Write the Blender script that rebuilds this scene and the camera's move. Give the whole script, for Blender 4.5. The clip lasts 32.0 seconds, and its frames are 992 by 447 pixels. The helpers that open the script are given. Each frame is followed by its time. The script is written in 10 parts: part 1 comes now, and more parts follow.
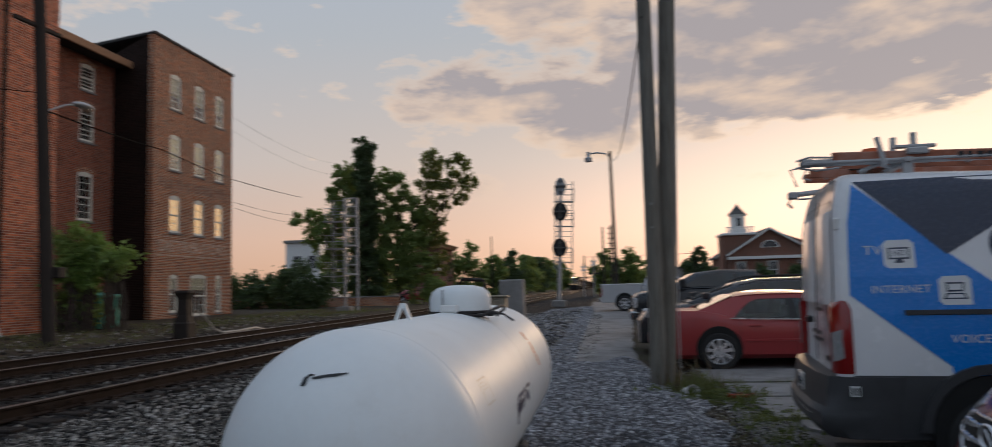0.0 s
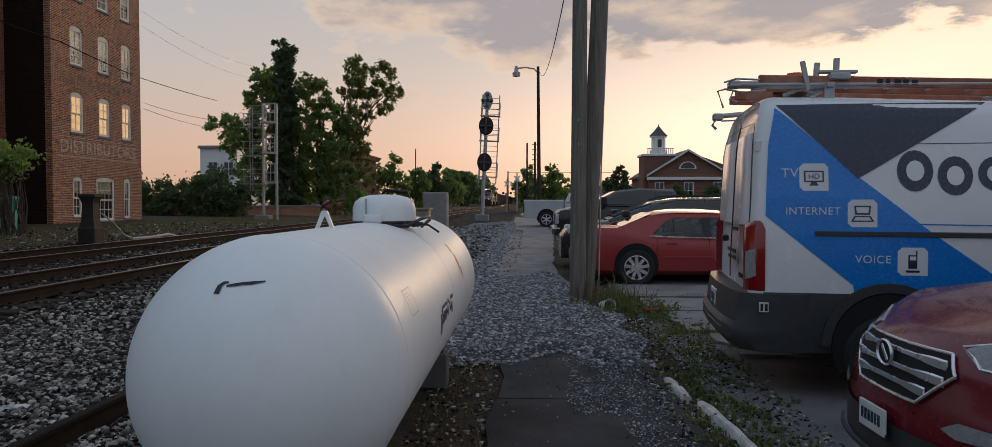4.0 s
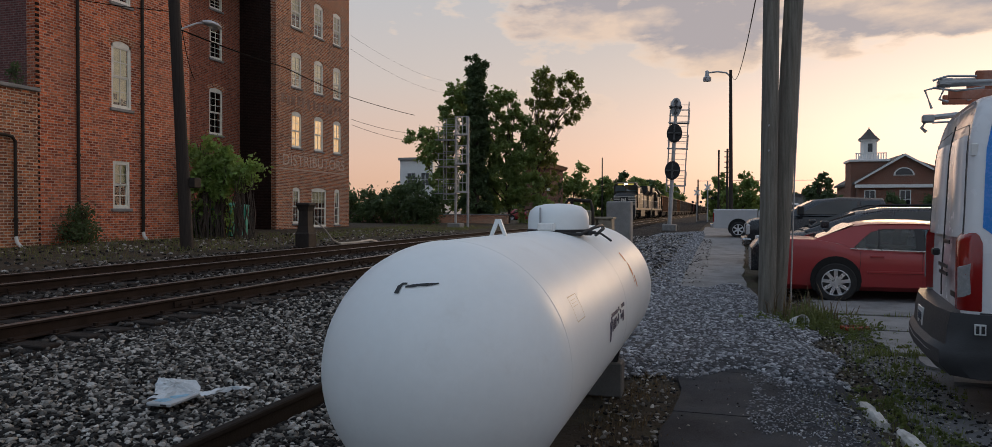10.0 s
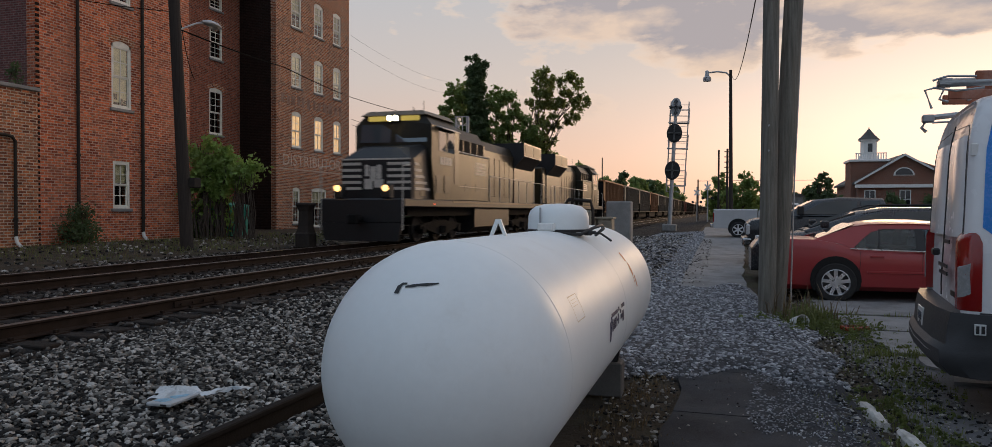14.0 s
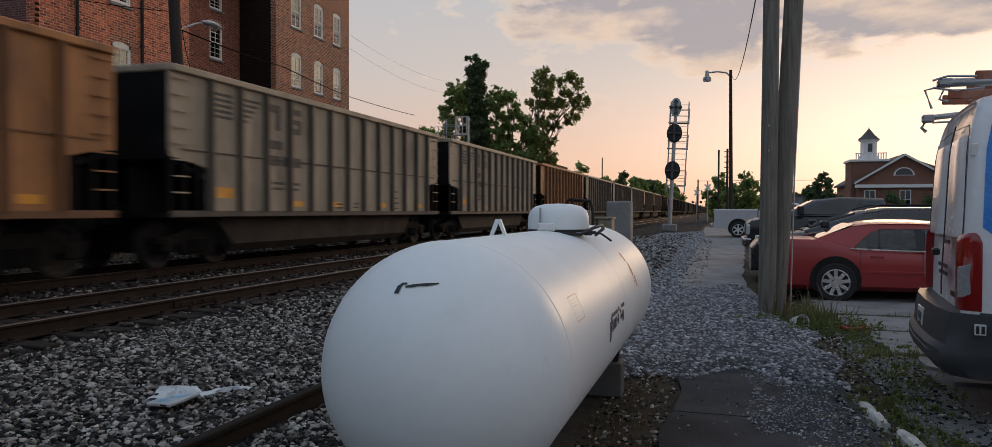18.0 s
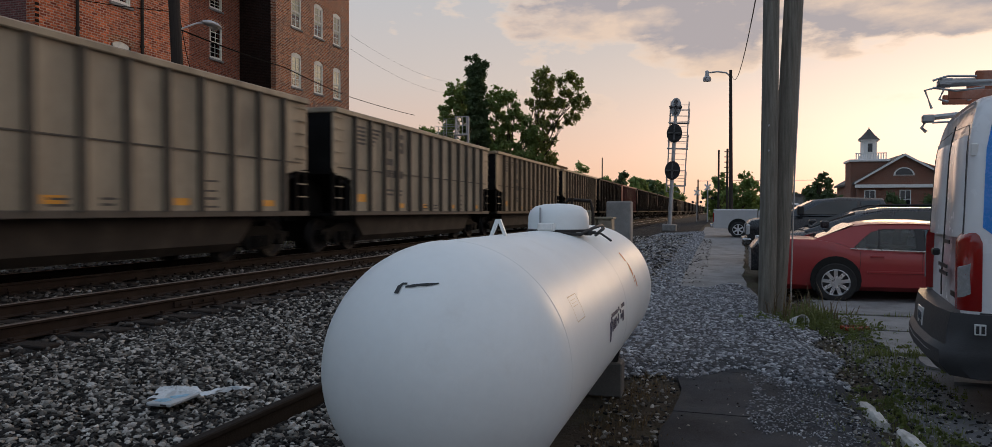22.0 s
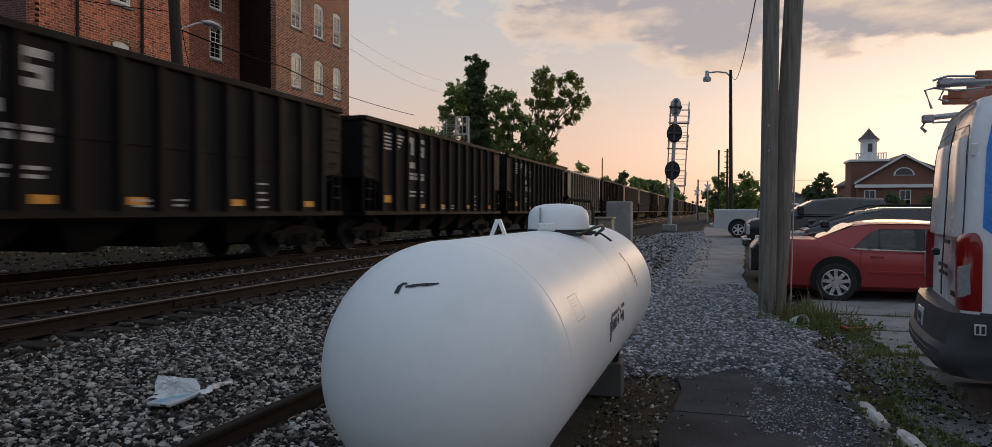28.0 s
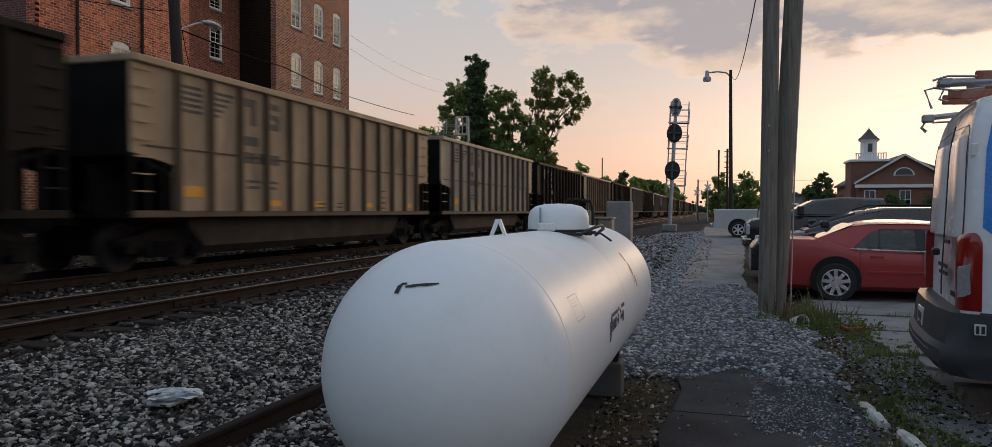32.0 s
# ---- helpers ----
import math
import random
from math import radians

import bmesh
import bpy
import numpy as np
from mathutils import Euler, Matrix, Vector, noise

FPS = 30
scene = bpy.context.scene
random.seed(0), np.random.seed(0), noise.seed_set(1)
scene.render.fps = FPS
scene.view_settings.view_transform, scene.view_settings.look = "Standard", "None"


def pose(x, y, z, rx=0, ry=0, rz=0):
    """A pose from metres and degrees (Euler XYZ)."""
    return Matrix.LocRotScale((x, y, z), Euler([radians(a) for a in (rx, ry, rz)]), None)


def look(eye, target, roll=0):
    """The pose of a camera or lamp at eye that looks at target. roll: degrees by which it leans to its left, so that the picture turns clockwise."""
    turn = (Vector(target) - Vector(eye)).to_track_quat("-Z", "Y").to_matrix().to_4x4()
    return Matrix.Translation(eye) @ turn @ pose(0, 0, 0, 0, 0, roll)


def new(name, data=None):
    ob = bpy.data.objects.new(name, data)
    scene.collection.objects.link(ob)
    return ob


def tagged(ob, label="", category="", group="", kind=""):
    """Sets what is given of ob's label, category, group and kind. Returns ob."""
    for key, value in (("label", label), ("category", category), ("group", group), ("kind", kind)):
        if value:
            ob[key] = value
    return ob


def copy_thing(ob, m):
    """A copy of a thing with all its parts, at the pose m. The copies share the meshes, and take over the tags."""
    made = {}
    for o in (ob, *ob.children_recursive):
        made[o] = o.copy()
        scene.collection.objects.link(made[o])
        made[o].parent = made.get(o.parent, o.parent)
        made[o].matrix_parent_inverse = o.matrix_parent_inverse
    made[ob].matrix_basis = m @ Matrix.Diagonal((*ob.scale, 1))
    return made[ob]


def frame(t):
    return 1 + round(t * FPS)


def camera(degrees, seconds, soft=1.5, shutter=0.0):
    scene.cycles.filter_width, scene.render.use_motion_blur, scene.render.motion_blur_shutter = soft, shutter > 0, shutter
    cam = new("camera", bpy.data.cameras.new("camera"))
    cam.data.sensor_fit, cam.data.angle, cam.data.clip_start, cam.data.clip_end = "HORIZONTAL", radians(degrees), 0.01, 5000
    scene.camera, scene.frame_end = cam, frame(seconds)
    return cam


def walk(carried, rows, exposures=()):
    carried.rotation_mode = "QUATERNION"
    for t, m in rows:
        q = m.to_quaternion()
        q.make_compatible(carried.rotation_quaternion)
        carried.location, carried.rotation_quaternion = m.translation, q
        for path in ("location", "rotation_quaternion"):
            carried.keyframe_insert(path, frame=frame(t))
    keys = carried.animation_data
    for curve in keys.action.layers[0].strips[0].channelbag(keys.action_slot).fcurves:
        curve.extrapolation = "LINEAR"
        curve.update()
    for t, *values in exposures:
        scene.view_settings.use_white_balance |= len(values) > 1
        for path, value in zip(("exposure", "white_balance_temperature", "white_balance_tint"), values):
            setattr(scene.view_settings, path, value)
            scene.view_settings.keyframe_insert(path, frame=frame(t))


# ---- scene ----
# ---------------- camera ----------------
cam = camera(68.0, 32.0, soft=0.5, shutter=0.4)
walk(cam, [
    (0.0, pose(-0.069, -0.02, 1.565, 95.08, 1.6, 8.49)),
    (0.5, pose(-0.14, 0.0, 1.545, 94.38, 1.2, 0.50)),
    (1.0, pose(-0.10, 0.078, 1.547, 87.38, 0.55, 2.24)),
    (1.5, pose(-0.10, 0.078, 1.55, 88.28, 0.09, 2.595)),
    (2.0, pose(-0.10, 0.076, 1.55, 88.30, 0.05, 2.56)),
    (3.0, pose(-0.10, 0.076, 1.55, 88.315, 0.0, 2.526)),
    (3.5, pose(-0.10, 0.076, 1.55, 88.313, 0.0, 2.515)),
    (5.5, pose(-0.10, 0.076, 1.55, 88.313, 0.0, 2.515)),
    (6.0, pose(-0.098, 0.071, 1.547, 88.444, 0.50, 2.084)),
    (6.5, pose(-0.091, 0.069, 1.553, 87.81, 0.25, 6.105)),
    (7.0, pose(-0.039, 0.017, 1.58, 87.296, -3.32, 13.01)),
    (7.5, pose(0.0, 0.005, 1.56, 88.85, -0.13, 17.263)),
    (8.0, pose(0.0, 0.008, 1.552, 87.90, 0.69, 17.294)),
    (8.5, pose(0.0, 0.004, 1.551, 88.895, -0.19, 16.977)),
    (9.0, pose(0.0, 0.0, 1.55, 89.0, -0.15, 17.0)),
    (9.5, pose(0.0, 0.0, 1.55, 88.99, -0.18, 16.987)),
    (32.0, pose(0.0, 0.0, 1.55, 88.99, -0.18, 16.985)),
], exposures=[(0.0, -0.1, 6500, 10), (0.25, -0.4, 7000, 10), (0.5, -0.5, 7200, 10), (0.9, -0.48, 7200, 10), (1.25, -0.22, 6700, 10), (1.6, -0.13, 6500, 10), (6.0, -0.13, 6500, 10), (6.6, -0.04, 6500, 10), (7.5, 0.0, 6500, 10), (32.0, 0.0, 6500, 10)])

# ---------------- sky and light ----------------
SUN_AZ, SUN_EL = 13.0, 3.0          # degrees right of the track's direction, above the horizon


def make_world():
    w = bpy.data.worlds.new("evening_sky")
    scene.world = w
    w.use_nodes = True
    nt = w.node_tree
    N, L = nt.nodes, nt.links
    N.clear()
    out, bg = N.new("ShaderNodeOutputWorld"), N.new("ShaderNodeBackground")
    L.new(bg.outputs[0], out.inputs[0])
    sky = N.new("ShaderNodeTexSky")
    sky.sky_type, sky.sun_disc = "NISHITA", False
    sky.sun_elevation, sky.sun_rotation = radians(SUN_EL), radians(SUN_AZ)
    sky.air_density, sky.dust_density, sky.ozone_density = 1.2, 2.0, 1.5
    co = N.new("ShaderNodeTexCoord")
    sep = N.new("ShaderNodeSeparateXYZ")
    L.new(co.outputs["Generated"], sep.inputs[0])

    def m(op, a, b=None, clamp=False):
        n = N.new("ShaderNodeMath")
        n.operation, n.use_clamp = op, clamp
        for i, v in enumerate((a, b)):
            if v is None:
                continue
            if isinstance(v, (int, float)):
                n.inputs[i].default_value = v
            else:
                L.new(v, n.inputs[i])
        return n.outputs[0]

    def ramp(fac, stops):
        n = N.new("ShaderNodeValToRGB")
        e = n.color_ramp.elements
        while len(e) < len(stops):
            e.new(0.5)
        for el, (p, c) in zip(e, stops):
            el.position, el.color = p, (*c, 1)
        L.new(fac, n.inputs[0])
        return n.outputs[0]

    def mix(fac, a, b, kind="MIX"):
        n = N.new("ShaderNodeMix")
        n.data_type, n.blend_type = "RGBA", kind
        for i, v in ((0, fac), (6, a), (7, b)):
            if isinstance(v, (int, float)):
                n.inputs[i].default_value = v
            elif isinstance(v, tuple):
                n.inputs[i].default_value = (*v, 1)
            else:
                L.new(v, n.inputs[i])
        return n.outputs[2]

    x, y, z = sep.outputs
    az = radians(SUN_AZ)
    toward = m("ADD", m("MULTIPLY", x, math.sin(az)), m("MULTIPLY", y, math.cos(az)))     # 1 toward the sun
    el = m("MAXIMUM", z, 0.0)
    # clear air: warm near the horizon under the sun, pale blue above and behind
    front = ramp(el, [(0.0, (0.79, 0.45, 0.27)), (0.07, (0.80, 0.525, 0.385)), (0.17, (0.66, 0.56, 0.50)), (0.33, (0.50, 0.52, 0.55)), (0.6, (0.39, 0.48, 0.63)), (1.0, (0.34, 0.47, 0.66))])
    back = ramp(el, [(0.0, (0.30, 0.33, 0.39)), (0.15, (0.33, 0.40, 0.50)), (0.4, (0.32, 0.435, 0.58)), (1.0, (0.33, 0.44, 0.60))])
    side = m("MULTIPLY_ADD", toward, 0.5)
    side.node.inputs[2].default_value = 0.5
    side = m("POWER", side, 1.15)
    clear = mix(side, back, front)
    clear = mix(0.006, clear, sky.outputs[0])
    # glow round the sun, behind the far roofs
    dx = m("SUBTRACT", m("MULTIPLY", x, math.cos(az)), m("MULTIPLY", y, math.sin(az)))
    d2 = m("ADD", m("MULTIPLY", m("MULTIPLY", m("SUBTRACT", dx, 0.08), m("SUBTRACT", dx, 0.08)), 3.6), m("MULTIPLY", m("MULTIPLY", m("SUBTRACT", z, 0.07), m("SUBTRACT", z, 0.07)), 45.0))
    glow = m("POWER", 2.718, m("MULTIPLY", d2, -2.2))
    glow = m("MULTIPLY", glow, m("GREATER_THAN", toward, 0.0))
    clear = mix(glow, clear, mix(1.0, clear, (0.50, 0.39, 0.33), "ADD"))
    # heaped cloud, a little flattened by its distance
    comb = N.new("ShaderNodeCombineXYZ")
    L.new(x, comb.inputs[0])
    L.new(y, comb.inputs[1])
    L.new(m("MULTIPLY", z, 2.6), comb.inputs[2])

    def cloud(scale, detail, rough, shift, bend=0.12):
        mp = N.new("ShaderNodeMapping")
        mp.inputs[1].default_value = shift
        L.new(comb.outputs[0], mp.inputs[0])
        n = N.new("ShaderNodeTexNoise")
        n.inputs["Scale"].default_value, n.inputs["Detail"].default_value, n.inputs["Roughness"].default_value = scale, detail, rough
        n.inputs["Distortion"].default_value = bend
        L.new(mp.outputs[0], n.inputs["Vector"])
        return n.outputs[0]

    a = cloud(5.6, 9, 0.56, (1.7, 0.3, 0.2))
    b = cloud(5.6, 9, 0.56, (1.7, 0.3, 0.12))
    broad = cloud(1.7, 3, 0.5, (0.4, 2.3, 0.0), 0.0)
    curl = cloud(15.0, 6, 0.6, (0.7, 1.9, 0.4), 0.3)
    # a long bank over and to the right of the line, thinning to wisps on the left and near the horizon
    base = m("MULTIPLY", m("SUBTRACT", z, 0.168), 13.0, True)
    crown = m("SUBTRACT", 1.0, m("MULTIPLY", m("MULTIPLY", m("SUBTRACT", z, 0.31), 6.0, True), 0.75))
    over = m("ADD", m("MULTIPLY", m("ADD", x, 0.36), 4.0, True), m("MULTIPLY", m("MULTIPLY", m("ADD", x, 0.02), 5.0, True), 0.48))
    bank = m("MULTIPLY", m("MULTIPLY", base, crown), m("ADD", m("MULTIPLY", over, 0.85), 0.15))
    thick = m("SUBTRACT", m("ADD", m("ADD", m("MULTIPLY", m("SUBTRACT", a, 0.5), 1.7), m("MULTIPLY", bank, 0.42)), m("MULTIPLY", m("SUBTRACT", broad, 0.5), 0.25)), 0.15)
    # toward the sun's side the bank breaks up into curled heaps
    open_ = m("MULTIPLY", m("SUBTRACT", x, 0.32), 5.0, True)
    thick = m("SUBTRACT", m("ADD", thick, m("MULTIPLY", m("SUBTRACT", curl, 0.5), m("ADD", m("MULTIPLY", open_, 0.9), 0.5))), m("MULTIPLY", open_, 0.12))
    thick = m("ADD", thick, m("MULTIPLY", m("MULTIPLY", m("SUBTRACT", x, 0.02), 7.0, True), m("MULTIPLY", base, 0.15)))
    cover = m("MULTIPLY", m("MULTIPLY", thick, 5.5, True), m("MULTIPLY", m("SUBTRACT", el, 0.10), 14.0, True))
    deep = m("MULTIPLY", m("SUBTRACT", thick, 0.02), 4.5, True)
    edge = m("MULTIPLY", m("ADD", m("MULTIPLY", m("SUBTRACT", a, b), 5.0), 0.05), 1.0, True)
    dark = mix(side, (0.36, 0.39, 0.46), (0.425, 0.38, 0.39))
    lit = mix(side, (0.66, 0.68, 0.74), (1.02, 0.74, 0.52))
    body = mix(deep, lit, mix(m("MULTIPLY", edge, 0.65), dark, lit))
    col = mix(m("MULTIPLY", cover, 0.92), clear, body)
    # the low sun burns through the gaps
    e2 = m("SUBTRACT", dx, 0.16)
    f2 = m("SUBTRACT", z, 0.10)
    burn = m("POWER", 2.718, m("SUBTRACT", m("MULTIPLY", m("MULTIPLY", e2, e2), -7.0), m("MULTIPLY", m("MULTIPLY", f2, f2), 45.0)))
    burn = m("MULTIPLY", burn, m("GREATER_THAN", toward, 0.0))
    burn = m("MULTIPLY", burn, m("SUBTRACT", 1.0, m("MULTIPLY", m("MULTIPLY", cover, deep), 0.95)))
    col = mix(burn, col, mix(1.0, col, (0.24, 0.165, 0.11), "ADD"))
    # gold light along the thin rims of the heaps on the sun's side
    h2 = m("SUBTRACT", dx, 0.34)
    k2 = m("SUBTRACT", z, 0.20)
    rim = m("POWER", 2.718, m("SUBTRACT", m("MULTIPLY", m("MULTIPLY", h2, h2), -14.0), m("MULTIPLY", m("MULTIPLY", k2, k2), 90.0)))
    rim = m("MULTIPLY", m("MULTIPLY", rim, m("GREATER_THAN", toward, 0.0)), m("SUBTRACT", 1.0, m("MULTIPLY", m("MULTIPLY", cover, deep), 0.9)))
    col = mix(rim, col, mix(1.0, col, (0.42, 0.29, 0.13), "ADD"))
    L.new(col, bg.inputs[0])
    bg.inputs[1].default_value = 1.0


make_world()
sun = new("sun", bpy.data.lights.new("sun", "SUN"))
sun.data.energy, sun.data.angle, sun.data.color = 0.5, radians(9), (1.0, 0.66, 0.38)
sun.matrix_world = look((0, 0, 0), (-math.sin(radians(SUN_AZ)) , -math.cos(radians(SUN_AZ)), -math.tan(radians(SUN_EL + 5))))
scene.view_settings.exposure = 0.0


# ---------------- tools ----------------
def finish(name, bm, material, parent=None, label="", smooth=False, kind="", category="", m=None):
    me = bpy.data.meshes.new(name)
    bmesh.ops.recalc_face_normals(bm, faces=bm.faces[:])
    if smooth:
        for f in bm.faces:
            f.smooth = True
    bm.to_mesh(me)
    bm.free()
    for mt in (material if isinstance(material, (list, tuple)) else [material]):
        me.materials.append(mt)
    if smooth:
        me.set_sharp_from_angle(angle=radians(38))
    ob = new(name, me)
    if parent is not None:
        ob.parent = parent
    if m is not None:
        ob.matrix_basis = m
    return tagged(ob, label, category, "", kind)


def part(name, bm, material, parent, label="", smooth=False, m=None):
    return finish(name, bm, material, parent, label, smooth, m=m)


def shared(name, src, parent, m):
    """Another object on the same mesh."""
    ob = new(name, src.data)
    ob.parent = parent
    ob.matrix_basis = m
    if "label" in src:
        ob["label"] = src["label"]
    return ob


def thing(name, label, category, m=None, group="", kind=""):
    ob = new(name)
    ob.empty_display_size = 0.2
    if m is not None:
        ob.matrix_basis = m
    return tagged(ob, label, category, group, kind)


def BM():
    return bmesh.new()


def box(bm, x0, x1, y0, y1, z0, z1, bevel=0.0, seg=1, turn=None):
    vs = [bm.verts.new((x, y, z)) for x in (x0, x1) for y in (y0, y1) for z in (z0, z1)]
    fs = [bm.faces.new([vs[i] for i in q]) for q in ((0, 1, 3, 2), (4, 6, 7, 5), (0, 4, 5, 1), (2, 3, 7, 6), (0, 2, 6, 4), (1, 5, 7, 3))]
    if turn is not None:
        bmesh.ops.transform(bm, matrix=turn, verts=vs)
    if bevel:
        es = list({e for f in fs for e in f.edges})
        bmesh.ops.bevel(bm, geom=es, offset=bevel, segments=seg, profile=0.5, affect="EDGES", clamp_overlap=True)
    return bm


def cyl(bm, a, b, r0, r1=None, n=12, caps=True):
    a, b = Vector(a), Vector(b)
    r1 = r0 if r1 is None else r1
    q = (b - a).to_track_quat("Z", "Y").to_matrix()
    ra, rb = [], []
    for i in range(n):
        t = 2 * math.pi * i / n
        o = q @ Vector((math.cos(t), math.sin(t), 0))
        ra.append(bm.verts.new(a + o * r0))
        rb.append(bm.verts.new(b + o * r1))
    for i in range(n):
        bm.faces.new((ra[i], ra[(i + 1) % n], rb[(i + 1) % n], rb[i]))
    if caps:
        bm.faces.new(ra[::-1])
        bm.faces.new(rb)
    return bm


def tube(bm, pts, r, n=8):
    pts = [Vector(p) for p in pts]
    rings = []
    for i, p in enumerate(pts):
        d = (pts[min(i + 1, len(pts) - 1)] - pts[max(i - 1, 0)]).normalized()
        q = d.to_track_quat("Z", "Y").to_matrix()
        rings.append([bm.verts.new(p + q @ Vector((math.cos(2 * math.pi * k / n) * r, math.sin(2 * math.pi * k / n) * r, 0))) for k in range(n)])
    skin(bm, rings)
    return bm


def skin(bm, rings, caps=True, closed=True):
    n = len(rings[0])
    for a, b in zip(rings, rings[1:]):
        for i in range(n if closed else n - 1):
            try:
                bm.faces.new((a[i], a[(i + 1) % n], b[(i + 1) % n], b[i]))
            except ValueError:
                pass
    if caps:
        bm.faces.new(rings[0][::-1])
        bm.faces.new(rings[-1])


def loft(bm, sections, caps=True):
    rings = [[bm.verts.new(p) for p in s] for s in sections]
    skin(bm, rings, caps)
    return bm


def prism(bm, pts, axis, a, b):
    """A flat outline drawn in the two other axes, made thick from a to b along axis."""
    def at(p, v):
        q = list(p)
        q.insert("xyz".index(axis), v)
        return q
    ra = [bm.verts.new(at(p, a)) for p in pts]
    rb = [bm.verts.new(at(p, b)) for p in pts]
    skin(bm, [ra, rb])
    return bm


def lathe(bm, prof, n=24, axis="z", centre=(0, 0, 0), caps=True):
    c = Vector(centre)
    rings = []
    for r, h in prof:
        ring = []
        for i in range(n):
            t = 2 * math.pi * i / n
            u, v = r * math.cos(t), r * math.sin(t)
            ring.append(bm.verts.new(c + Vector({"z": (u, v, h), "y": (u, h, v), "x": (h, u, v)}[axis])))
        rings.append(ring)
    skin(bm, rings, caps)
    return bm


# ---------------- materials ----------------
def surface(name, rgb, rough=0.6, metal=0.0, vary=0.25, scale=6.0, fine=60.0, bump=0.15, dirt=None, dirt_amount=0.0, dirt_scale=1.5, coat=0.0, per_object=0.0, island=0.0, stretch=(1, 1, 1), dist=0.01):
    """Paint, metal, stone and so on: two scales of grain, a second tone in stains, fine relief."""
    mt = bpy.data.materials.new(name)
    mt.use_nodes = True
    nt = mt.node_tree
    N, L = nt.nodes, nt.links
    p = N["Principled BSDF"]
    co = N.new("ShaderNodeTexCoord")
    mp = N.new("ShaderNodeMapping")
    mp.inputs[3].default_value = stretch
    L.new(co.outputs["Object"], mp.inputs[0])

    def noise_(sc, det=5, rg=0.6):
        n = N.new("ShaderNodeTexNoise")
        n.inputs["Scale"].default_value, n.inputs["Detail"].default_value, n.inputs["Roughness"].default_value = sc, det, rg
        L.new(mp.outputs[0], n.inputs["Vector"])
        return n.outputs[0]

    def mixc(kind, fac, a, b):
        n = N.new("ShaderNodeMix")
        n.data_type, n.blend_type = "RGBA", kind
        for i, v in ((0, fac), (6, a), (7, b)):
            if isinstance(v, (int, float)):
                n.inputs[i].default_value = v
            elif isinstance(v, tuple):
                n.inputs[i].default_value = (*v, 1)
            else:
                L.new(v, n.inputs[i])
        return n.outputs[2]

    def remap(v, lo, hi, a, b):
        n = N.new("ShaderNodeMapRange")
        n.inputs[1].default_value, n.inputs[2].default_value, n.inputs[3].default_value, n.inputs[4].default_value = lo, hi, a, b
        L.new(v, n.inputs[0])
        return n.outputs[0]

    big, small = noise_(scale), noise_(fine, 3, 0.7)
    v = N.new("ShaderNodeMath")
    v.operation = "MULTIPLY"
    L.new(remap(big, 0.3, 0.7, 1 - vary, 1 + vary), v.inputs[0])
    L.new(remap(small, 0.3, 0.7, 1 - vary * 0.5, 1 + vary * 0.5), v.inputs[1])
    val = v.outputs[0]
    if per_object or island:
        src = N.new("ShaderNodeObjectInfo").outputs["Random"] if per_object else N.new("ShaderNodeNewGeometry").outputs["Random Per Island"]
        k = per_object or island
        w = N.new("ShaderNodeMath")
        w.operation = "MULTIPLY"
        L.new(val, w.inputs[0])
        L.new(remap(src, 0, 1, 1 - k, 1 + k), w.inputs[1])
        val = w.outputs[0]
    col = mixc("MULTIPLY", 1.0, rgb, val)
    if dirt:
        f = remap(noise_(dirt_scale, 8, 0.65), 0.62 - 0.3 * dirt_amount, 0.78 - 0.2 * dirt_amount, 0, min(1.0, 0.35 + dirt_amount))
        col = mixc("MIX", f, col, dirt)
    L.new(col, p.inputs["Base Color"])
    L.new(remap(small, 0.2, 0.8, max(0.02, rough - 0.1), min(1, rough + 0.12)), p.inputs["Roughness"])
    p.inputs["Metallic"].default_value = metal
    p.inputs["Coat Weight"].default_value = coat
    p.inputs["Coat Roughness"].default_value = 0.06
    if bump:
        b = N.new("ShaderNodeBump")
        b.inputs["Strength"].default_value, b.inputs["Distance"].default_value = bump, dist
        L.new(small, b.inputs["Height"])
        L.new(b.outputs[0], p.inputs["Normal"])
    return mt


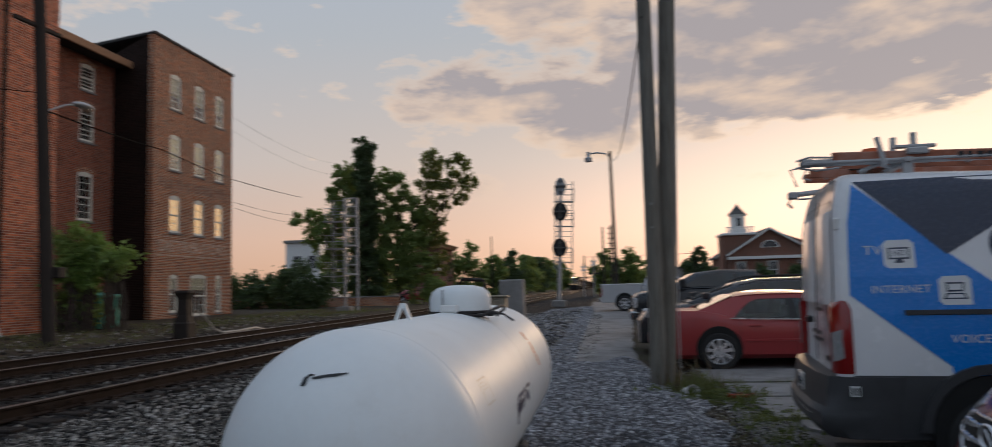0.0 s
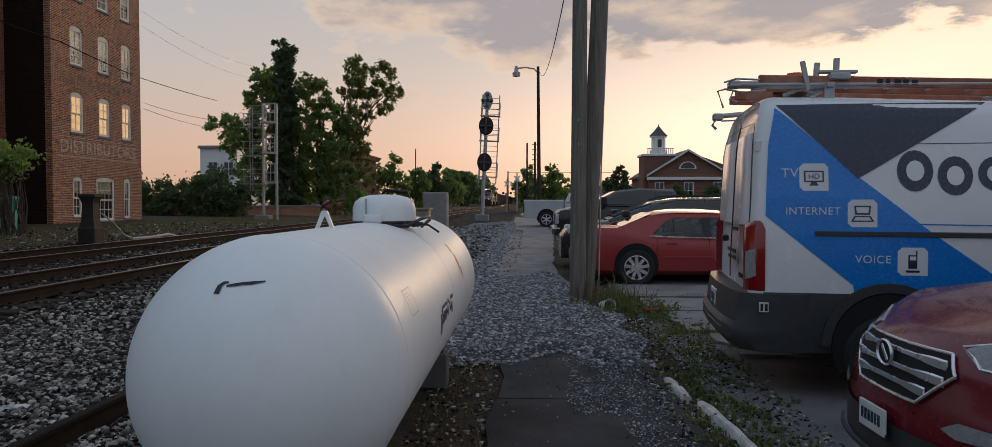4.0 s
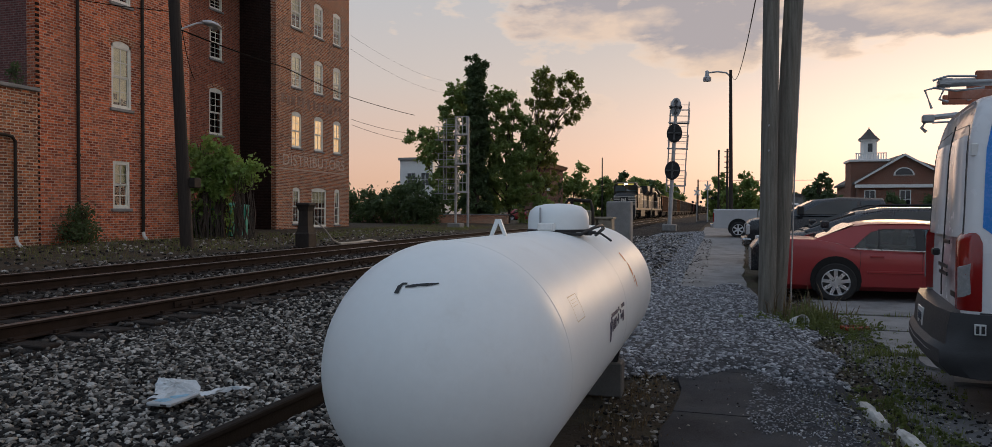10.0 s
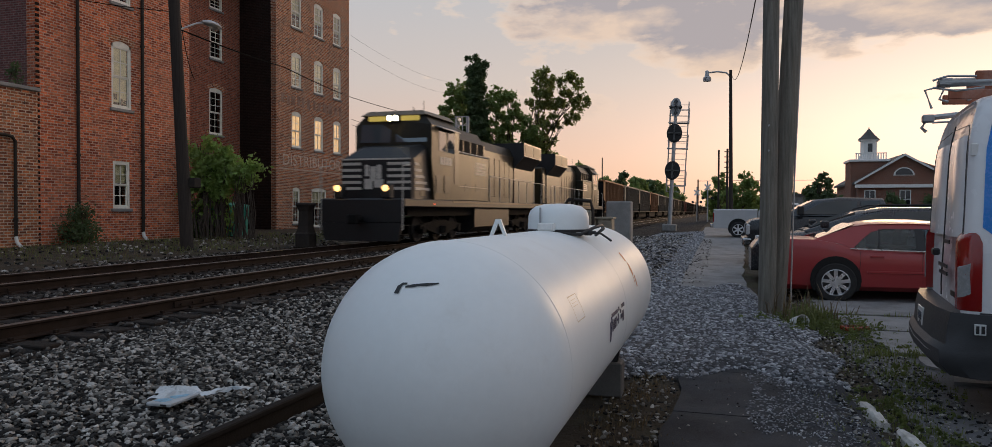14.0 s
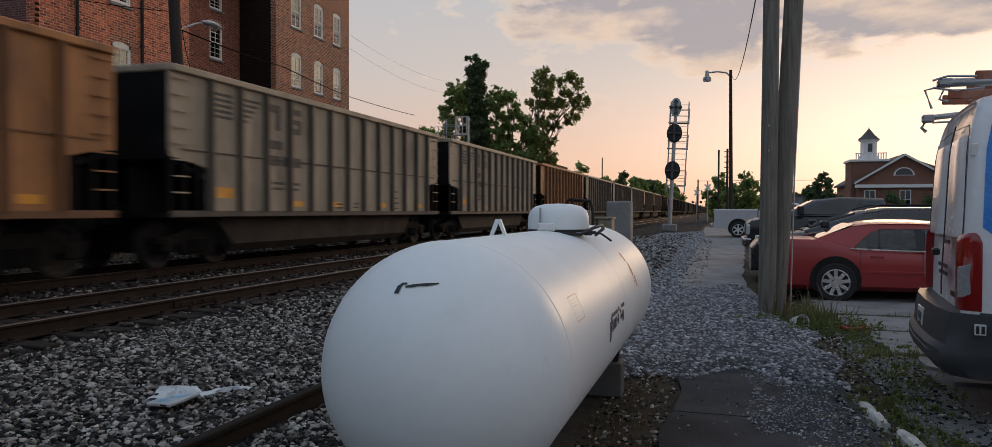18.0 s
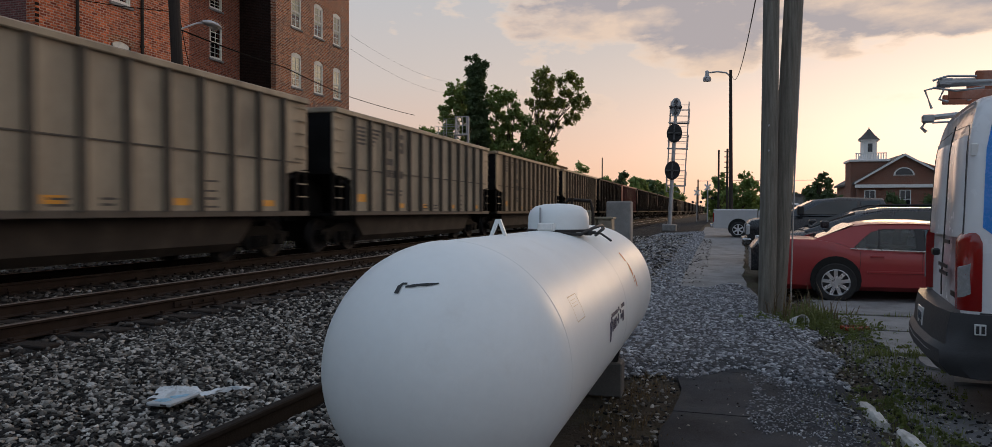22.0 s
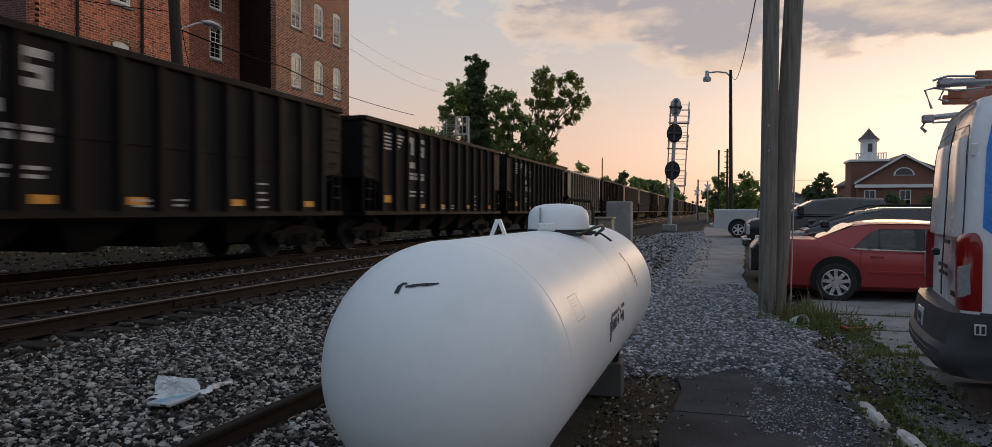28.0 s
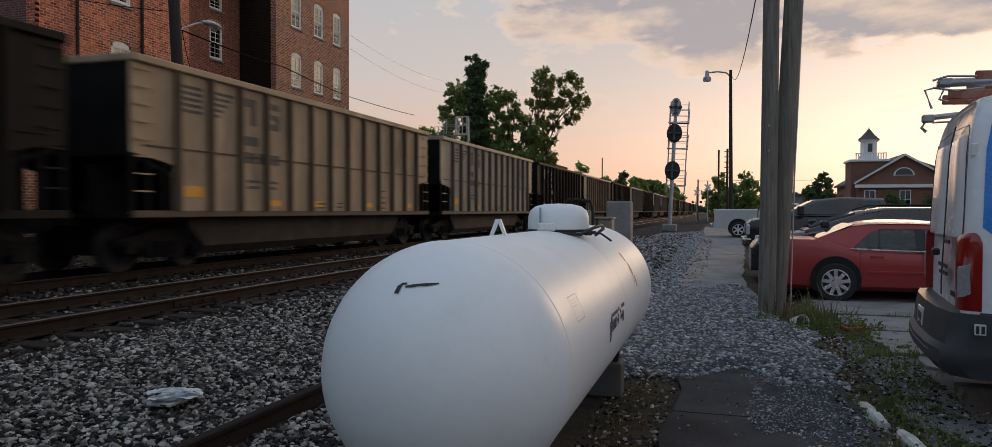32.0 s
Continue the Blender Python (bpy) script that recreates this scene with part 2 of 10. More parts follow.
def brickwork(name, c1, c2, mortar, width=0.215, row=0.075, patch=None):
    mt = bpy.data.materials.new(name)
    mt.use_nodes = True
    nt = mt.node_tree
    N, L = nt.nodes, nt.links
    p = N["Principled BSDF"]
    co = N.new("ShaderNodeTexCoord")
    s = N.new("ShaderNodeSeparateXYZ")
    L.new(co.outputs["Object"], s.inputs[0])
    add = N.new("ShaderNodeMath")
    L.new(s.outputs[0], add.inputs[0])
    L.new(s.outputs[1], add.inputs[1])
    c = N.new("ShaderNodeCombineXYZ")
    L.new(add.outputs[0], c.inputs[0])
    L.new(s.outputs[2], c.inputs[1])
    b = N.new("ShaderNodeTexBrick")
    b.inputs["Scale"].default_value = 1.0
    b.inputs["Brick Width"].default_value, b.inputs["Row Height"].default_value = width, row
    b.inputs["Mortar Size"].default_value, b.inputs["Mortar Smooth"].default_value = 0.014, 0.10
    b.inputs["Color1"].default_value, b.inputs["Color2"].default_value, b.inputs["Mortar"].default_value = (*c1, 1), (*c2, 1), (*mortar, 1)
    L.new(c.outputs[0], b.inputs["Vector"])
    n1, n2, n3 = (N.new("ShaderNodeTexNoise") for _ in range(3))
    for n, sc, d in ((n1, 0.55, 8), (n2, 9.0, 4), (n3, 70.0, 3)):
        n.inputs["Scale"].default_value, n.inputs["Detail"].default_value = sc, d
        n.inputs["Roughness"].default_value = 0.65
        L.new(co.outputs["Object"], n.inputs["Vector"])
    r = N.new("ShaderNodeMapRange")
    r.inputs[1].default_value, r.inputs[2].default_value, r.inputs[3].default_value, r.inputs[4].default_value = 0.3, 0.7, 0.62, 1.35
    L.new(n2.outputs[0], r.inputs[0])
    mx = N.new("ShaderNodeMix")
    mx.data_type, mx.blend_type = "RGBA", "MULTIPLY"
    mx.inputs[0].default_value = 1.0
    L.new(b.outputs["Color"], mx.inputs[6])
    L.new(r.outputs[0], mx.inputs[7])
    r2 = N.new("ShaderNodeMapRange")
    r2.inputs[1].default_value, r2.inputs[2].default_value, r2.inputs[3].default_value, r2.inputs[4].default_value = 0.50, 0.74, 0.0, 0.6
    L.new(n1.outputs[0], r2.inputs[0])
    m2 = N.new("ShaderNodeMix")
    m2.data_type = "RGBA"
    m2.inputs[7].default_value = (*(patch or (0.16, 0.12, 0.10)), 1)
    L.new(r2.outputs[0], m2.inputs[0])
    L.new(mx.outputs[2], m2.inputs[6])
    L.new(m2.outputs[2], p.inputs["Base Color"])
    p.inputs["Roughness"].default_value = 0.9
    bp = N.new("ShaderNodeBump")
    bp.inputs["Strength"].default_value, bp.inputs["Distance"].default_value = 0.9, 0.02
    hm = N.new("ShaderNodeMath")
    hm.operation = "MULTIPLY_ADD"
    L.new(b.outputs["Fac"], hm.inputs[0])
    hm.inputs[1].default_value = -1.0
    L.new(n3.outputs[0], hm.inputs[2])
    L.new(hm.outputs[0], bp.inputs["Height"])
    L.new(bp.outputs[0], p.inputs["Normal"])
    return mt


def glass_mat(name, rgb, rough=0.03, ior=1.5, coat=0.6):
    """Dark glazing over an unlit interior."""
    mt = bpy.data.materials.new(name)
    mt.use_nodes = True
    p = mt.node_tree.nodes["Principled BSDF"]
    p.inputs["Base Color"].default_value = (*rgb, 1)
    p.inputs["Roughness"].default_value = rough
    p.inputs["IOR"].default_value = ior
    p.inputs["Coat Weight"].default_value = coat
    p.inputs["Coat Roughness"].default_value = 0.02
    return mt


def lamp_mat(name, rgb, strength):
    mt = bpy.data.materials.new(name)
    mt.use_nodes = True
    p = mt.node_tree.nodes["Principled BSDF"]
    p.inputs["Base Color"].default_value = (*rgb, 1)
    p.inputs["Emission Color"].default_value = (*rgb, 1)
    p.inputs["Emission Strength"].default_value = strength
    return mt


M = {}
M["tank"] = surface("white_tank_paint", (0.78, 0.815, 0.815), 0.45, vary=0.03, scale=2.5, fine=25, bump=0.02, dirt=(0.55, 0.54, 0.50), dirt_amount=0.05)
M["tank"].node_tree.nodes["Principled BSDF"].inputs["Specular IOR Level"].default_value = 0.35
M["white"] = surface("white_paint", (0.74, 0.74, 0.72), 0.45, vary=0.08, bump=0.05)
M["window_paint"] = surface("weathered_white_window_paint", (0.84, 0.81, 0.71), 0.6, vary=0.10, dirt=(0.5, 0.46, 0.38), dirt_amount=0.1, bump=0.1)
M["black"] = surface("black_paint", (0.012, 0.012, 0.013), 0.5, vary=0.2, bump=0.05)
M["rubber"] = surface("rubber", (0.018, 0.018, 0.018), 0.8, vary=0.2, bump=0.2)
M["steel"] = surface("galvanised_steel", (0.42, 0.43, 0.44), 0.45, 0.6, vary=0.15, bump=0.08)
M["rail"] = surface("rusty_rail_steel", (0.022, 0.013, 0.009), 0.85, 0.0, vary=0.35, scale=3, fine=40, bump=0.4, dirt=(0.028, 0.02, 0.017), dirt_amount=0.4)
M["rail_top"] = surface("worn_rail_head", (0.15, 0.125, 0.11), 0.32, 0.85, vary=0.25, bump=0.05)
M["tie"] = surface("tarred_timber", (0.026, 0.021, 0.018), 0.9, vary=0.4, scale=4, fine=50, bump=0.6, stretch=(1, 6, 6))
# Near-black bed: the shade between the loose stones is in its colour.
M["gravel"] = surface("grey_ballast_bed", (0.018, 0.017, 0.017), 0.95, vary=0.5, scale=9, fine=34, bump=1.0, dirt=(0.03, 0.028, 0.026), dirt_amount=0.35, dirt_scale=0.7, dist=0.05)


def stone_mat(name, stops):
    """Mixed stones: each island takes its own tone."""
    mt = surface(name, (0.2, 0.2, 0.2), 0.9, vary=0.3, scale=14, fine=90, bump=0.4)
    N, L = mt.node_tree.nodes, mt.node_tree.links
    g = N.new("ShaderNodeNewGeometry")
    r = N.new("ShaderNodeValToRGB")
    e = r.color_ramp.elements
    while len(e) < len(stops):
        e.new(0.5)
    for el, (p, c) in zip(e, stops):
        el.position, el.color = p, (*c, 1)
    L.new(g.outputs["Random Per Island"], r.inputs[0])
    first = [n for n in N if n.bl_idname == "ShaderNodeMix"][0]
    L.new(r.outputs[0], first.inputs[6])
    return mt


M["stone"] = stone_mat("broken_ballast_stone", [(0.0, (0.012, 0.012, 0.012)), (0.35, (0.030, 0.028, 0.026)), (0.58, (0.125, 0.118, 0.106)), (0.85, (0.315, 0.295, 0.265)), (1.0, (0.52, 0.50, 0.47))])
M["stone_oily"] = stone_mat("oil_stained_ballast_stone", [(0.0, (0.012, 0.010, 0.009)), (0.4, (0.034, 0.029, 0.025)), (0.75, (0.10, 0.09, 0.08)), (1.0, (0.30, 0.28, 0.26))])
M["stone_blue"] = stone_mat("blue_grey_crushed_stone", [(0.0, (0.07, 0.072, 0.08)), (0.5, (0.22, 0.226, 0.243)), (0.85, (0.37, 0.378, 0.40)), (1.0, (0.55, 0.56, 0.575))])
# Dark bed colour carries the shade in the gaps of the heap.
M["crushed"] = surface("blue_grey_crushed_stone_bed", (0.065, 0.066, 0.070), 0.95, vary=0.5, scale=11, fine=36, bump=1.0, dirt=(0.11, 0.11, 0.115), dirt_amount=0.3, dirt_scale=1.2, dist=0.05)
M["dirt"] = surface("bare_earth", (0.062, 0.048, 0.034), 0.95, vary=0.4, scale=2.5, fine=22, bump=0.9, dirt=(0.07, 0.075, 0.035), dirt_amount=0.4, dirt_scale=0.9, dist=0.04)
M["asphalt"] = surface("worn_asphalt", (0.034, 0.037, 0.043), 0.9, vary=0.35, scale=1.6, fine=70, bump=0.6, dirt=(0.075, 0.073, 0.071), dirt_amount=0.35, dirt_scale=1.1)
M["concrete"] = surface("stained_concrete", (0.26, 0.255, 0.245), 0.85, vary=0.25, scale=2, fine=45, bump=0.35, dirt=(0.12, 0.11, 0.10), dirt_amount=0.35)
M["slab"] = surface("old_concrete_slab", (0.21, 0.207, 0.205), 0.88, vary=0.25, scale=1.6, fine=50, bump=0.4, dirt=(0.08, 0.075, 0.065), dirt_amount=0.4)
M["block"] = surface("grimy_concrete_block", (0.11, 0.105, 0.098), 0.9, vary=0.25, scale=3, fine=45, bump=0.4, dirt=(0.05, 0.045, 0.04), dirt_amount=0.4)
M["kerb"] = surface("chipped_white_kerb_paint", (0.52, 0.51, 0.485), 0.8, vary=0.2, scale=8, fine=60, bump=0.5, dirt=(0.25, 0.24, 0.21), dirt_amount=0.4, dirt_scale=5)
M["pole"] = surface("weathered_utility_pole", (0.175, 0.165, 0.14), 0.9, vary=0.4, scale=5, fine=60, bump=0.7, stretch=(6, 6, 0.35), dirt=(0.19, 0.165, 0.13), dirt_amount=0.35)
M["darkpole"] = surface("creosoted_pole", (0.035, 0.027, 0.022), 0.9, vary=0.4, scale=5, fine=60, bump=0.6, stretch=(6, 6, 0.35))
M["brick"] = brickwork("red_brick", (0.82, 0.215, 0.085), (0.28, 0.058, 0.028), (0.62, 0.42, 0.32), 0.25, 0.088, patch=(0.52, 0.25, 0.165))
# Darker copy of the red brick, with the recess's shade in its colour.
M["brick_shade"] = brickwork("shaded_red_brick", (0.46, 0.125, 0.06), (0.20, 0.05, 0.028), (0.34, 0.23, 0.18), 0.25, 0.088, patch=(0.26, 0.12, 0.08))
M["brick_old"] = brickwork("worn_brown_brick", (0.64, 0.22, 0.092), (0.18, 0.055, 0.028), (0.62, 0.49, 0.37), 0.25, 0.088, patch=(0.38, 0.26, 0.19))
# Near-black brick: the narrow recess's shade is put into its colour.
M["brick_dark"] = brickwork("shade_dark_brick", (0.034, 0.016, 0.012), (0.020, 0.010, 0.008), (0.036, 0.026, 0.022), 0.25, 0.088, patch=(0.014, 0.010, 0.008))
M["glass"] = glass_mat("dark_window_glass", (0.012, 0.014, 0.016))
M["blind"] = surface("drawn_yellow_blind", (0.88, 0.80, 0.52), 0.85, vary=0.12, bump=0.05)
M["chrome"] = surface("chrome", (0.62, 0.62, 0.63), 0.12, 1.0, vary=0.05, bump=0.0)


# rough mineral surfaces have hardly any sheen
for k_ in ("rail", "tie", "gravel", "stone", "stone_oily", "crushed", "dirt", "brick", "brick_old", "brick_shade", "brick_dark", "asphalt"):
    M[k_].node_tree.nodes["Principled BSDF"].inputs["Specular IOR Level"].default_value = 0.2


# ---------------- ground ----------------
RAIL_Z = 0.39


def lerp_table(v, tab):
    if v <= tab[0][0]:
        return tab[0][1]
    for (a, p), (b, q) in zip(tab, tab[1:]):
        if v <= b:
            return p + (q - p) * (v - a) / (b - a)
    return tab[-1][1]


def gz(x, y):
    """Height of the ground."""
    rise = lerp_table(y, [(8, 0.0), (20, 0.2), (45, 0.33), (70, 0.36)])
    bed = lerp_table(x, [(-40, 0.42), (-20, 0.38), (-14.2, 0.30), (-13.2, 0.20), (-6.5, 0.195), (-5.9, 0.145), (-4.6, 0.115), (-3.4, 0.04), (-1.5, 0.0)])
    k = min(1.0, max(0.0, (x + 5.6) / 4.0))
    return bed * (1 - k) + (rise + bed * 0.0) * k + (rise * 0.25) * (1 - k) * (1 if x < -14 else 0)


def sheet(name, xs, ys, lift, material, label="", category="", kind="structure", rough=0.0, seed=1):
    rnd = random.Random(seed)
    vs, fs = [], []
    for y in ys:
        for x in xs:
            vs.append((x, y, gz(x, y) + lift + (rnd.uniform(-rough, rough) if rough else 0)))
    n = len(xs)
    for j in range(len(ys) - 1):
        for i in range(n - 1):
            a = j * n + i
            fs.append((a, a + 1, a + n + 1, a + n))
    me = bpy.data.meshes.new(name)
    me.from_pydata(vs, [], fs)
    me.materials.append(material)
    for p in me.polygons:
        p.use_smooth = True
    return tagged(new(name, me), label, category, "", kind)


def steps(a, b, d):
    n = max(1, round((b - a) / d))
    return [a + (b - a) * i / n for i in range(n + 1)]


sheet("ground", [-900, -300, -120, -60] + steps(-40, 40, 1.0) + [60, 120, 300, 900], [-300, -100, -40] + steps(-20, 80, 2.0) + [120, 200, 400, 900, 1800], -0.02, M["dirt"], "dry trackside earth with weeds and gravel", "ground", rough=0.008)
sheet("ballast_bed", steps(-13.6, -1.25, 0.35), steps(-25, 60, 0.5) + [80, 120, 200, 400, 900], 0.0, M["gravel"], "grey crushed stone ballast under the tracks", "ballast", rough=0.012, seed=2)
M["lot"] = surface("grey_worn_lot_asphalt", (0.125, 0.123, 0.125), 0.9, vary=0.35, scale=1.3, fine=70, bump=0.6, dirt=(0.05, 0.049, 0.05), dirt_amount=0.3, dirt_scale=0.8)
sheet("parking_lot", steps(1.35, 40, 1.0), steps(-20, 8.4, 0.5) + steps(8.6, 70, 1.0), 0.004, M["lot"], "dark worn asphalt parking lot", "parking lot")

# the footpath: worn asphalt and, farther on, cracked slabs with open joints
path = tagged(new("footpath"), "cracked asphalt footpath running beside the tracks", "path", kind="structure")
PATH_EDGE = [(-8, -0.25, 1.05), (4.9, -0.37, 1.05), (6.2, -0.33, 1.05), (7.2, -0.34, 1.0), (14, -0.85, 0.55), (16, -1.0, 0.45), (28, -0.9, 0.85), (45, -1.0, 0.9), (60, -1.1, 0.9)]
edges_l = [(a, b) for a, b, c in PATH_EDGE]
edges_r = [(a, c) for a, b, c in PATH_EDGE]
joints = [-8, -5, -2, 0.6, 2.6, 4.35, 5.75, 7.3, 9.5, 12, 14.2, 16.1, 18.0, 19.7, 21.6, 23.4, 25.5, 27.3, 29.4, 31.5, 34, 37, 40, 44, 48, 53, 58]
rnd = random.Random(4)
for a, b in zip(joints, joints[1:]):
    bm = BM()
    g = 0.007
    m_ = 6
    left = [(lerp_table(a + (b - a) * i / m_, edges_l) + 0.025 * math.sin(3.3 * (a + (b - a) * i / m_)) + 0.01 * math.sin(7 * (a + (b - a) * i / m_)), a + g + (b - a - 2 * g) * i / m_) for i in range(m_ + 1)]
    right = [(lerp_table(a + (b - a) * i / m_, edges_r) + 0.025 * math.sin(2.9 * (a + (b - a) * i / m_)) + 0.012 * math.sin(6.3 * (a + (b - a) * i / m_)), a + g + (b - a - 2 * g) * i / m_) for i in range(m_ + 1)]
    t = rnd.uniform(0.0, 0.005)
    ring = [bm.verts.new((x, y, gz(x, y) + 0.02 + t)) for x, y in left + right[::-1]]
    low = [bm.verts.new((v.co.x, v.co.y, v.co.z - 0.07)) for v in ring]
    skin(bm, [low, ring], caps=False)
    for i in range(m_):
        bm.faces.new((ring[i], ring[i + 1], ring[2 * m_ - i], ring[2 * m_ + 1 - i]))
    part("slab", bm, M["asphalt"] if a < 9 else M["slab"], path)

def cover_height(x, y):
    """How far the path and the slabs stand over the ground."""
    if lerp_table(y, edges_l) + 0.06 < x < lerp_table(y, edges_r) - 0.06:
        return 0.024
    return 0.004


# crushed stone heaped over the path
def pad_height(x, y):
    e = 0.25 * math.sin(3.1 * x + 1) + 0.18 * math.sin(7.3 * x)
    right = 1.12 - max(0.0, y - 9.5) * 0.13 + 0.1 * math.sin(4 * y)
    d = min(y - 7.05 - e, 14.2 + e * 1.6 - y, right - x, x + 1.6)
    return 0.075 * min(1.0, max(0.0, d) / 0.35)


vs, fs = [], []
gx, gy = steps(-1.5, 1.4, 0.12), steps(6.4, 15.0, 0.15)
for y in gy:
    for x in gx:
        h = pad_height(x, y)
        vs.append((x, y, gz(x, y) + (h + 0.012 if h > 0 else -0.06)))
for j in range(len(gy) - 1):
    for i in range(len(gx) - 1):
        a = j * len(gx) + i
        fs.append((a, a + 1, a + 1 + len(gx), a + len(gx)))
me = bpy.data.meshes.new("gravel_heap")
me.from_pydata(vs, [], fs)
me.materials.append(M["crushed"])
tagged(new("gravel_heap", me), "low heap of blue-grey crushed stone over the path", "gravel", "", "structure")

# broken concrete slabs at the edge of the lot
apron = tagged(new("concrete_apron"), "broken grey concrete slabs with grass in the joints", "slabs", kind="structure")
for x0, x1, y0, y1 in ((1.75, 4.2, 8.75, 10.1), (1.55, 4.0, 10.2, 11.35), (1.35, 3.6, 11.5, 12.9), (2.05, 5.2, 7.45, 8.6), (4.3, 7.0, 8.7, 10.3)):
    bm = BM()
    n = 5
    lo = [(x0 + rnd.uniform(-0.12, 0.12), y0 + (y1 - y0) * i / n) for i in range(n + 1)]
    hi = [(x1 + rnd.uniform(-0.12, 0.12), y0 + (y1 - y0) * i / n) for i in range(n + 1)]
    ring = [bm.verts.new((x, y, gz(x, y) + 0.035)) for x, y in lo + hi[::-1]]
    low = [bm.verts.new((v.co.x, v.co.y, v.co.z - 0.1)) for v in ring]
    skin(bm, [low, ring], caps=False)
    for i in range(n):
        bm.faces.new((ring[i], ring[i + 1], ring[2 * n - i], ring[2 * n + 1 - i]))
    part("slab", bm, M["slab"], apron)

# two lengths of broken kerb, once painted white
for k, (y0, y1, x0, x1) in enumerate(((5.78, 6.42, 1.10, 1.13), (4.2, 5.68, 1.21, 1.31))):
    bm = BM()
    rings = []
    n = 8
    for i in range(n + 1):
        t = i / n
        x, y = x1 + (x0 - x1) * t, y0 + (y1 - y0) * t
        e = 0.75 if i in (0, n) else 1.0
        w, h = (0.043 + rnd.uniform(-0.010, 0.010)) * e, (0.058 + rnd.uniform(-0.012, 0.008)) * e
        rings.append([(x - w, y, -0.03), (x - w, y, h * 0.6), (x - w * 0.6, y, h), (x + w * 0.5, y, h * 1.02), (x + w, y, h * 0.65), (x + w, y, -0.03)])
    loft(bm, rings)
    finish("kerb_stone", bm, M["kerb"], None, "short broken kerb stone with worn white paint", category="kerb", smooth=True)


# ---------------- tracks ----------------
def rail_profile(h=0.165):
    k = h / 0.165
    half = [(0.070, 0.0), (0.070, 0.012), (0.014, 0.032), (0.010, 0.10), (0.012, 0.122), (0.034, 0.134), (0.036, 0.157), (0.028, 0.165)]
    half = [(a, b * k) for a, b in half]
    return half + [(-a, b) for a, b in half[::-1]]


def rail_bm(y0, y1, h=0.165):
    bm = BM()
    prism(bm, rail_profile(h), "y", y0, y1)
    for f in bm.faces:
        c = f.calc_center_median()
        f.material_index = 1 if c.z > h * 0.93 else 0
    return bm


def track(label, xc, y0=-40, y1=900, tie_to=70):
    tr = tagged(new("railway_track"), label, "railway track", kind="structure")
    r = part("rail", rail_bm(y0, y1), [M["rail"], M["rail_top"]], tr)
    r.matrix_basis = pose(xc - 0.7525, 0, RAIL_Z - 0.165)
    shared("rail", r, tr, pose(xc + 0.7525, 0, RAIL_Z - 0.165))
    bm = BM()
    box(bm, -1.3, 1.3, -0.115, 0.115, -0.13, 0.0, 0.012)
    tie = part("tie", bm, M["tie"], tr)
    bm = BM()
    for s in (-1, 1):
        box(bm, s * 0.7525 - 0.16, s * 0.7525 + 0.16, -0.09, 0.09, 0.0, 0.012)
        for u in (-0.1, 0.1):
            box(bm, s * 0.7525 + u - 0.02, s * 0.7525 + u + 0.02, -0.05, -0.01, 0.01, 0.045)
    plate = part("tie_plate", bm, M["rail"], tr)
    rn = random.Random(int(-xc * 10))
    n = 0
    y = -10.0
    while y < tie_to:
        z = RAIL_Z - 0.165 - 0.002 + rn.uniform(-0.004, 0.0)
        m = pose(xc + rn.uniform(-0.05, 0.05), y + rn.uniform(-0.03, 0.03), z, 0, 0, rn.uniform(-1.5, 1.5))
        if n == 0:
            tie.matrix_basis, plate.matrix_basis = m, pose(xc, y, z + 0.001)
        else:
            shared("tie", tie, tr, m)
            if y < 30:
                shared("tie_plate", plate, tr, pose(xc, y, z + 0.001))
        n += 1
        y += 0.52
    # splice bars
    for s in (-1, 1):
        for yy in (6.3, 18.2):
            bm = BM()
            box(bm, -0.03, 0.03, -0.45, 0.45, 0.035, 0.115, 0.006)
            for i in range(4):
                cyl(bm, (-0.05, -0.33 + 0.22 * i, 0.075), (0.05, -0.33 + 0.22 * i, 0.075), 0.02, n=6)
            part("splice_bar", bm, M["rail"], tr, m=pose(xc + s * 0.7525, yy + s * 2.1, RAIL_Z - 0.165))
    return tr


track("far main track with rusty rails and dark timber ties", -11.4)
track("near main track with rusty rails and dark timber ties", -7.6)
M["siding"] = surface("black_rusted_siding_rail", (0.010, 0.008, 0.007), 0.85, 0.0, vary=0.35, scale=3, fine=40, bump=0.4)
bm = rail_bm(-12, 17.0, 0.19)
siding = finish("siding_rail", bm, [M["siding"], M["siding"]], None, "single dark rusty rail lying in ballast beside the tank", kind="structure", category="rail")
siding.matrix_basis = pose(-3.05, 0, 0.158 - 0.19)
M["siding"].node_tree.nodes["Principled BSDF"].inputs["Specular IOR Level"].default_value = 0.2


# ---------------- propane tank ----------------
TX, TY0, TLEN, TZ, TR = -1.075, 2.862, 3.41, 0.905, 0.52


def tank_point(along, ang, lift=0.0):
    """A point on the tank: metres along its axis from the near weld (below 0: on the near head), degrees clockwise from the top."""
    a = radians(ang)
    if along >= 0:
        r, y = TR + lift, along
        return Vector((r * math.sin(a), y, r * math.cos(a)))
    t = min(-along / TR, math.pi / 2)
    r = (TR + lift) * math.cos(t)
    return Vector((r * math.sin(a), -(TR + lift) * math.sin(t), r * math.cos(a)))


def tank_patch(bm, a0, a1, g0, g1, lift=0.002, n=6):
    """A thin film on the tank between two places along it and two angles round it."""
    top = [[bm.verts.new(tank_point(a0 + (a1 - a0) * i / n, g0 + (g1 - g0) * j / n, lift)) for j in range(n + 1)] for i in range(n + 1)]
    for i in range(n):
        for j in range(n):
            bm.faces.new((top[i][j], top[i + 1][j], top[i + 1][j + 1], top[i][j + 1]))


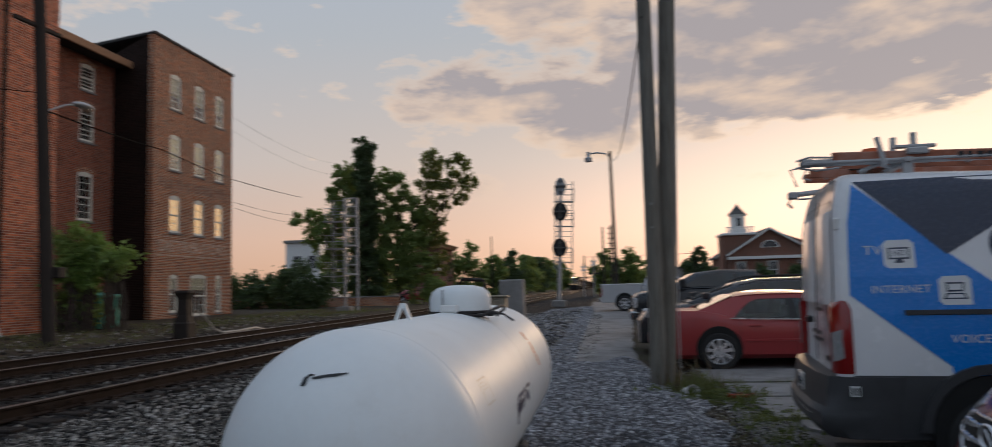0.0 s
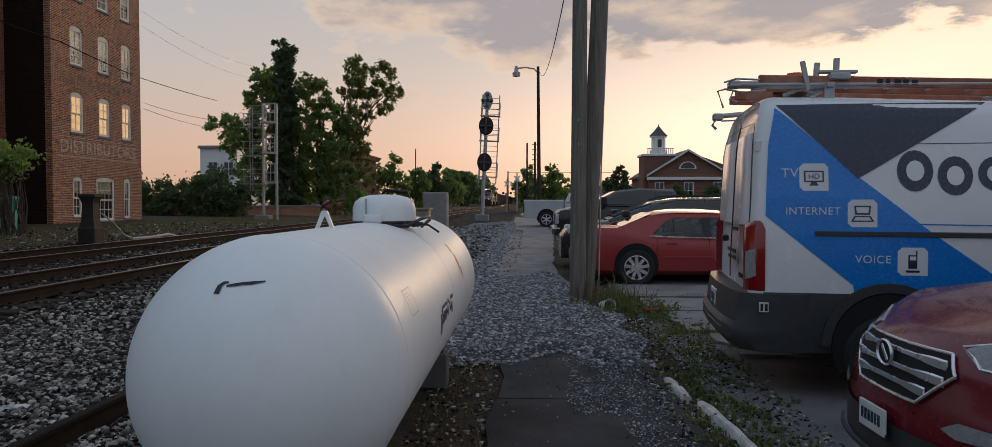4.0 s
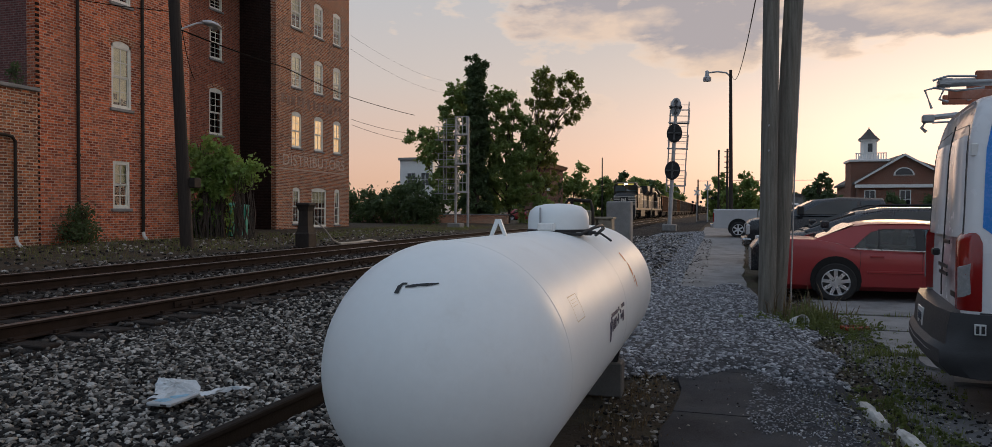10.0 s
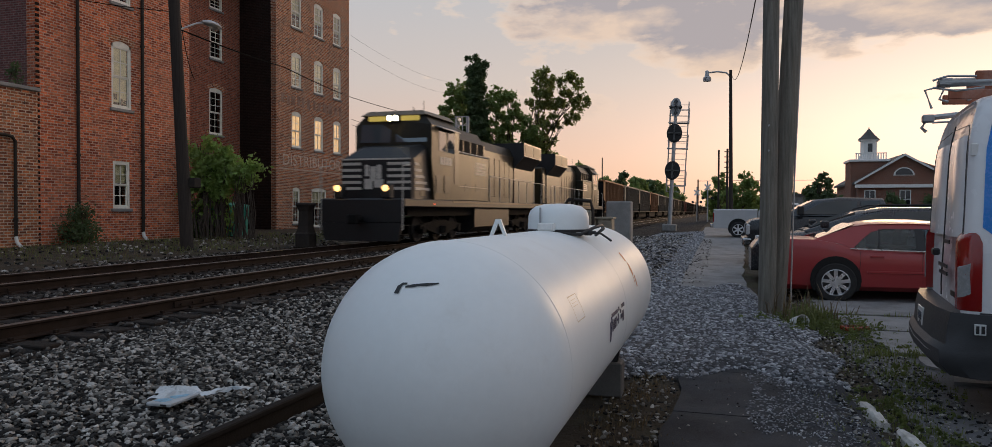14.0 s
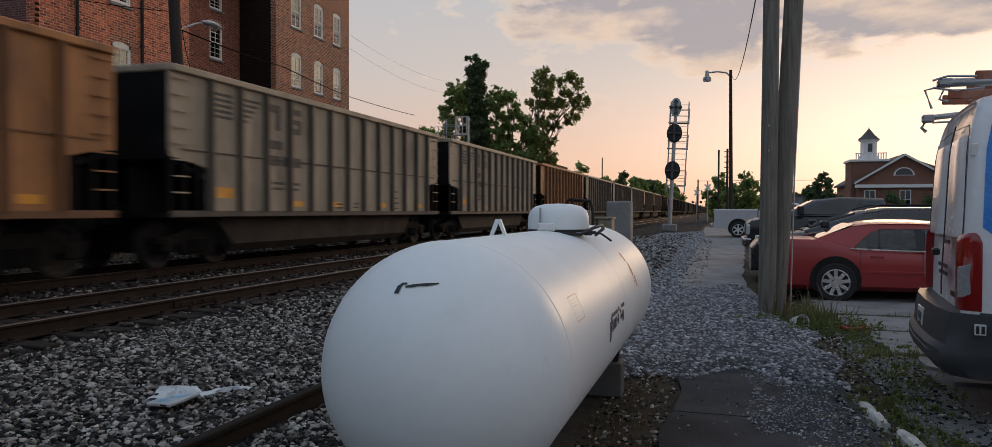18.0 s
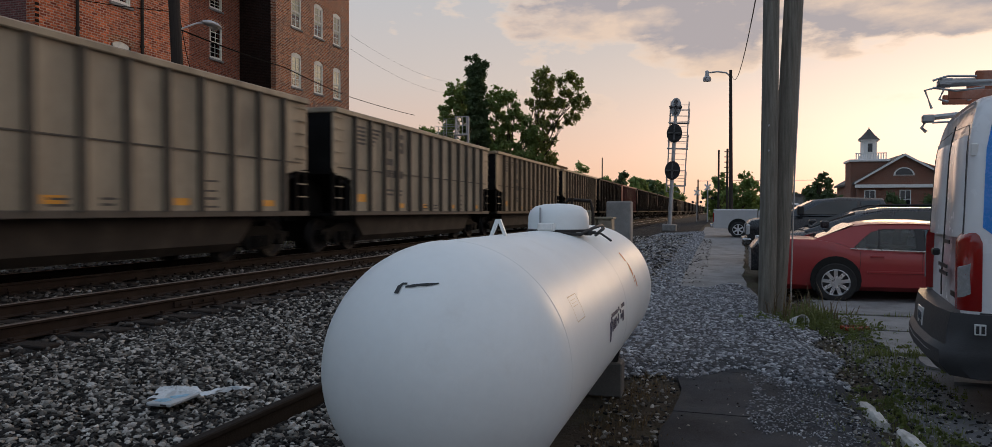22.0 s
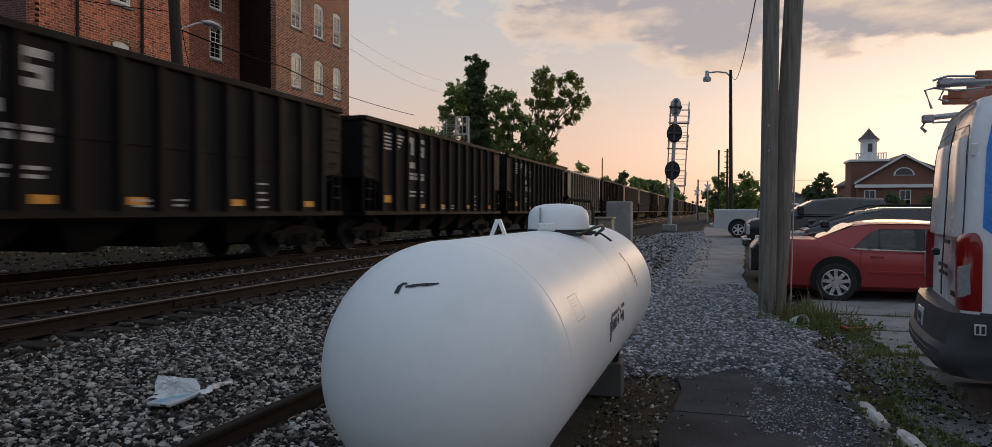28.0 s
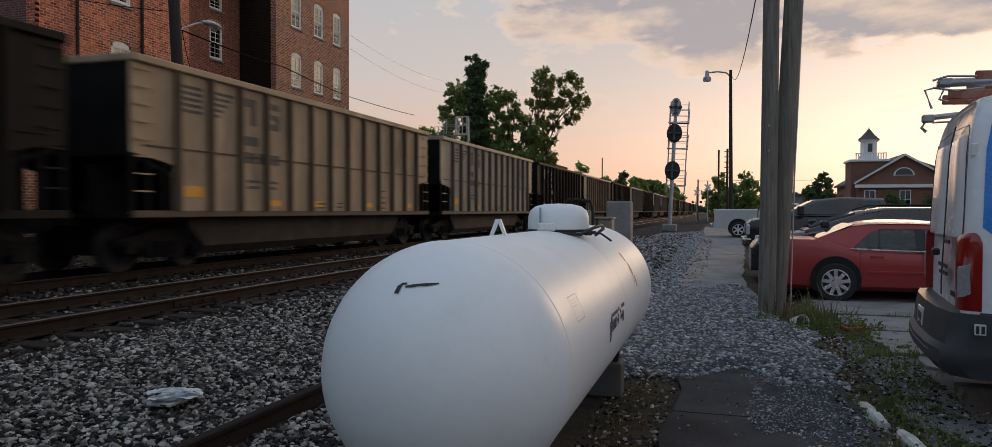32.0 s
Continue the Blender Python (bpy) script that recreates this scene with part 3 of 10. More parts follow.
def tank_stroke(bm, pts, w, lift=0.0025):
    """A brushed stroke through (along, angle) points on the tank."""
    ps = [tank_point(a, g, lift) for a, g in pts]
    rows_ = []
    for i, p in enumerate(ps):
        d = (ps[min(i + 1, len(ps) - 1)] - ps[max(i - 1, 0)]).normalized()
        nrm = Vector((p.x, min(p.y, 0.0), p.z)).normalized()
        s = d.cross(nrm).normalized() * (w[i] if isinstance(w, (list, tuple)) else w) * 0.5
        rows_.append((bm.verts.new(p + s), bm.verts.new(p - s)))
    for (a, b), (c, d) in zip(rows_, rows_[1:]):
        bm.faces.new((a, b, d, c))


tank = thing("propane_tank", "large white horizontal propane tank on concrete blocks", "gas tank", pose(TX, TY0, TZ))
prof = [(TR * math.cos(t), -TR * math.sin(t)) for t in [math.pi / 2 * (1 - i / 14) for i in range(14)]]
prof[0] = (0.004, -TR)
prof += [(TR, 0.0), (TR, TLEN * 0.33), (TR, TLEN * 0.66), (TR, TLEN)]
prof += [(TR * math.cos(t), TLEN + TR * math.sin(t)) for t in [math.pi / 2 * i / 14 for i in range(1, 14)]] + [(0.004, TLEN + TR)]
shell = part("shell", lathe(BM(), prof, 72, "y"), M["tank"], tank, smooth=True)
for y in (0.0, TLEN * 0.52, TLEN):
    bm = BM()
    lathe(bm, [(TR - 0.002, y - 0.012), (TR + 0.0012, y - 0.006), (TR + 0.002, y), (TR + 0.0012, y + 0.006), (TR - 0.002, y + 0.012)], 72, "y", caps=False)
    part("weld_seam", bm, M["tank"], tank, smooth=True)
# hinged dome over the valves
dome = BM()
dm = [(0.198, 0.0), (0.20, 0.05), (0.198, 0.11), (0.185, 0.15), (0.15, 0.178), (0.09, 0.193), (0.004, 0.197)]
lathe(dome, dm, 40, "z")
DY = 1.86
dome_ob = part("dome", dome, M["tank"], tank, "white valve dome with a hinged lid", smooth=True, m=pose(0.06, DY, TR - 0.025))
bm = BM()
lathe(bm, [(0.195, 0.0), (0.206, 0.006), (0.206, 0.016), (0.195, 0.022)], 40, "z", caps=False)
part("rim", bm, M["black"], dome_ob, "dark rubber rim", smooth=True, m=pose(0, 0, 0.012))
bm = BM()
box(bm, -0.055, 0.055, -0.03, 0.012, -0.022, 0.028, 0.006)
box(bm, -0.04, 0.04, -0.036, -0.03, -0.012, 0.018, 0.002)
part("latch_box", bm, M["white"], dome_ob, "small grey latch", m=pose(-0.03, -0.205, 0.045))
bm = BM()
box(bm, -0.006, 0.006, -0.008, 0.0, 0.0, 0.12, 0.002)
part("stay", bm, M["steel"], dome_ob, m=pose(-0.075, -0.190, 0.05))
bm = BM()
tube(bm, [(0.06, -0.20, 0.0), (0.17, -0.13, -0.01), (0.23, 0.0, 0.03), (0.26, 0.14, 0.045), (0.25, 0.30, 0.02), (0.18, 0.40, -0.03)], 0.011, 8)
part("hose", bm, M["black"], dome_ob, "black rubber hose", smooth=True, m=pose(0, 0, 0.01))
bm = BM()
lathe(bm, [(0.014, -0.03), (0.02, -0.02), (0.02, 0.02), (0.011, 0.03), (0.011, 0.05)], 12, "x")
tube(bm, [(0.04, 0, 0.0), (0.08, 0.04, -0.01), (0.15, -0.02, -0.05)], 0.007, 6)
part("valve", bm, M["black"], dome_ob, smooth=True, m=pose(0.205, -0.05, 0.012))
# lifting lugs
for y in (0.70, TLEN - 0.62):
    bm = BM()
    for s in (-1, 1):
        prism(bm, [(s * 0.036, -0.02), (s * 0.052, -0.02), (s * 0.013, 0.082), (s * 0.0, 0.082), (s * 0.0, 0.066)], "y", -0.01, 0.01)
    box(bm, -0.07, 0.07, -0.025, 0.025, -0.02, -0.004, 0.004)
    part("lifting_lug", bm, M["tank"], tank, "white welded lifting lug", m=pose(0, y, TR - 0.0))
# saddles
for y in (0.55, TLEN - 0.06):
    bm = BM()
    pts = [(TR * math.sin(radians(a)) * 1.0, -TR * math.cos(radians(a))) for a in range(-38, 39, 6)]
    prism(bm, pts + [(0.26, -TR - 0.1), (-0.26, -TR - 0.1)], "y", y - 0.05, y + 0.05)
    part("saddle", bm, M["black"], tank)
# scraped paint, data plate and stencilled sign
bm = BM()
def head_dir(px_, pz_):
    """A place on the near head from its offset across and up."""
    g = math.degrees(math.atan2(px_, pz_))
    return (-TR * math.acos(min(1.0, math.hypot(px_, pz_) / TR)), g)
tank_stroke(bm, [head_dir(-0.062, 0.338), head_dir(-0.058, 0.362), head_dir(-0.046, 0.372), head_dir(-0.030, 0.373)], [0.020, 0.018, 0.012, 0.008])
tank_stroke(bm, [head_dir(-0.034, 0.362), head_dir(-0.005, 0.366), head_dir(0.02, 0.370), head_dir(0.048, 0.371), head_dir(0.072, 0.374), head_dir(0.09, 0.376)], [0.008, 0.014, 0.012, 0.015, 0.009, 0.006])
part("scrape", bm, M["black"], tank, "dark scrape in the white paint")
M["stencil"] = surface("faded_navy_stencil", (0.012, 0.020, 0.075), 0.5, vary=0.4, scale=30, bump=0.0)
M["tape"] = surface("yellowed_tape", (0.62, 0.58, 0.46), 0.6, vary=0.2, bump=0.05)
M["sticker"] = surface("worn_orange_sticker", (0.55, 0.22, 0.09), 0.6, vary=0.5, scale=20, bump=0.0)
bm = BM()
A0, A1, G0, G1 = 0.25, 0.43, 58.5, 71.5
for a, b, c, d in ((A0, A1, G0, G0 + 0.5), (A0, A1, G1 - 0.5, G1), (A0, A0 + 0.006, G0, G1), (A1 - 0.006, A1, G0, G1)):
    tank_patch(bm, a, b, c, d, 0.0015, 2)
plate_frame = part("data_plate", bm, M["tape"], tank, "outlined data plate")
for i in range(3):
    bm = BM()
    tank_patch(bm, A0 + 0.03, A1 - 0.05 + 0.02 * (i % 2), G0 + 2.2 + i * 1.6, G0 + 2.45 + i * 1.6, 0.0012, 2)
    part("text_bar", bm, M["tape"], plate_frame)
for a, b, c, d in ((1.03, 1.085, 82, 101), (1.08, 1.13, 78, 84), (1.11, 1.36, 76, 79.5), (1.11, 1.15, 84, 93), (1.165, 1.20, 82, 92), (1.215, 1.25, 82, 92), (1.27, 1.30, 82, 92), (1.29, 1.34, 85, 87.5), (1.34, 1.38, 81, 91), (1.38, 1.43, 75, 79), (1.44, 1.50, 79, 83), (1.45, 1.54, 84, 89), (1.54, 1.60, 82, 93), (1.52, 1.66, 75, 79)):
    bm = BM()
    tank_patch(bm, a, b, 88 + (c - 88) * 0.62, 88 + (d - 88) * 0.62, 0.002, 3)
    part("stencil_mark", bm, M["stencil"], tank, "dark blue stencilled mark")
bm = BM()
for a, b, c, d in ((2.35, 2.40, 48, 56), (2.38, 2.43, 58, 68), (2.42, 2.46, 69, 78), (2.36, 2.38, 62, 74)):
    tank_patch(bm, a, b, c, d, 0.002, 3)
part("warning_sticker", bm, M["sticker"], tank, "peeling orange warning sticker")
for y in (TY0 + 0.55, TY0 + TLEN - 0.06):
    bm = BM()
    box(bm, TX - 0.40, TX + 0.30, y - 0.11, y + 0.11, 0.0, TZ - TR - 0.10, 0.012)
    finish("concrete_block", bm, M["block"], None, "solid grey concrete block under the tank", category="block")


# ---------------- train ----------------
TRACK_X, SPEED = -11.4, 17.105
CAR_PITCH, CAR_LEN = 14.9165, 14.82
M["car_black"] = surface("coal_black_car_paint", (0.011, 0.0092, 0.008), 0.75, vary=0.35, scale=1.5, fine=25, bump=0.1, dirt=(0.040, 0.028, 0.020), dirt_amount=0.30, stretch=(1, 1, 0.35))
CARS = {
    "orange": surface("rusty_tan_car_paint", (0.38, 0.168, 0.056), 0.65, vary=0.3, scale=1.2, fine=22, bump=0.1, dirt=(0.07, 0.04, 0.027), dirt_amount=0.42, stretch=(1, 1, 0.3)),
    "grey": surface("dusty_grey_car_paint", (0.36, 0.30, 0.215), 0.65, vary=0.25, scale=1.2, fine=22, bump=0.1, dirt=(0.10, 0.08, 0.065), dirt_amount=0.3, stretch=(1, 1, 0.3)),
    "tan": surface("dusty_tan_car_paint", (0.37, 0.27, 0.165), 0.65, vary=0.25, scale=1.2, fine=22, bump=0.1, dirt=(0.11, 0.075, 0.05), dirt_amount=0.3, stretch=(1, 1, 0.3)),
    "red": surface("oxide_red_car_paint", (0.19, 0.04, 0.03), 0.6, vary=0.3, scale=1.2, fine=22, bump=0.1, dirt=(0.07, 0.03, 0.025), dirt_amount=0.3, stretch=(1, 1, 0.3)),
    "black": M["car_black"],
}
# Darker copies of each paint: the ribs' shade in the colour, plus grime.
SHADE_GRIME = {"black": M["car_black"]}
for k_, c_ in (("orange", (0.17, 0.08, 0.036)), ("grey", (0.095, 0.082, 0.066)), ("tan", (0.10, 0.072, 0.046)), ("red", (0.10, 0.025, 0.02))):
    SHADE_GRIME[k_] = surface("shaded_grimed_rib_" + k_, c_, 0.75, vary=0.35, scale=1.5, fine=22, bump=0.1, dirt=(0.04, 0.03, 0.024), dirt_amount=0.4, stretch=(1, 1, 0.3))
# Tub belly, darker than the car sides.
M["dark_tub"] = surface("dark_tub_steel", (0.034, 0.027, 0.021), 0.9, vary=0.4, scale=1.5, fine=20, bump=0.2, dirt=(0.065, 0.052, 0.040), dirt_amount=0.3)
# Near-black end sheets: the shade on their sunless side is in the colour.
M["shaded_end"] = surface("shaded_end_sheet", (0.0075, 0.0075, 0.008), 0.95, vary=0.4, scale=1.5, fine=20, bump=0.2, dirt=(0.018, 0.017, 0.016), dirt_amount=0.2)
M["underframe"] = surface("sooty_underframe", (0.008, 0.0075, 0.007), 0.95, vary=0.35, bump=0.3)
for k_ in ("car_black", "shaded_end", "underframe"):
    M[k_].node_tree.nodes["Principled BSDF"].inputs["Specular IOR Level"].default_value = 0.2
M["wheel"] = surface("dark_wheel_steel", (0.013, 0.011, 0.010), 0.85, 0.0, vary=0.25, bump=0.2)
M["coal"] = surface("coal_load", (0.018, 0.018, 0.019), 0.7, vary=0.4, scale=5, fine=14, bump=1.0, dist=0.08)
M["reflector"] = surface("yellow_reflective_tape", (0.75, 0.33, 0.03), 0.4, vary=0.15, bump=0.0)
M["mark_white"] = surface("dull_white_lettering", (0.52, 0.50, 0.46), 0.6, vary=0.2, scale=12, bump=0.0)
M["mark_dark"] = surface("faded_dark_lettering", (0.085, 0.075, 0.065), 0.7, vary=0.3, scale=12, bump=0.0)


def wheel_bm(r=0.46):
    bm = BM()
    lathe(bm, [(0.004, -0.08), (0.10, -0.08), (0.11, -0.03), (r * 0.72, -0.02), (r * 0.86, -0.07), (r, -0.065), (r * 1.005, 0.045), (r * 1.06, 0.055), (r * 1.06, 0.075), (r * 0.84, 0.075), (r * 0.7, 0.02), (0.10, 0.05), (0.004, 0.05)], 24, "x")
    return bm


def truck(parent, y, wheels=2, base=1.75, r=0.46, wheel_src=None):
    """A bogie: side frames with springs, wheels and an axle box each; a part of its car."""
    n = wheels
    ys = [(-base * (n - 1) / 2 + base * i) for i in range(n)]
    half = base * (n - 1) / 2
    bm = BM()
    for s in (-1, 1):
        x0, x1 = (0.93, 1.08) if s > 0 else (-1.08, -0.93)
        out = [(-half - 0.32, 0.50), (-half - 0.32, 0.62), (-half + 0.2, 0.68), (-0.35, 0.78), (0.35, 0.78), (half - 0.2, 0.68), (half + 0.32, 0.62), (half + 0.32, 0.50), (half - 0.25, 0.46), (0.42, 0.24), (-0.42, 0.24), (-half + 0.25, 0.46)]
        prism(bm, out, "x", x0, x1)
        for yy in ys:
            box(bm, x0 - 0.04, x1 + 0.04, yy - 0.16, yy + 0.16, 0.32, 0.60, 0.03)
        for u in (-0.2, 0.0, 0.2):
            cyl(bm, (s * 1.1, u, 0.3), (s * 1.1, u, 0.56), 0.075, n=8)
    box(bm, -0.95, 0.95, -0.18, 0.18, 0.40, 0.72)
    box(bm, -0.62, 0.62, -half - 0.1, half + 0.1, 0.30, 0.88)
    for u in (-1, 1):
        box(bm, -1.0, 1.0, u * half * 0.5 - 0.12, u * half * 0.5 + 0.12, 0.34, 0.60)
    fr = part("bogie", bm, M["underframe"], parent, m=pose(0, y, 0))
    for yy in ys:
        for s in (-1, 1):
            m = pose(s * 0.7525, yy, r) if s < 0 else pose(0.7525, yy, r, 0, 0, 180)
            shared("wheel", wheel_src, fr, m)
    return fr


def coal_car(key, style, label):
    """An open coal car: ribbed sides, dark end cages, ladders, bogies, and a bathtub belly or sloped hopper bays."""
    paint, shade_grime = CARS[key], SHADE_GRIME[key]
    car = thing("coal_car", label, "freight car")
    W, L0, L1 = 1.52, 0.62, CAR_LEN - 0.62          # half width; body from L0 to L1, behind the coupler face
    zb, zt = 1.12, 3.86
    for x0 in (W - 0.05, -W):
        bm = BM()
        prism(bm, [(L0 + 1.06, zb), (L1 - 1.06, zb), (L1 - 1.06, zb + 0.86), (L1 - 0.5, zb + 0.98), (L1, zb + 1.05), (L1, zt), (L0, zt), (L0, zb + 1.05), (L0 + 0.5, zb + 0.98), (L0 + 1.06, zb + 0.86)], "x", x0, x0 + 0.05)
        body = part("side_wall", bm, paint, car)
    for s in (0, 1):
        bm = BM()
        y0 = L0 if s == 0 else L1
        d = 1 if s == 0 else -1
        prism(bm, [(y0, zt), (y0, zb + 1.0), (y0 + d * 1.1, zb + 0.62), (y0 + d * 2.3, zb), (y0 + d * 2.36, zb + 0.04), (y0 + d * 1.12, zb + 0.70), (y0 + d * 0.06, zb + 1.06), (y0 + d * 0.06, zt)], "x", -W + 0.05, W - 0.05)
        part("end_wall", bm, M["shaded_end"], car, "end sheet with its shade painted near black")
    # ribs, their shaded side painted in as a darker colour
    n = 13
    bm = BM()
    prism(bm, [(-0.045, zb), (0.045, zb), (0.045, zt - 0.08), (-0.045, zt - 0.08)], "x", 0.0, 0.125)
    rib = part("rib", bm, shade_grime, car, m=pose(W, L0 + 1.1, 0))
    for i in range(n):
        y = L0 + 1.1 + (L1 - L0 - 2.2) * i / (n - 1)
        if i:
            shared("rib", rib, car, pose(W, y, 0))
        shared("rib", rib, car, pose(-W, y, 0, 0, 0, 180))
    # top chord, side sill and a mid seam
    bm = BM()
    for s in (-1, 1):
        box(bm, s * W - 0.07, s * W + 0.09, L0, L1, zt - 0.09, zt + 0.05, 0.02)
    for y in (L0, L1):
        box(bm, -W, W, y - 0.04, y + 0.08, zt - 0.09, zt + 0.05, 0.02)
    part("top_chord", bm, paint, car)
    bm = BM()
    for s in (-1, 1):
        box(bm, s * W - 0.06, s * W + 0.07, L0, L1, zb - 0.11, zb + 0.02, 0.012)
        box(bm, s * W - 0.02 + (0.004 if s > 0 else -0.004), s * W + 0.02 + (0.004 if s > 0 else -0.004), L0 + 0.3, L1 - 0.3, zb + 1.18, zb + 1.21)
    part("side_sill", bm, shade_grime, car)
    # coal
    bm = BM()
    rn = random.Random(len(key))
    nx, ny = 5, 16
    grid = [[bm.verts.new((-W + 0.06 + (2 * W - 0.12) * i / nx, L0 + 0.15 + (L1 - L0 - 0.3) * j / ny, zt - 0.22 + (0.22 if 0 < i < nx and 0 < j < ny else 0) * rn.uniform(0.3, 1.0))) for i in range(nx + 1)] for j in range(ny + 1)]
    for j in range(ny):
        for i in range(nx):
            bm.faces.new((grid[j][i], grid[j][i + 1], grid[j + 1][i + 1], grid[j + 1][i]))
    part("coal", bm, M["coal"], car, "heaped coal load")
    # end cages: posts, platform, ladder
    bm = BM()
    box(bm, -0.035, 0.035, -0.035, 0.035, zb - 0.04, zb + 1.15)
    post = None
    for y0, d in ((L0, 1), (L1, -1)):
        for s in (-1, 1):
            for u in (0.035, 0.42, 0.80):
                m = pose(s * (W - 0.04), y0 + d * u, 0)
                post = shared("cage_post", post, car, m) if post else part("cage_post", bm, M["underframe"], car, m=m)
            bs = BM()
            box(bs, s * 0.6 - 0.05, s * 0.6 + 0.05, *sorted((y0 - 0.02, y0 + d * 0.9)), zb - 0.04, zb + 0.85)
            part("end_strut", bs, M["underframe"], car)
        bs = BM()
        box(bs, -W, W, min(y0, y0 + d * 1.0), max(y0, y0 + d * 1.0), zb - 0.12, zb - 0.04)
        part("end_platform", bs, M["underframe"], car)
    bm = BM()
    for i in range(8):
        for s in (-1, 1):
            for y0 in (L0 + 0.04, L1 - 0.46):
                box(bm, s * (W + 0.05) - 0.012, s * (W + 0.05) + 0.012, y0, y0 + 0.40, zb + 0.35 + i * 0.31, zb + 0.38 + i * 0.31)
    part("ladder", bm, paint, car)["kind"] = "stuff"
    # belly
    bm = BM()
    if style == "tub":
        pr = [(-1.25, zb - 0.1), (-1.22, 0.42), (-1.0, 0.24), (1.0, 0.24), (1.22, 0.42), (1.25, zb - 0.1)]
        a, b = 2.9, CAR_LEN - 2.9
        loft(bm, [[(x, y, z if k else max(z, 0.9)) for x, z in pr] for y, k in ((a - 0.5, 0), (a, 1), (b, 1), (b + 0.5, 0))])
        part("belly", bm, M["dark_tub"], car, "low-slung dark tub between the bogies")
    else:
        for i in range(4):
            c = 3.3 + (CAR_LEN - 6.6) * (i + 0.5) / 4
            w = (CAR_LEN - 6.6) / 8
            bm = BM()
            loft(bm, [[(-1.35, c - w, zb), (1.35, c - w, zb), (1.35, c + w, zb), (-1.35, c + w, zb)], [(-0.9, c - 0.25, 0.42), (0.9, c - 0.25, 0.42), (0.9, c + 0.25, 0.42), (-0.9, c + 0.25, 0.42)]])
            part("hopper_bay", bm, M["underframe"], car, "sloped discharge bay")
    bm = BM()
    box(bm, -0.2, 0.2, 0.35, CAR_LEN - 0.35, 0.86, zb - 0.03)
    for y0, d in ((0.35, -1), (CAR_LEN - 0.35, 1)):
        cyl(bm, (0, y0, 0.88), (0, y0 + d * 0.3, 0.88), 0.09, n=8)
        box(bm, -0.16, 0.16, min(y0 + d * 0.16, y0 + d * 0.39), max(y0 + d * 0.16, y0 + d * 0.39), 0.74, 1.02, 0.03)
    part("centre_sill", bm, M["underframe"], car)
    for y in (1.95, CAR_LEN - 1.95):
        truck(car, y, wheel_src=WHEEL)
    # yellow reflectors
    for i in (0, 3, 5, 8, 11):
        bm = BM()
        y = L0 + 1.1 + (L1 - L0 - 2.2) * (i + 0.25) / (n - 1)
        box(bm, W, W + 0.006, y, y + (0.55 if i == 0 else 0.42), zb + (0.28 if i == 0 else 0.12), zb + (0.50 if i == 0 else 0.26))
        part("reflector", bm, M["reflector"], car, "yellow reflective tape")
    # side lettering, kept as plain bars
    ink = M["mark_white"] if key in ("black", "red") else M["mark_dark"]
    bm = BM()
    y0 = L0 + 1.0
    xk = W + 0.004
    if key != "red":
        for i in range(5):
            for a, b in ((0.0, 0.85), (1.03, 1.85 - i * 0.12)):
                box(bm, xk, xk + 0.004, y0 + 0.15 + a, y0 + b, zt - 0.36 - i * 0.115, zt - 0.30 - i * 0.115)
        for a, b, c, d in ((2.05, 2.2, 0.28, 0.86), (2.2, 2.45, 0.28, 0.46), (2.42, 2.62, 0.28, 0.86), (2.95, 3.5, 0.28, 0.42), (2.95, 3.12, 0.40, 0.6), (2.95, 3.5, 0.53, 0.65), (3.35, 3.5, 0.6, 0.80), (2.95, 3.5, 0.74, 0.88)):
            box(bm, xk, xk + 0.004, y0 + a, y0 + b, zt - d, zt - c)
        for a, b, c, d in ((2.2, 2.7, 1.10, 1.30), (2.2, 2.62, 1.45, 1.68), (2.7, 2.95, 1.45, 1.68), (3.1, 3.5, 1.45, 1.68), (2.3, 2.8, 2.05, 2.11), (2.3, 2.75, 2.18, 2.24), (3.05, 3.45, 2.05, 2.11), (3.05, 3.4, 2.18, 2.24)):
            box(bm, xk, xk + 0.004, y0 + a, y0 + b, zt - d, zt - c)
    else:
        for a, b, c, d in ((-0.9, -0.3, 0.35, 0.75), (-0.9, -0.35, 0.85, 0.93), (1.1, 1.5, 1.2, 1.5), (1.1, 1.6, 1.75, 1.85), (1.9, 2.3, 1.75, 1.85)):
            box(bm, xk, xk + 0.004, y0 + a + 1.2, y0 + b + 1.2, zt - d, zt - c)
    for a, b, c, d in ((5.2, 5.6, 2.52, 2.56), (5.2, 5.6, 2.62, 2.66), (6.2, 6.55, 2.5, 2.54), (6.2, 6.5, 2.6, 2.64), (8.7, 9.2, 2.1, 2.14), (8.7, 9.15, 2.3, 2.34), (8.7, 9.2, 2.45, 2.5), (8.7, 9.2, 2.62, 2.66)):
        box(bm, xk, xk + 0.004, y0 + a, y0 + b, zt - d, zt - c)
    part("lettering", bm, ink, car, "stencilled reporting marks, illegible bars")["kind"] = "stuff"
    if key == "black":
        bm = BM()
        for i, w in enumerate((0.5, 0.6, 0.35, 0.55)):
            box(bm, 0.25, 0.25 + w, L0 + 0.036, L0 + 0.046, zt - 0.5 - i * 0.25, zt - 0.4 - i * 0.25)
        part("end_lettering", bm, M["mark_white"], car)["kind"] = "stuff"
    return car


def train_rows(y_at_16):
    """Constant speed down the track: the place of a vehicle's front, and a straight line through it."""
    return [(t, pose(TRACK_X, y_at_16 - SPEED * (t - 16.0), RAIL_Z)) for t in (0.0, 8.0, 16.0, 24.0, 32.0)]


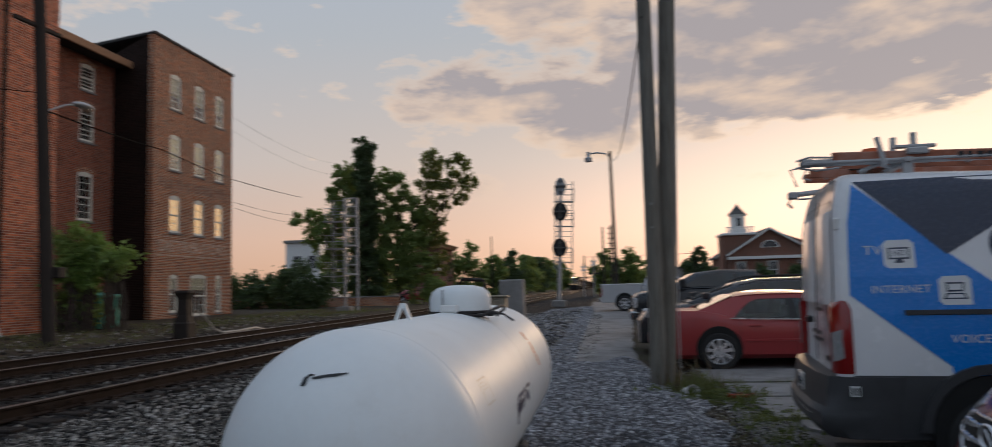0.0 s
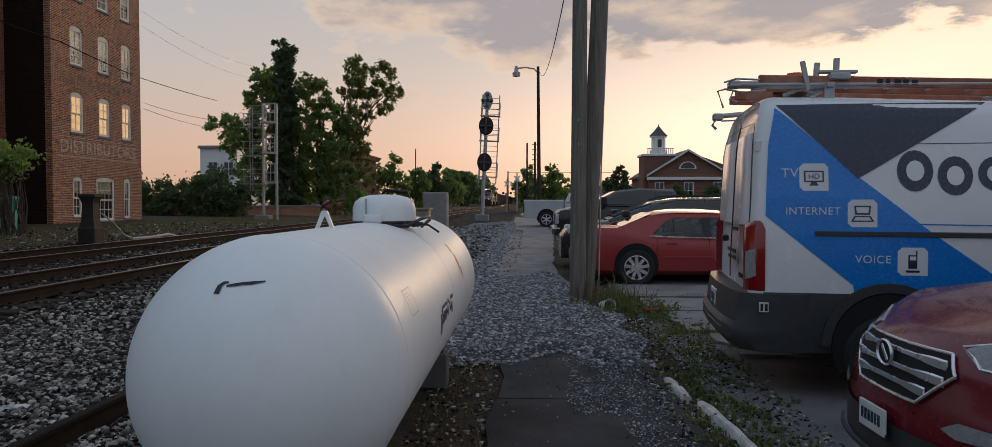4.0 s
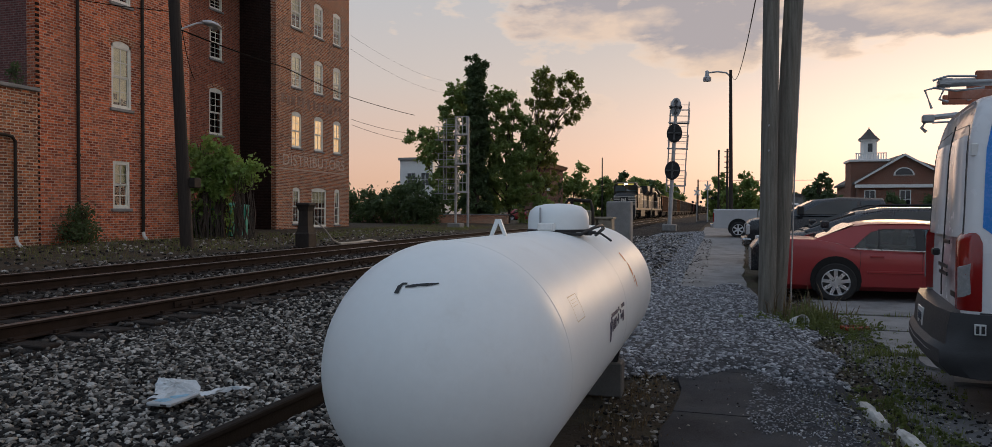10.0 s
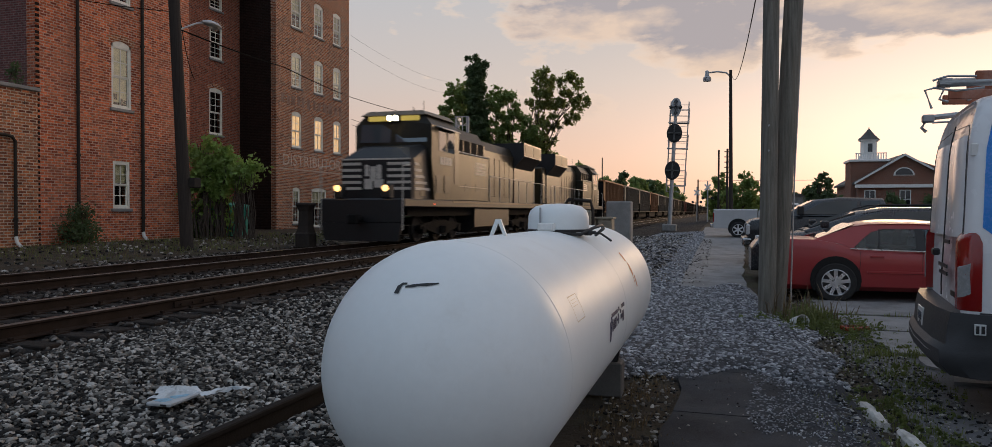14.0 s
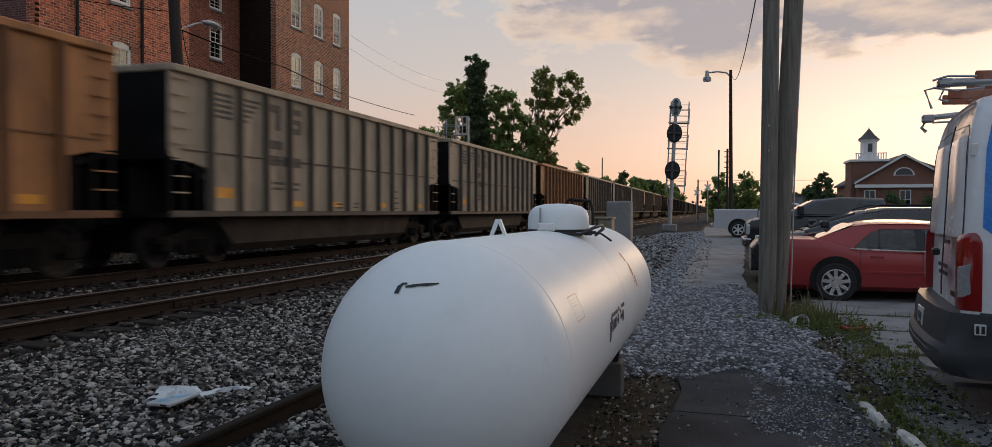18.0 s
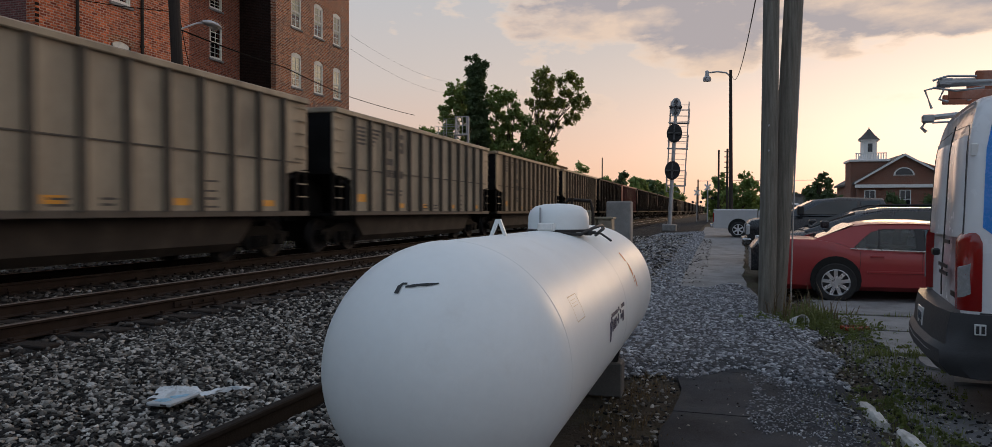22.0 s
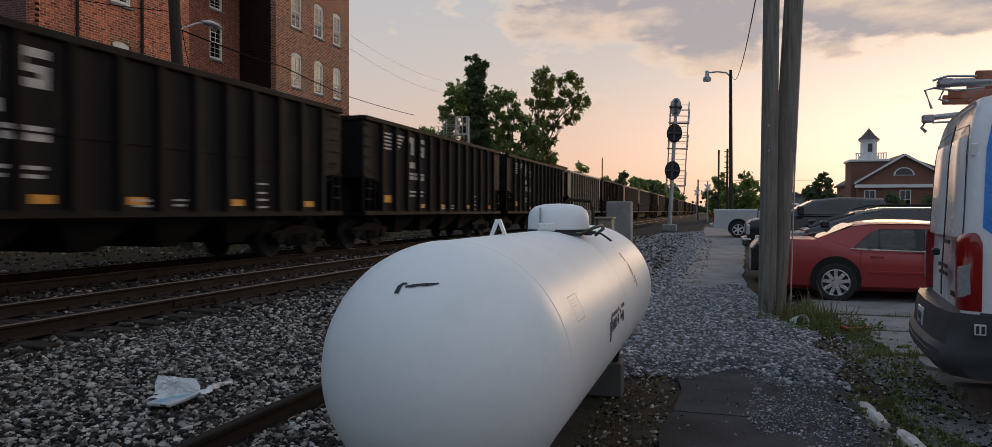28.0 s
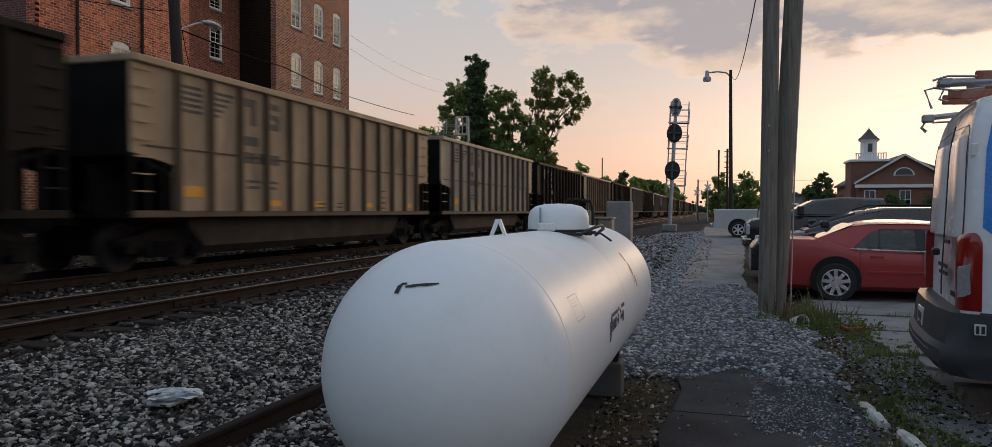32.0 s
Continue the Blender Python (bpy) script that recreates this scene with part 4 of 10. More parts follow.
yard = thing("wheel_store", "", "")
WHEEL = part("wheel", wheel_bm(), M["wheel"], yard, smooth=True)
ORDER = ["orange", "grey", "grey", "orange", "grey", "grey", "grey", "tan", "tan", "black", "red", "black", "black", "black", "black", "grey", "black", "tan", "grey", "black", "tan", "black", "grey", "black", "grey", "grey", "black", "tan", "black", "grey", "black", "grey", "tan", "black", "grey", "black"]
LABELS = {"orange": "rust-orange ribbed coal car with faded lettering", "grey": "dusty grey ribbed coal car with yellow reflectors", "tan": "dusty tan ribbed coal car with a tub belly", "red": "oxide-red ribbed coal car with small white lettering", "black": "black ribbed coal hopper car with white lettering"}
first = {}
TRAIN = []
for k, key in enumerate(ORDER):
    if key in first:
        ob = copy_thing(first[key], Matrix())
    else:
        ob = first[key] = coal_car(key, "hopper" if key == "black" else "tub", LABELS[key])
    ob["group"] = "coal cars of the train"
    TRAIN.append((ob, 30.10 + k * CAR_PITCH - 0.15 * min(1.0, k / 9)))
bpy.data.objects.remove(WHEEL)
bpy.data.objects.remove(yard)


# ---------------- locomotives ----------------
LOCO_LEN = 21.1
M["loco"] = surface("dusty_black_locomotive_paint", (0.018, 0.014, 0.006), 0.42, vary=0.5, scale=1.0, fine=20, bump=0.03, dirt=(0.115, 0.070, 0.020), dirt_amount=0.26, dirt_scale=1.0, stretch=(1, 1, 0.4))
M["loco"].node_tree.nodes["Principled BSDF"].inputs["Specular IOR Level"].default_value = 0.35
M["loco_dark"] = surface("black_locomotive_nose_paint", (0.010, 0.010, 0.011), 0.4, vary=0.2, bump=0.03)
M["loco_white"] = surface("dull_white_stripe_paint", (0.55, 0.50, 0.44), 0.5, vary=0.15, bump=0.0)
M["loco_tan"] = surface("sun-bleached_louvre_panel", (0.17, 0.125, 0.075), 0.5, vary=0.15, bump=0.1)
M["head_lamp"] = lamp_mat("headlight_glow", (1.0, 0.80, 0.45), 14.0)
M["ditch_lamp"] = lamp_mat("ditch_light_glow", (1.0, 0.58, 0.22), 2.2)
# Blue-grey base colour stands in for sky reflected in the windscreen.
M["loco_glass"] = glass_mat("sky_tinted_cab_glass", (0.055, 0.075, 0.088), 0.03, 2.3, 0.3)
M["number_board"] = lamp_mat("lit_number_board", (0.75, 0.55, 0.12), 0.4)
M["marker"] = lamp_mat("red_marker_glow", (1.0, 0.12, 0.03), 2.0)


def locomotive(label, wheel_src):
    """A six-axle diesel, its nose toward -y at y = 0: deck, nose, cab, hood, radiator wings, tank, bogies, rails."""
    lo = thing("locomotive", label, "locomotive")
    L = LOCO_LEN
    dk, P = 1.55, M["loco"]
    bm = BM()
    box(bm, -1.52, 1.52, 0.05, L - 0.75, dk - 0.28, dk, 0.03)
    part("deck", bm, M["loco_dark"], lo)
    bm = BM()
    for s in (-1, 1):
        box(bm, s * 1.525 - 0.006, s * 1.525 + 0.006, 4.6, L - 1.6, dk - 0.10, dk - 0.02)
    part("deck_stripe", bm, M["loco_tan"], lo, "dusty tan deck edge stripe")
    # pilot and coupler at each end
    for e, d in ((0.05, -1), (L - 0.75, 1)):
        bm = BM()
        y0, y1 = sorted((e + d * 0.02, e + d * 0.14))
        box(bm, -1.48, 1.48, y0, y1, 0.75, dk - 0.02, 0.02)
        prism(bm, [(-1.35, 0.14), (1.35, 0.14), (1.48, 0.75), (-1.48, 0.75)], "y", y0, y1 + (0.02 if d > 0 else 0))
        part("pilot", bm, M["loco_dark"], lo)
        bm = BM()
        cyl(bm, (0, e, 0.86), (0, e + d * 0.6, 0.86), 0.1, n=8)
        box(bm, -0.17, 0.17, *sorted((e + d * 0.5, e + d * 0.75)), 0.70, 1.02, 0.03)
        part("coupler", bm, M["underframe"], lo)
        for s in (-1, 1):
            for i in range(4):
                part("step", box(BM(), s * 1.28 - 0.22, s * 1.28 + 0.22, *sorted((e + d * 0.05, e - d * 0.45)), 0.32 + i * 0.32, 0.36 + i * 0.32), M["underframe"], lo)
            bm = BM()
            tube(bm, [(s * 1.50, e + d * 0.1, 0.5), (s * 1.50, e + d * 0.1, dk + 0.95), (s * 1.50, e - d * 0.5, dk + 1.0)], 0.022, 6)
            part("grab_rail", bm, M["loco_white"], lo)
    # nose
    bm = BM()
    zs = [dk, dk + 1.0, dk + 1.55, dk + 1.75]
    loft(bm, [[(-1.32, 1.05, dk), (1.32, 1.05, dk), (1.36, 1.25, dk), (1.36, 3.0, dk), (-1.36, 3.0, dk), (-1.36, 1.25, dk)],
              [(-1.30, 1.02, dk + 1.22), (1.30, 1.02, dk + 1.22), (1.36, 1.22, dk + 1.25), (1.36, 3.0, dk + 1.6), (-1.36, 3.0, dk + 1.6), (-1.36, 1.22, dk + 1.25)],
              [(-0.6, 1.5, dk + 1.62), (0.6, 1.5, dk + 1.62), (0.95, 1.7, dk + 1.62), (1.3, 3.0, dk + 1.85), (-1.3, 3.0, dk + 1.85), (-0.95, 1.7, dk + 1.62)]])
    part("nose", bm, M["loco_dark"], lo)
    for i in range(5):
        z = dk + 0.28 + i * 0.19
        for a, b in ((-1.28, -0.55), (0.45, 1.30)):
            part("nose_stripe", box(BM(), a, b, 1.005, 1.035, z, z + 0.085), M["loco_white"], lo)
        for s in (-1, 1):
            part("nose_stripe", box(BM(), s * 1.365 - 0.006, s * 1.365 + 0.006, 1.28, 2.6 - i * 0.25, z, z + 0.085), M["loco_white"], lo)
    bm = BM()
    box(bm, -1.30, 1.30, 0.995, 1.03, dk + 1.20, dk + 1.25)
    part("nose_line", bm, M["loco_white"], lo)
    bm = BM()
    for a, b, c, d in ((-0.42, -0.12, 0.3, 0.62), (-0.2, 0.02, 0.55, 1.0), (-0.05, 0.3, 0.35, 0.6), (0.05, 0.22, 0.62, 1.05), (-0.4, -0.25, 0.7, 1.05)):
        box(bm, a, b, 1.0, 1.03, dk + c, dk + d)
    part("nose_emblem", bm, M["loco_white"], lo, "pale emblem drawn as plain shapes")
    for s in (-1, 1):
        bm = BM()
        lathe(bm, [(0.004, -0.05), (0.08, -0.045), (0.095, 0.0), (0.095, 0.1), (0.004, 0.1)], 16, "y", (s * 0.88, -0.10, dk + 0.30))
        part("ditch_light", bm, M["ditch_lamp"], lo, "glowing ditch light", smooth=True)
    # cab
    bm = BM()
    loft(bm, [[(-1.5, y, z0), (1.5, y, z0), (1.5, y, 3.95), (1.18, y + dy, 4.28), (-1.18, y + dy, 4.28), (-1.5, y, 3.95)] for y, z0, dy in ((2.45, dk + 1.3, 0.12), (2.75, dk, 0.0), (5.3, dk, 0.0))])
    cab = part("cab", bm, P, lo)
    bm = BM()
    loft(bm, [[(-1.3, y, 4.28), (1.3, y, 4.28), (1.05, y + d, z), (-1.05, y + d, z)] for y, d, z in ((2.45, 0.2, 4.44), (5.4, 0.0, 4.48))])
    part("cab_roof", bm, M["loco_tan"], cab, "pale dusty cab roof")
    for a, b in ((-1.32, -0.10), (0.10, 1.32)):
        bm = BM()
        skin(bm, [[bm.verts.new(p) for p in ((a, 2.43, 3.40), (b, 2.43, 3.40), (b * 0.97, 2.52, 4.0), (a * 0.97, 2.52, 4.0))], [bm.verts.new(p) for p in ((a, 2.48, 3.40), (b, 2.48, 3.40), (b * 0.97, 2.58, 4.0), (a * 0.97, 2.58, 4.0))]])
        part("windscreen", bm, M["loco_glass"], cab)
    for s in (-1, 1):
        for y0, y1 in ((3.15, 3.85), (4.05, 4.75)):
            bm = BM()
            box(bm, s * 1.502 - 0.01, s * 1.502 + 0.01, y0, y1, 3.15, 3.85)
            part("side_window", bm, M["glass"], cab)
        bm = BM()
        prism(bm, [(1.5, 3.92), (1.72, 3.86), (1.72, 3.89), (1.5, 3.97)] if s > 0 else [(-1.5, 3.92), (-1.72, 3.86), (-1.72, 3.89), (-1.5, 3.97)], "y", 3.0, 4.9)
        part("sunshade", bm, M["loco_white"], cab)
    for s in (-1, 1):
        for y0 in (2.82, 3.66):
            lv = part("louvre_panel", box(BM(), s * 1.506 - 0.008, s * 1.506 + 0.008, y0, y0 + 0.66, dk + 0.22, dk + 0.80), M["loco_dark"], lo, "black louvred vent panel")
            for i in range(9):
                part("slat", box(BM(), s * 1.518 - 0.008, s * 1.518 + 0.008, y0 + 0.04, y0 + 0.62, dk + 0.26 + i * 0.058, dk + 0.285 + i * 0.058), M["loco_dark"], lv)
        part("access_plate", box(BM(), s * 1.366 - 0.006, s * 1.366 + 0.008, 1.75, 2.2, dk + 0.1, dk + 0.3), M["loco_tan"], lo, "bare tan access plate")
        # Flat black panel stands for the shade of the recess behind the cab.
        part("cab_recess", box(BM(), s * 1.503 - 0.008, s * 1.503 + 0.008, 4.78, 5.29, dk + 0.55, 3.9), M["loco_dark"], lo, "flat black panel standing for the shaded recess behind the cab")
        part("roof_line", tube(BM(), [(s * 1.47, 5.32, 3.27), (s * 1.47, 9.25, 3.27)], 0.03, 6), M["loco_white"], lo, "pale edge of the cabinet roof")
        for y0 in (6.1, 7.5):
            for i in range(5):
                part("vent_slot", box(BM(), s * 1.464 - 0.004, s * 1.464 + 0.006, y0, y0 + 0.55, dk + 0.35 + i * 0.06, dk + 0.375 + i * 0.06), M["loco_dark"], lo)
    for a, b in ((-1.0, -0.28), (0.28, 1.0)):
        bm = BM()
        box(bm, a, b, 2.46, 2.62, 4.10, 4.26, 0.02)
        part("number_board", bm, M["number_board"], cab, "lit yellow number board")
    bm = BM()
    box(bm, -0.28, 0.28, 2.40, 2.62, 4.04, 4.32, 0.04)
    part("headlight_box", bm, M["loco_dark"], cab)
    for s in (-1, 1):
        bm = BM()
        lathe(bm, [(0.004, -0.03), (0.09, -0.02), (0.10, 0.02), (0.004, 0.02)], 14, "y", (s * 0.12, 2.39, 4.18))
        part("headlight", bm, M["head_lamp"], cab, "bright twin headlight", smooth=True)
    # equipment cabinet behind the cab, then the long hood
    bm = BM()
    box(bm, -1.46, 1.46, 5.3, 9.3, dk, 3.25, 0.03)
    part("equipment_cabinet", bm, P, lo)
    bm = BM()
    prism(bm, [(-1.3, 3.25), (1.3, 3.25), (1.3, 3.75), (0.95, 4.2), (-0.95, 4.2), (-1.3, 3.75)], "y", 5.45, 9.2)
    part("blower_housing", bm, P, lo)
    for s in (-1, 1):
        for y in (5.6, 6.5, 7.4, 8.3):
            bm = BM()
            box(bm, s * 1.30 - 0.012, s * 1.30 + 0.012, y, y + 0.72, 3.32, 3.76)
            part("intake_grille", bm, M["underframe"], lo, "black intake opening")
    bm = BM()
    prism(bm, [(-0.9, dk), (0.9, dk), (0.9, 3.7), (0.65, 4.1), (-0.65, 4.1), (-0.9, 3.7)], "y", 9.3, 15.4)
    part("engine_hood", bm, P, lo)
    for i in range(7):
        for s in (-1, 1):
            bm = BM()
            box(bm, s * 0.905 - 0.012, s * 0.905 + 0.012, 9.45 + i * 0.85, 10.18 + i * 0.85, dk + 0.25, 3.45, 0.006)
            part("hood_door", bm, P, lo)
    bm = BM()
    cyl(bm, (0, 11.2, 4.0), (0, 11.2, 4.35), 0.35, 0.3, 14)
    part("exhaust_stack", bm, M["loco_dark"], lo)
    # radiator section with flared wings
    bm = BM()
    prism(bm, [(-0.95, dk), (0.95, dk), (0.95, 3.2), (1.5, 3.75), (1.5, 4.38), (-1.5, 4.38), (-1.5, 3.75), (-0.95, 3.2)], "y", 15.4, 19.2)
    rad = part("radiator_housing", bm, M["loco_dark"], lo)
    for s in (-1, 1):
        for a, b in ((15.6, 17.2), (17.4, 19.0)):
            bm = BM()
            box(bm, s * 1.503 - 0.01, s * 1.503 + 0.01, a, b, 3.82, 4.30)
            part("radiator_grille", bm, M["loco_tan"], rad, "pale radiator grille panel")
    bm = BM()
    box(bm, -0.9, 0.9, 19.2, L - 0.95, dk, 3.6, 0.08)
    part("end_hood", bm, P, lo)
    for s in (-1, 1):
        bm = BM()
        z = dk + 1.02
        tube(bm, [(s * 1.48, 9.4, z), (s * 1.48, L - 1.0, z)], 0.02, 6)
        part("handrail", bm, M["loco_white"], lo)
        y = 9.4
        while y < L - 0.9:
            bm = BM()
            cyl(bm, (s * 1.48, y, dk), (s * 1.48, y, z), 0.02, n=6)
            part("stanchion", bm, M["loco_white"], lo)
            y += 1.65
    # lettering as bars on the hood side and cab
    bm = BM()
    for s in (-1, 1):
        for i in range(4):
            box(bm, s * 1.462 - 0.004, s * 1.462 + 0.004, 7.4 + i * 0.04, 8.9, 2.55 + i * 0.13, 2.62 + i * 0.13)
        for a, b in ((3.3, 3.55), (3.62, 3.87), (3.94, 4.19), (4.26, 4.5)):
            box(bm, s * 1.503 - 0.004, s * 1.503 + 0.004, a, b, 2.72, 2.98)
        box(bm, s * 1.465 - 0.004, s * 1.465 + 0.004, 5.2, 9.2, 2.05, 2.075)
    part("side_lettering", bm, M["loco_white"], lo)["kind"] = "stuff"
    # tank, bogies
    bm = BM()
    prism(bm, [(-1.35, 1.25), (-1.35, 0.46), (-1.0, 0.22), (1.0, 0.22), (1.35, 0.46), (1.35, 1.25)], "y", 7.7, 13.0)
    part("fuel_tank", bm, M["loco_dark"], lo, "dusty fuel tank between the bogies")
    for y in (4.6, L - 4.6):
        truck(lo, y, 3, 1.85, 0.5, wheel_src)
    bm = BM()
    box(bm, -1.2, 1.2, 1.0, L - 1.0, 0.95, dk - 0.25)
    part("underframe", bm, M["underframe"], lo)
    for s in (-1, 1):
        bm = BM()
        box(bm, s * 1.50 - 0.01, s * 1.50 + 0.02, 2.6, 2.75, dk - 0.20, dk - 0.12)
        part("marker_light", bm, M["marker"], lo)
    bm = BM()
    cyl(bm, (0.3, 4.6, 4.45), (0.3, 4.6, 5.0), 0.015, n=5)
    cyl(bm, (-0.3, 5.0, 4.45), (-0.3, 5.0, 4.85), 0.02, n=5)
    part("aerial", bm, M["loco_dark"], lo)
    for s in (-1, 1):
        bm = BM()
        box(bm, s * 0.88 - 0.16, s * 0.88 + 0.16, -0.02, 0.3, dk, dk + 0.42, 0.03)
        part("ditch_light_box", bm, M["loco_dark"], lo)
    # the upper works stand a little taller than drawn
    for o in lo.children_recursive:
        if o.type == "MESH" and o.data.users == 1 and not o.name.startswith("bogie"):
            for v in o.data.vertices:
                if v.co.z > dk:
                    v.co.z = dk + (v.co.z - dk) * 1.12
    return lo


yard = thing("wheel_store", "", "")
WHEEL = part("wheel", wheel_bm(0.5), M["wheel"], yard, smooth=True)
lead = locomotive("leading black diesel locomotive with white nose stripes and lit headlights", WHEEL)
trail = locomotive("trailing black diesel locomotive running cab rearward", WHEEL)
for o in trail.children_recursive:
    if o.data and o.data.materials and o.data.materials[0] in (M["head_lamp"], M["ditch_lamp"], M["number_board"], M["marker"]):
        o.data.materials[0] = M["loco_tan"]
bpy.data.objects.remove(WHEEL)
bpy.data.objects.remove(yard)
LEAD_Y = 30.05 - 2 * LOCO_LEN


# ---------------- brick mill ----------------
M["pane"] = bpy.data.materials.new("old_window_glass")
M["pane"].use_nodes = True
_p = M["pane"].node_tree.nodes["Principled BSDF"]
_p.inputs["Base Color"].default_value = (0.9, 0.92, 0.9, 1)
_p.inputs["Roughness"].default_value = 0.02
_p.inputs["IOR"].default_value = 1.6
_p.inputs["Transmission Weight"].default_value = 1.0
# Added glow stands for sunset light at the windows; no room lamp.
M["glow_blind"] = lamp_mat("blind_with_added_glow", (0.90, 0.56, 0.24), 0.55)
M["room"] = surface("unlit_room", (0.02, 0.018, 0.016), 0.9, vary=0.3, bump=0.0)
M["roof"] = surface("roof_felt", (0.05, 0.048, 0.046), 0.9, vary=0.3)
M["eave"] = surface("sunlit_eave_board", (0.40, 0.22, 0.12), 0.8, vary=0.2, bump=0.2)
M["iron"] = surface("rusted_black_iron", (0.03, 0.024, 0.02), 0.7, 0.3, vary=0.3, bump=0.3)


def wall_x(name, x, y0, y1, z0, z1, holes, mat, label, thick=0.35, facing=1):
    """A wall whose face looks along x, with rectangular or arched openings (y0, y1, z0, z1, rise) cut through it."""
    ys = sorted({y0, y1, *[h[0] for h in holes], *[h[1] for h in holes]})
    zs = sorted({z0, z1, *[h[2] for h in holes], *[h[3] for h in holes]})
    bm = BM()
    a, b = (x - thick, x) if facing > 0 else (x, x + thick)
    for p, q in zip(ys, ys[1:]):
        run = None
        for r, s in zip(zs, zs[1:]):
            solid = not any(h[0] <= (p + q) / 2 <= h[1] and h[2] <= (r + s) / 2 <= h[3] for h in holes)
            if solid:
                run = (run[0], s) if run else (r, s)
            if (not solid or s == zs[-1]) and run:
                box(bm, a, b, p, q, *run)
                run = None
    for h in holes:
        if len(h) > 4 and h[4]:
            w, rise = (h[1] - h[0]) / 2, h[4]
            c = (h[0] + h[1]) / 2
            for s in (-1, 1):
                arc = [(c + s * w * k / 5, h[3] - rise * (k / 5) ** 2) for k in range(6)]
                prism(bm, arc + [(c + s * w, h[3])], "x", a + 0.01, b - 0.001)
    return finish(name, bm, mat, None, label, category="wall", kind="structure")


WIN = [0]


def window(x, y0, y1, z0, z1, rise=0.0, cols=2, rows_=4, blind=0.0, sash_mid=True, arch=True, broken=False, lit=False):
    """A double-hung sash window in a wall that faces +x: frame, meeting rail, glazing bars, panes, blind, stone sill, brick arch."""
    WIN[0] += 1
    w = tagged(new("window_%d" % WIN[0]), "tall weathered white sash window in a brick wall", "window", kind="structure")
    d = x - 0.07
    t = 0.085
    bm = BM()
    box(bm, d - 0.05, d + 0.05, y0, y0 + t, z0, z1)
    box(bm, d - 0.05, d + 0.05, y1 - t, y1, z0, z1)
    box(bm, d - 0.05, d + 0.05, y0 + t, y1 - t, z0, z0 + t)
    if rise:
        c, hw = (y0 + y1) / 2, (y1 - y0) / 2
        top = [(c + hw * k / 6, z1 - rise * (k / 6) ** 2) for k in range(-6, 7)]
        prism(bm, top + [(y1, z1 - rise - t), (y0, z1 - rise - t)], "x", d - 0.05, d + 0.05)
    else:
        box(bm, d - 0.05, d + 0.05, y0 + t, y1 - t, z1 - t, z1)
    part("window_frame", bm, M["window_paint"], w)
    a, b, c, e = y0 + t, y1 - t, z0 + t, z1 - rise - t
    mid = (c + e) / 2
    for k, (lo, hi) in enumerate(((c, mid), (mid, e))):
        dd = d + (0.02 if k else -0.01)
        bm = BM()
        s = 0.045
        box(bm, dd - 0.02, dd + 0.02, a, a + s, lo, hi)
        box(bm, dd - 0.02, dd + 0.02, b - s, b, lo, hi)
        box(bm, dd - 0.021, dd + 0.021, a, b, lo, lo + s)
        box(bm, dd - 0.021, dd + 0.021, a, b, hi - s, hi)
        for i in range(1, cols):
            u = a + (b - a) * i / cols
            box(bm, dd - 0.015, dd + 0.015, u - 0.014, u + 0.014, lo + s, hi - s)
        for i in range(1, rows_ // 2):
            u = lo + (hi - lo) * i / (rows_ // 2)
            box(bm, dd - 0.014, dd + 0.014, a + s, b - s, u - 0.014, u + 0.014)
        sash = part("sash", bm, M["window_paint"], w)
        bm = BM()
        box(bm, dd - 0.006, dd - 0.001, a + s, b - s, lo + s, hi - s)
        g = part("pane", bm, M["pane"], sash)
        g.visible_shadow = False
    # Near-black backing sheet: the unlit room's darkness is in its colour.
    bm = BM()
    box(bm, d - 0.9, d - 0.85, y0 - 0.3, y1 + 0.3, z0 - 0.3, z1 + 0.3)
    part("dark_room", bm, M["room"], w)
    if blind:
        bm = BM()
        box(bm, d - 0.075, d - 0.07, a, b, e - (e - c) * blind, e + 0.02)
        part("blind", bm, M["glow_blind"] if lit else M["blind"], w, "drawn blind with an added glow for the sunset light" if lit else "drawn cream blind")
    bm = BM()
    box(bm, x - 0.05, x + 0.07, y0 - 0.08, y1 + 0.08, z0 - 0.11, z0 - 0.001, 0.01)
    part("window_sill", bm, M["concrete"], w)
    if arch:
        bm = BM()
        c0, hw = (y0 + y1) / 2, (y1 - y0) / 2 + 0.11
        n = 11
        for k in range(n):
            u0, u1 = -1 + 2 * k / n + 0.012, -1 + 2 * (k + 1) / n - 0.012
            f = lambda u, up: (c0 + hw * u * (1.0 + 0.10 * up), z1 + 0.01 + up * 0.22 - (rise + 0.02) * u * u)
            prism(bm, [f(u0, 0), f(u1, 0), f(u1, 1), f(u0, 1)], "x", x - 0.02, x + 0.012)
        part("brick_arch", bm, M["brick_old"], w)
    # Broken panes are near-black patches, coloured for the unlit room behind.
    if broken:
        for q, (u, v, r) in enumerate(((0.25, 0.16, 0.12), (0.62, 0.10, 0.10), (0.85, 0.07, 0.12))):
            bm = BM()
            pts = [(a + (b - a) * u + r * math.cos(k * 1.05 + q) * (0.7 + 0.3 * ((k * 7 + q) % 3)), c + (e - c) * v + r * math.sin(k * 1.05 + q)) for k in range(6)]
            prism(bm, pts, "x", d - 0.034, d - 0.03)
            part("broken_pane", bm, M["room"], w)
    return w


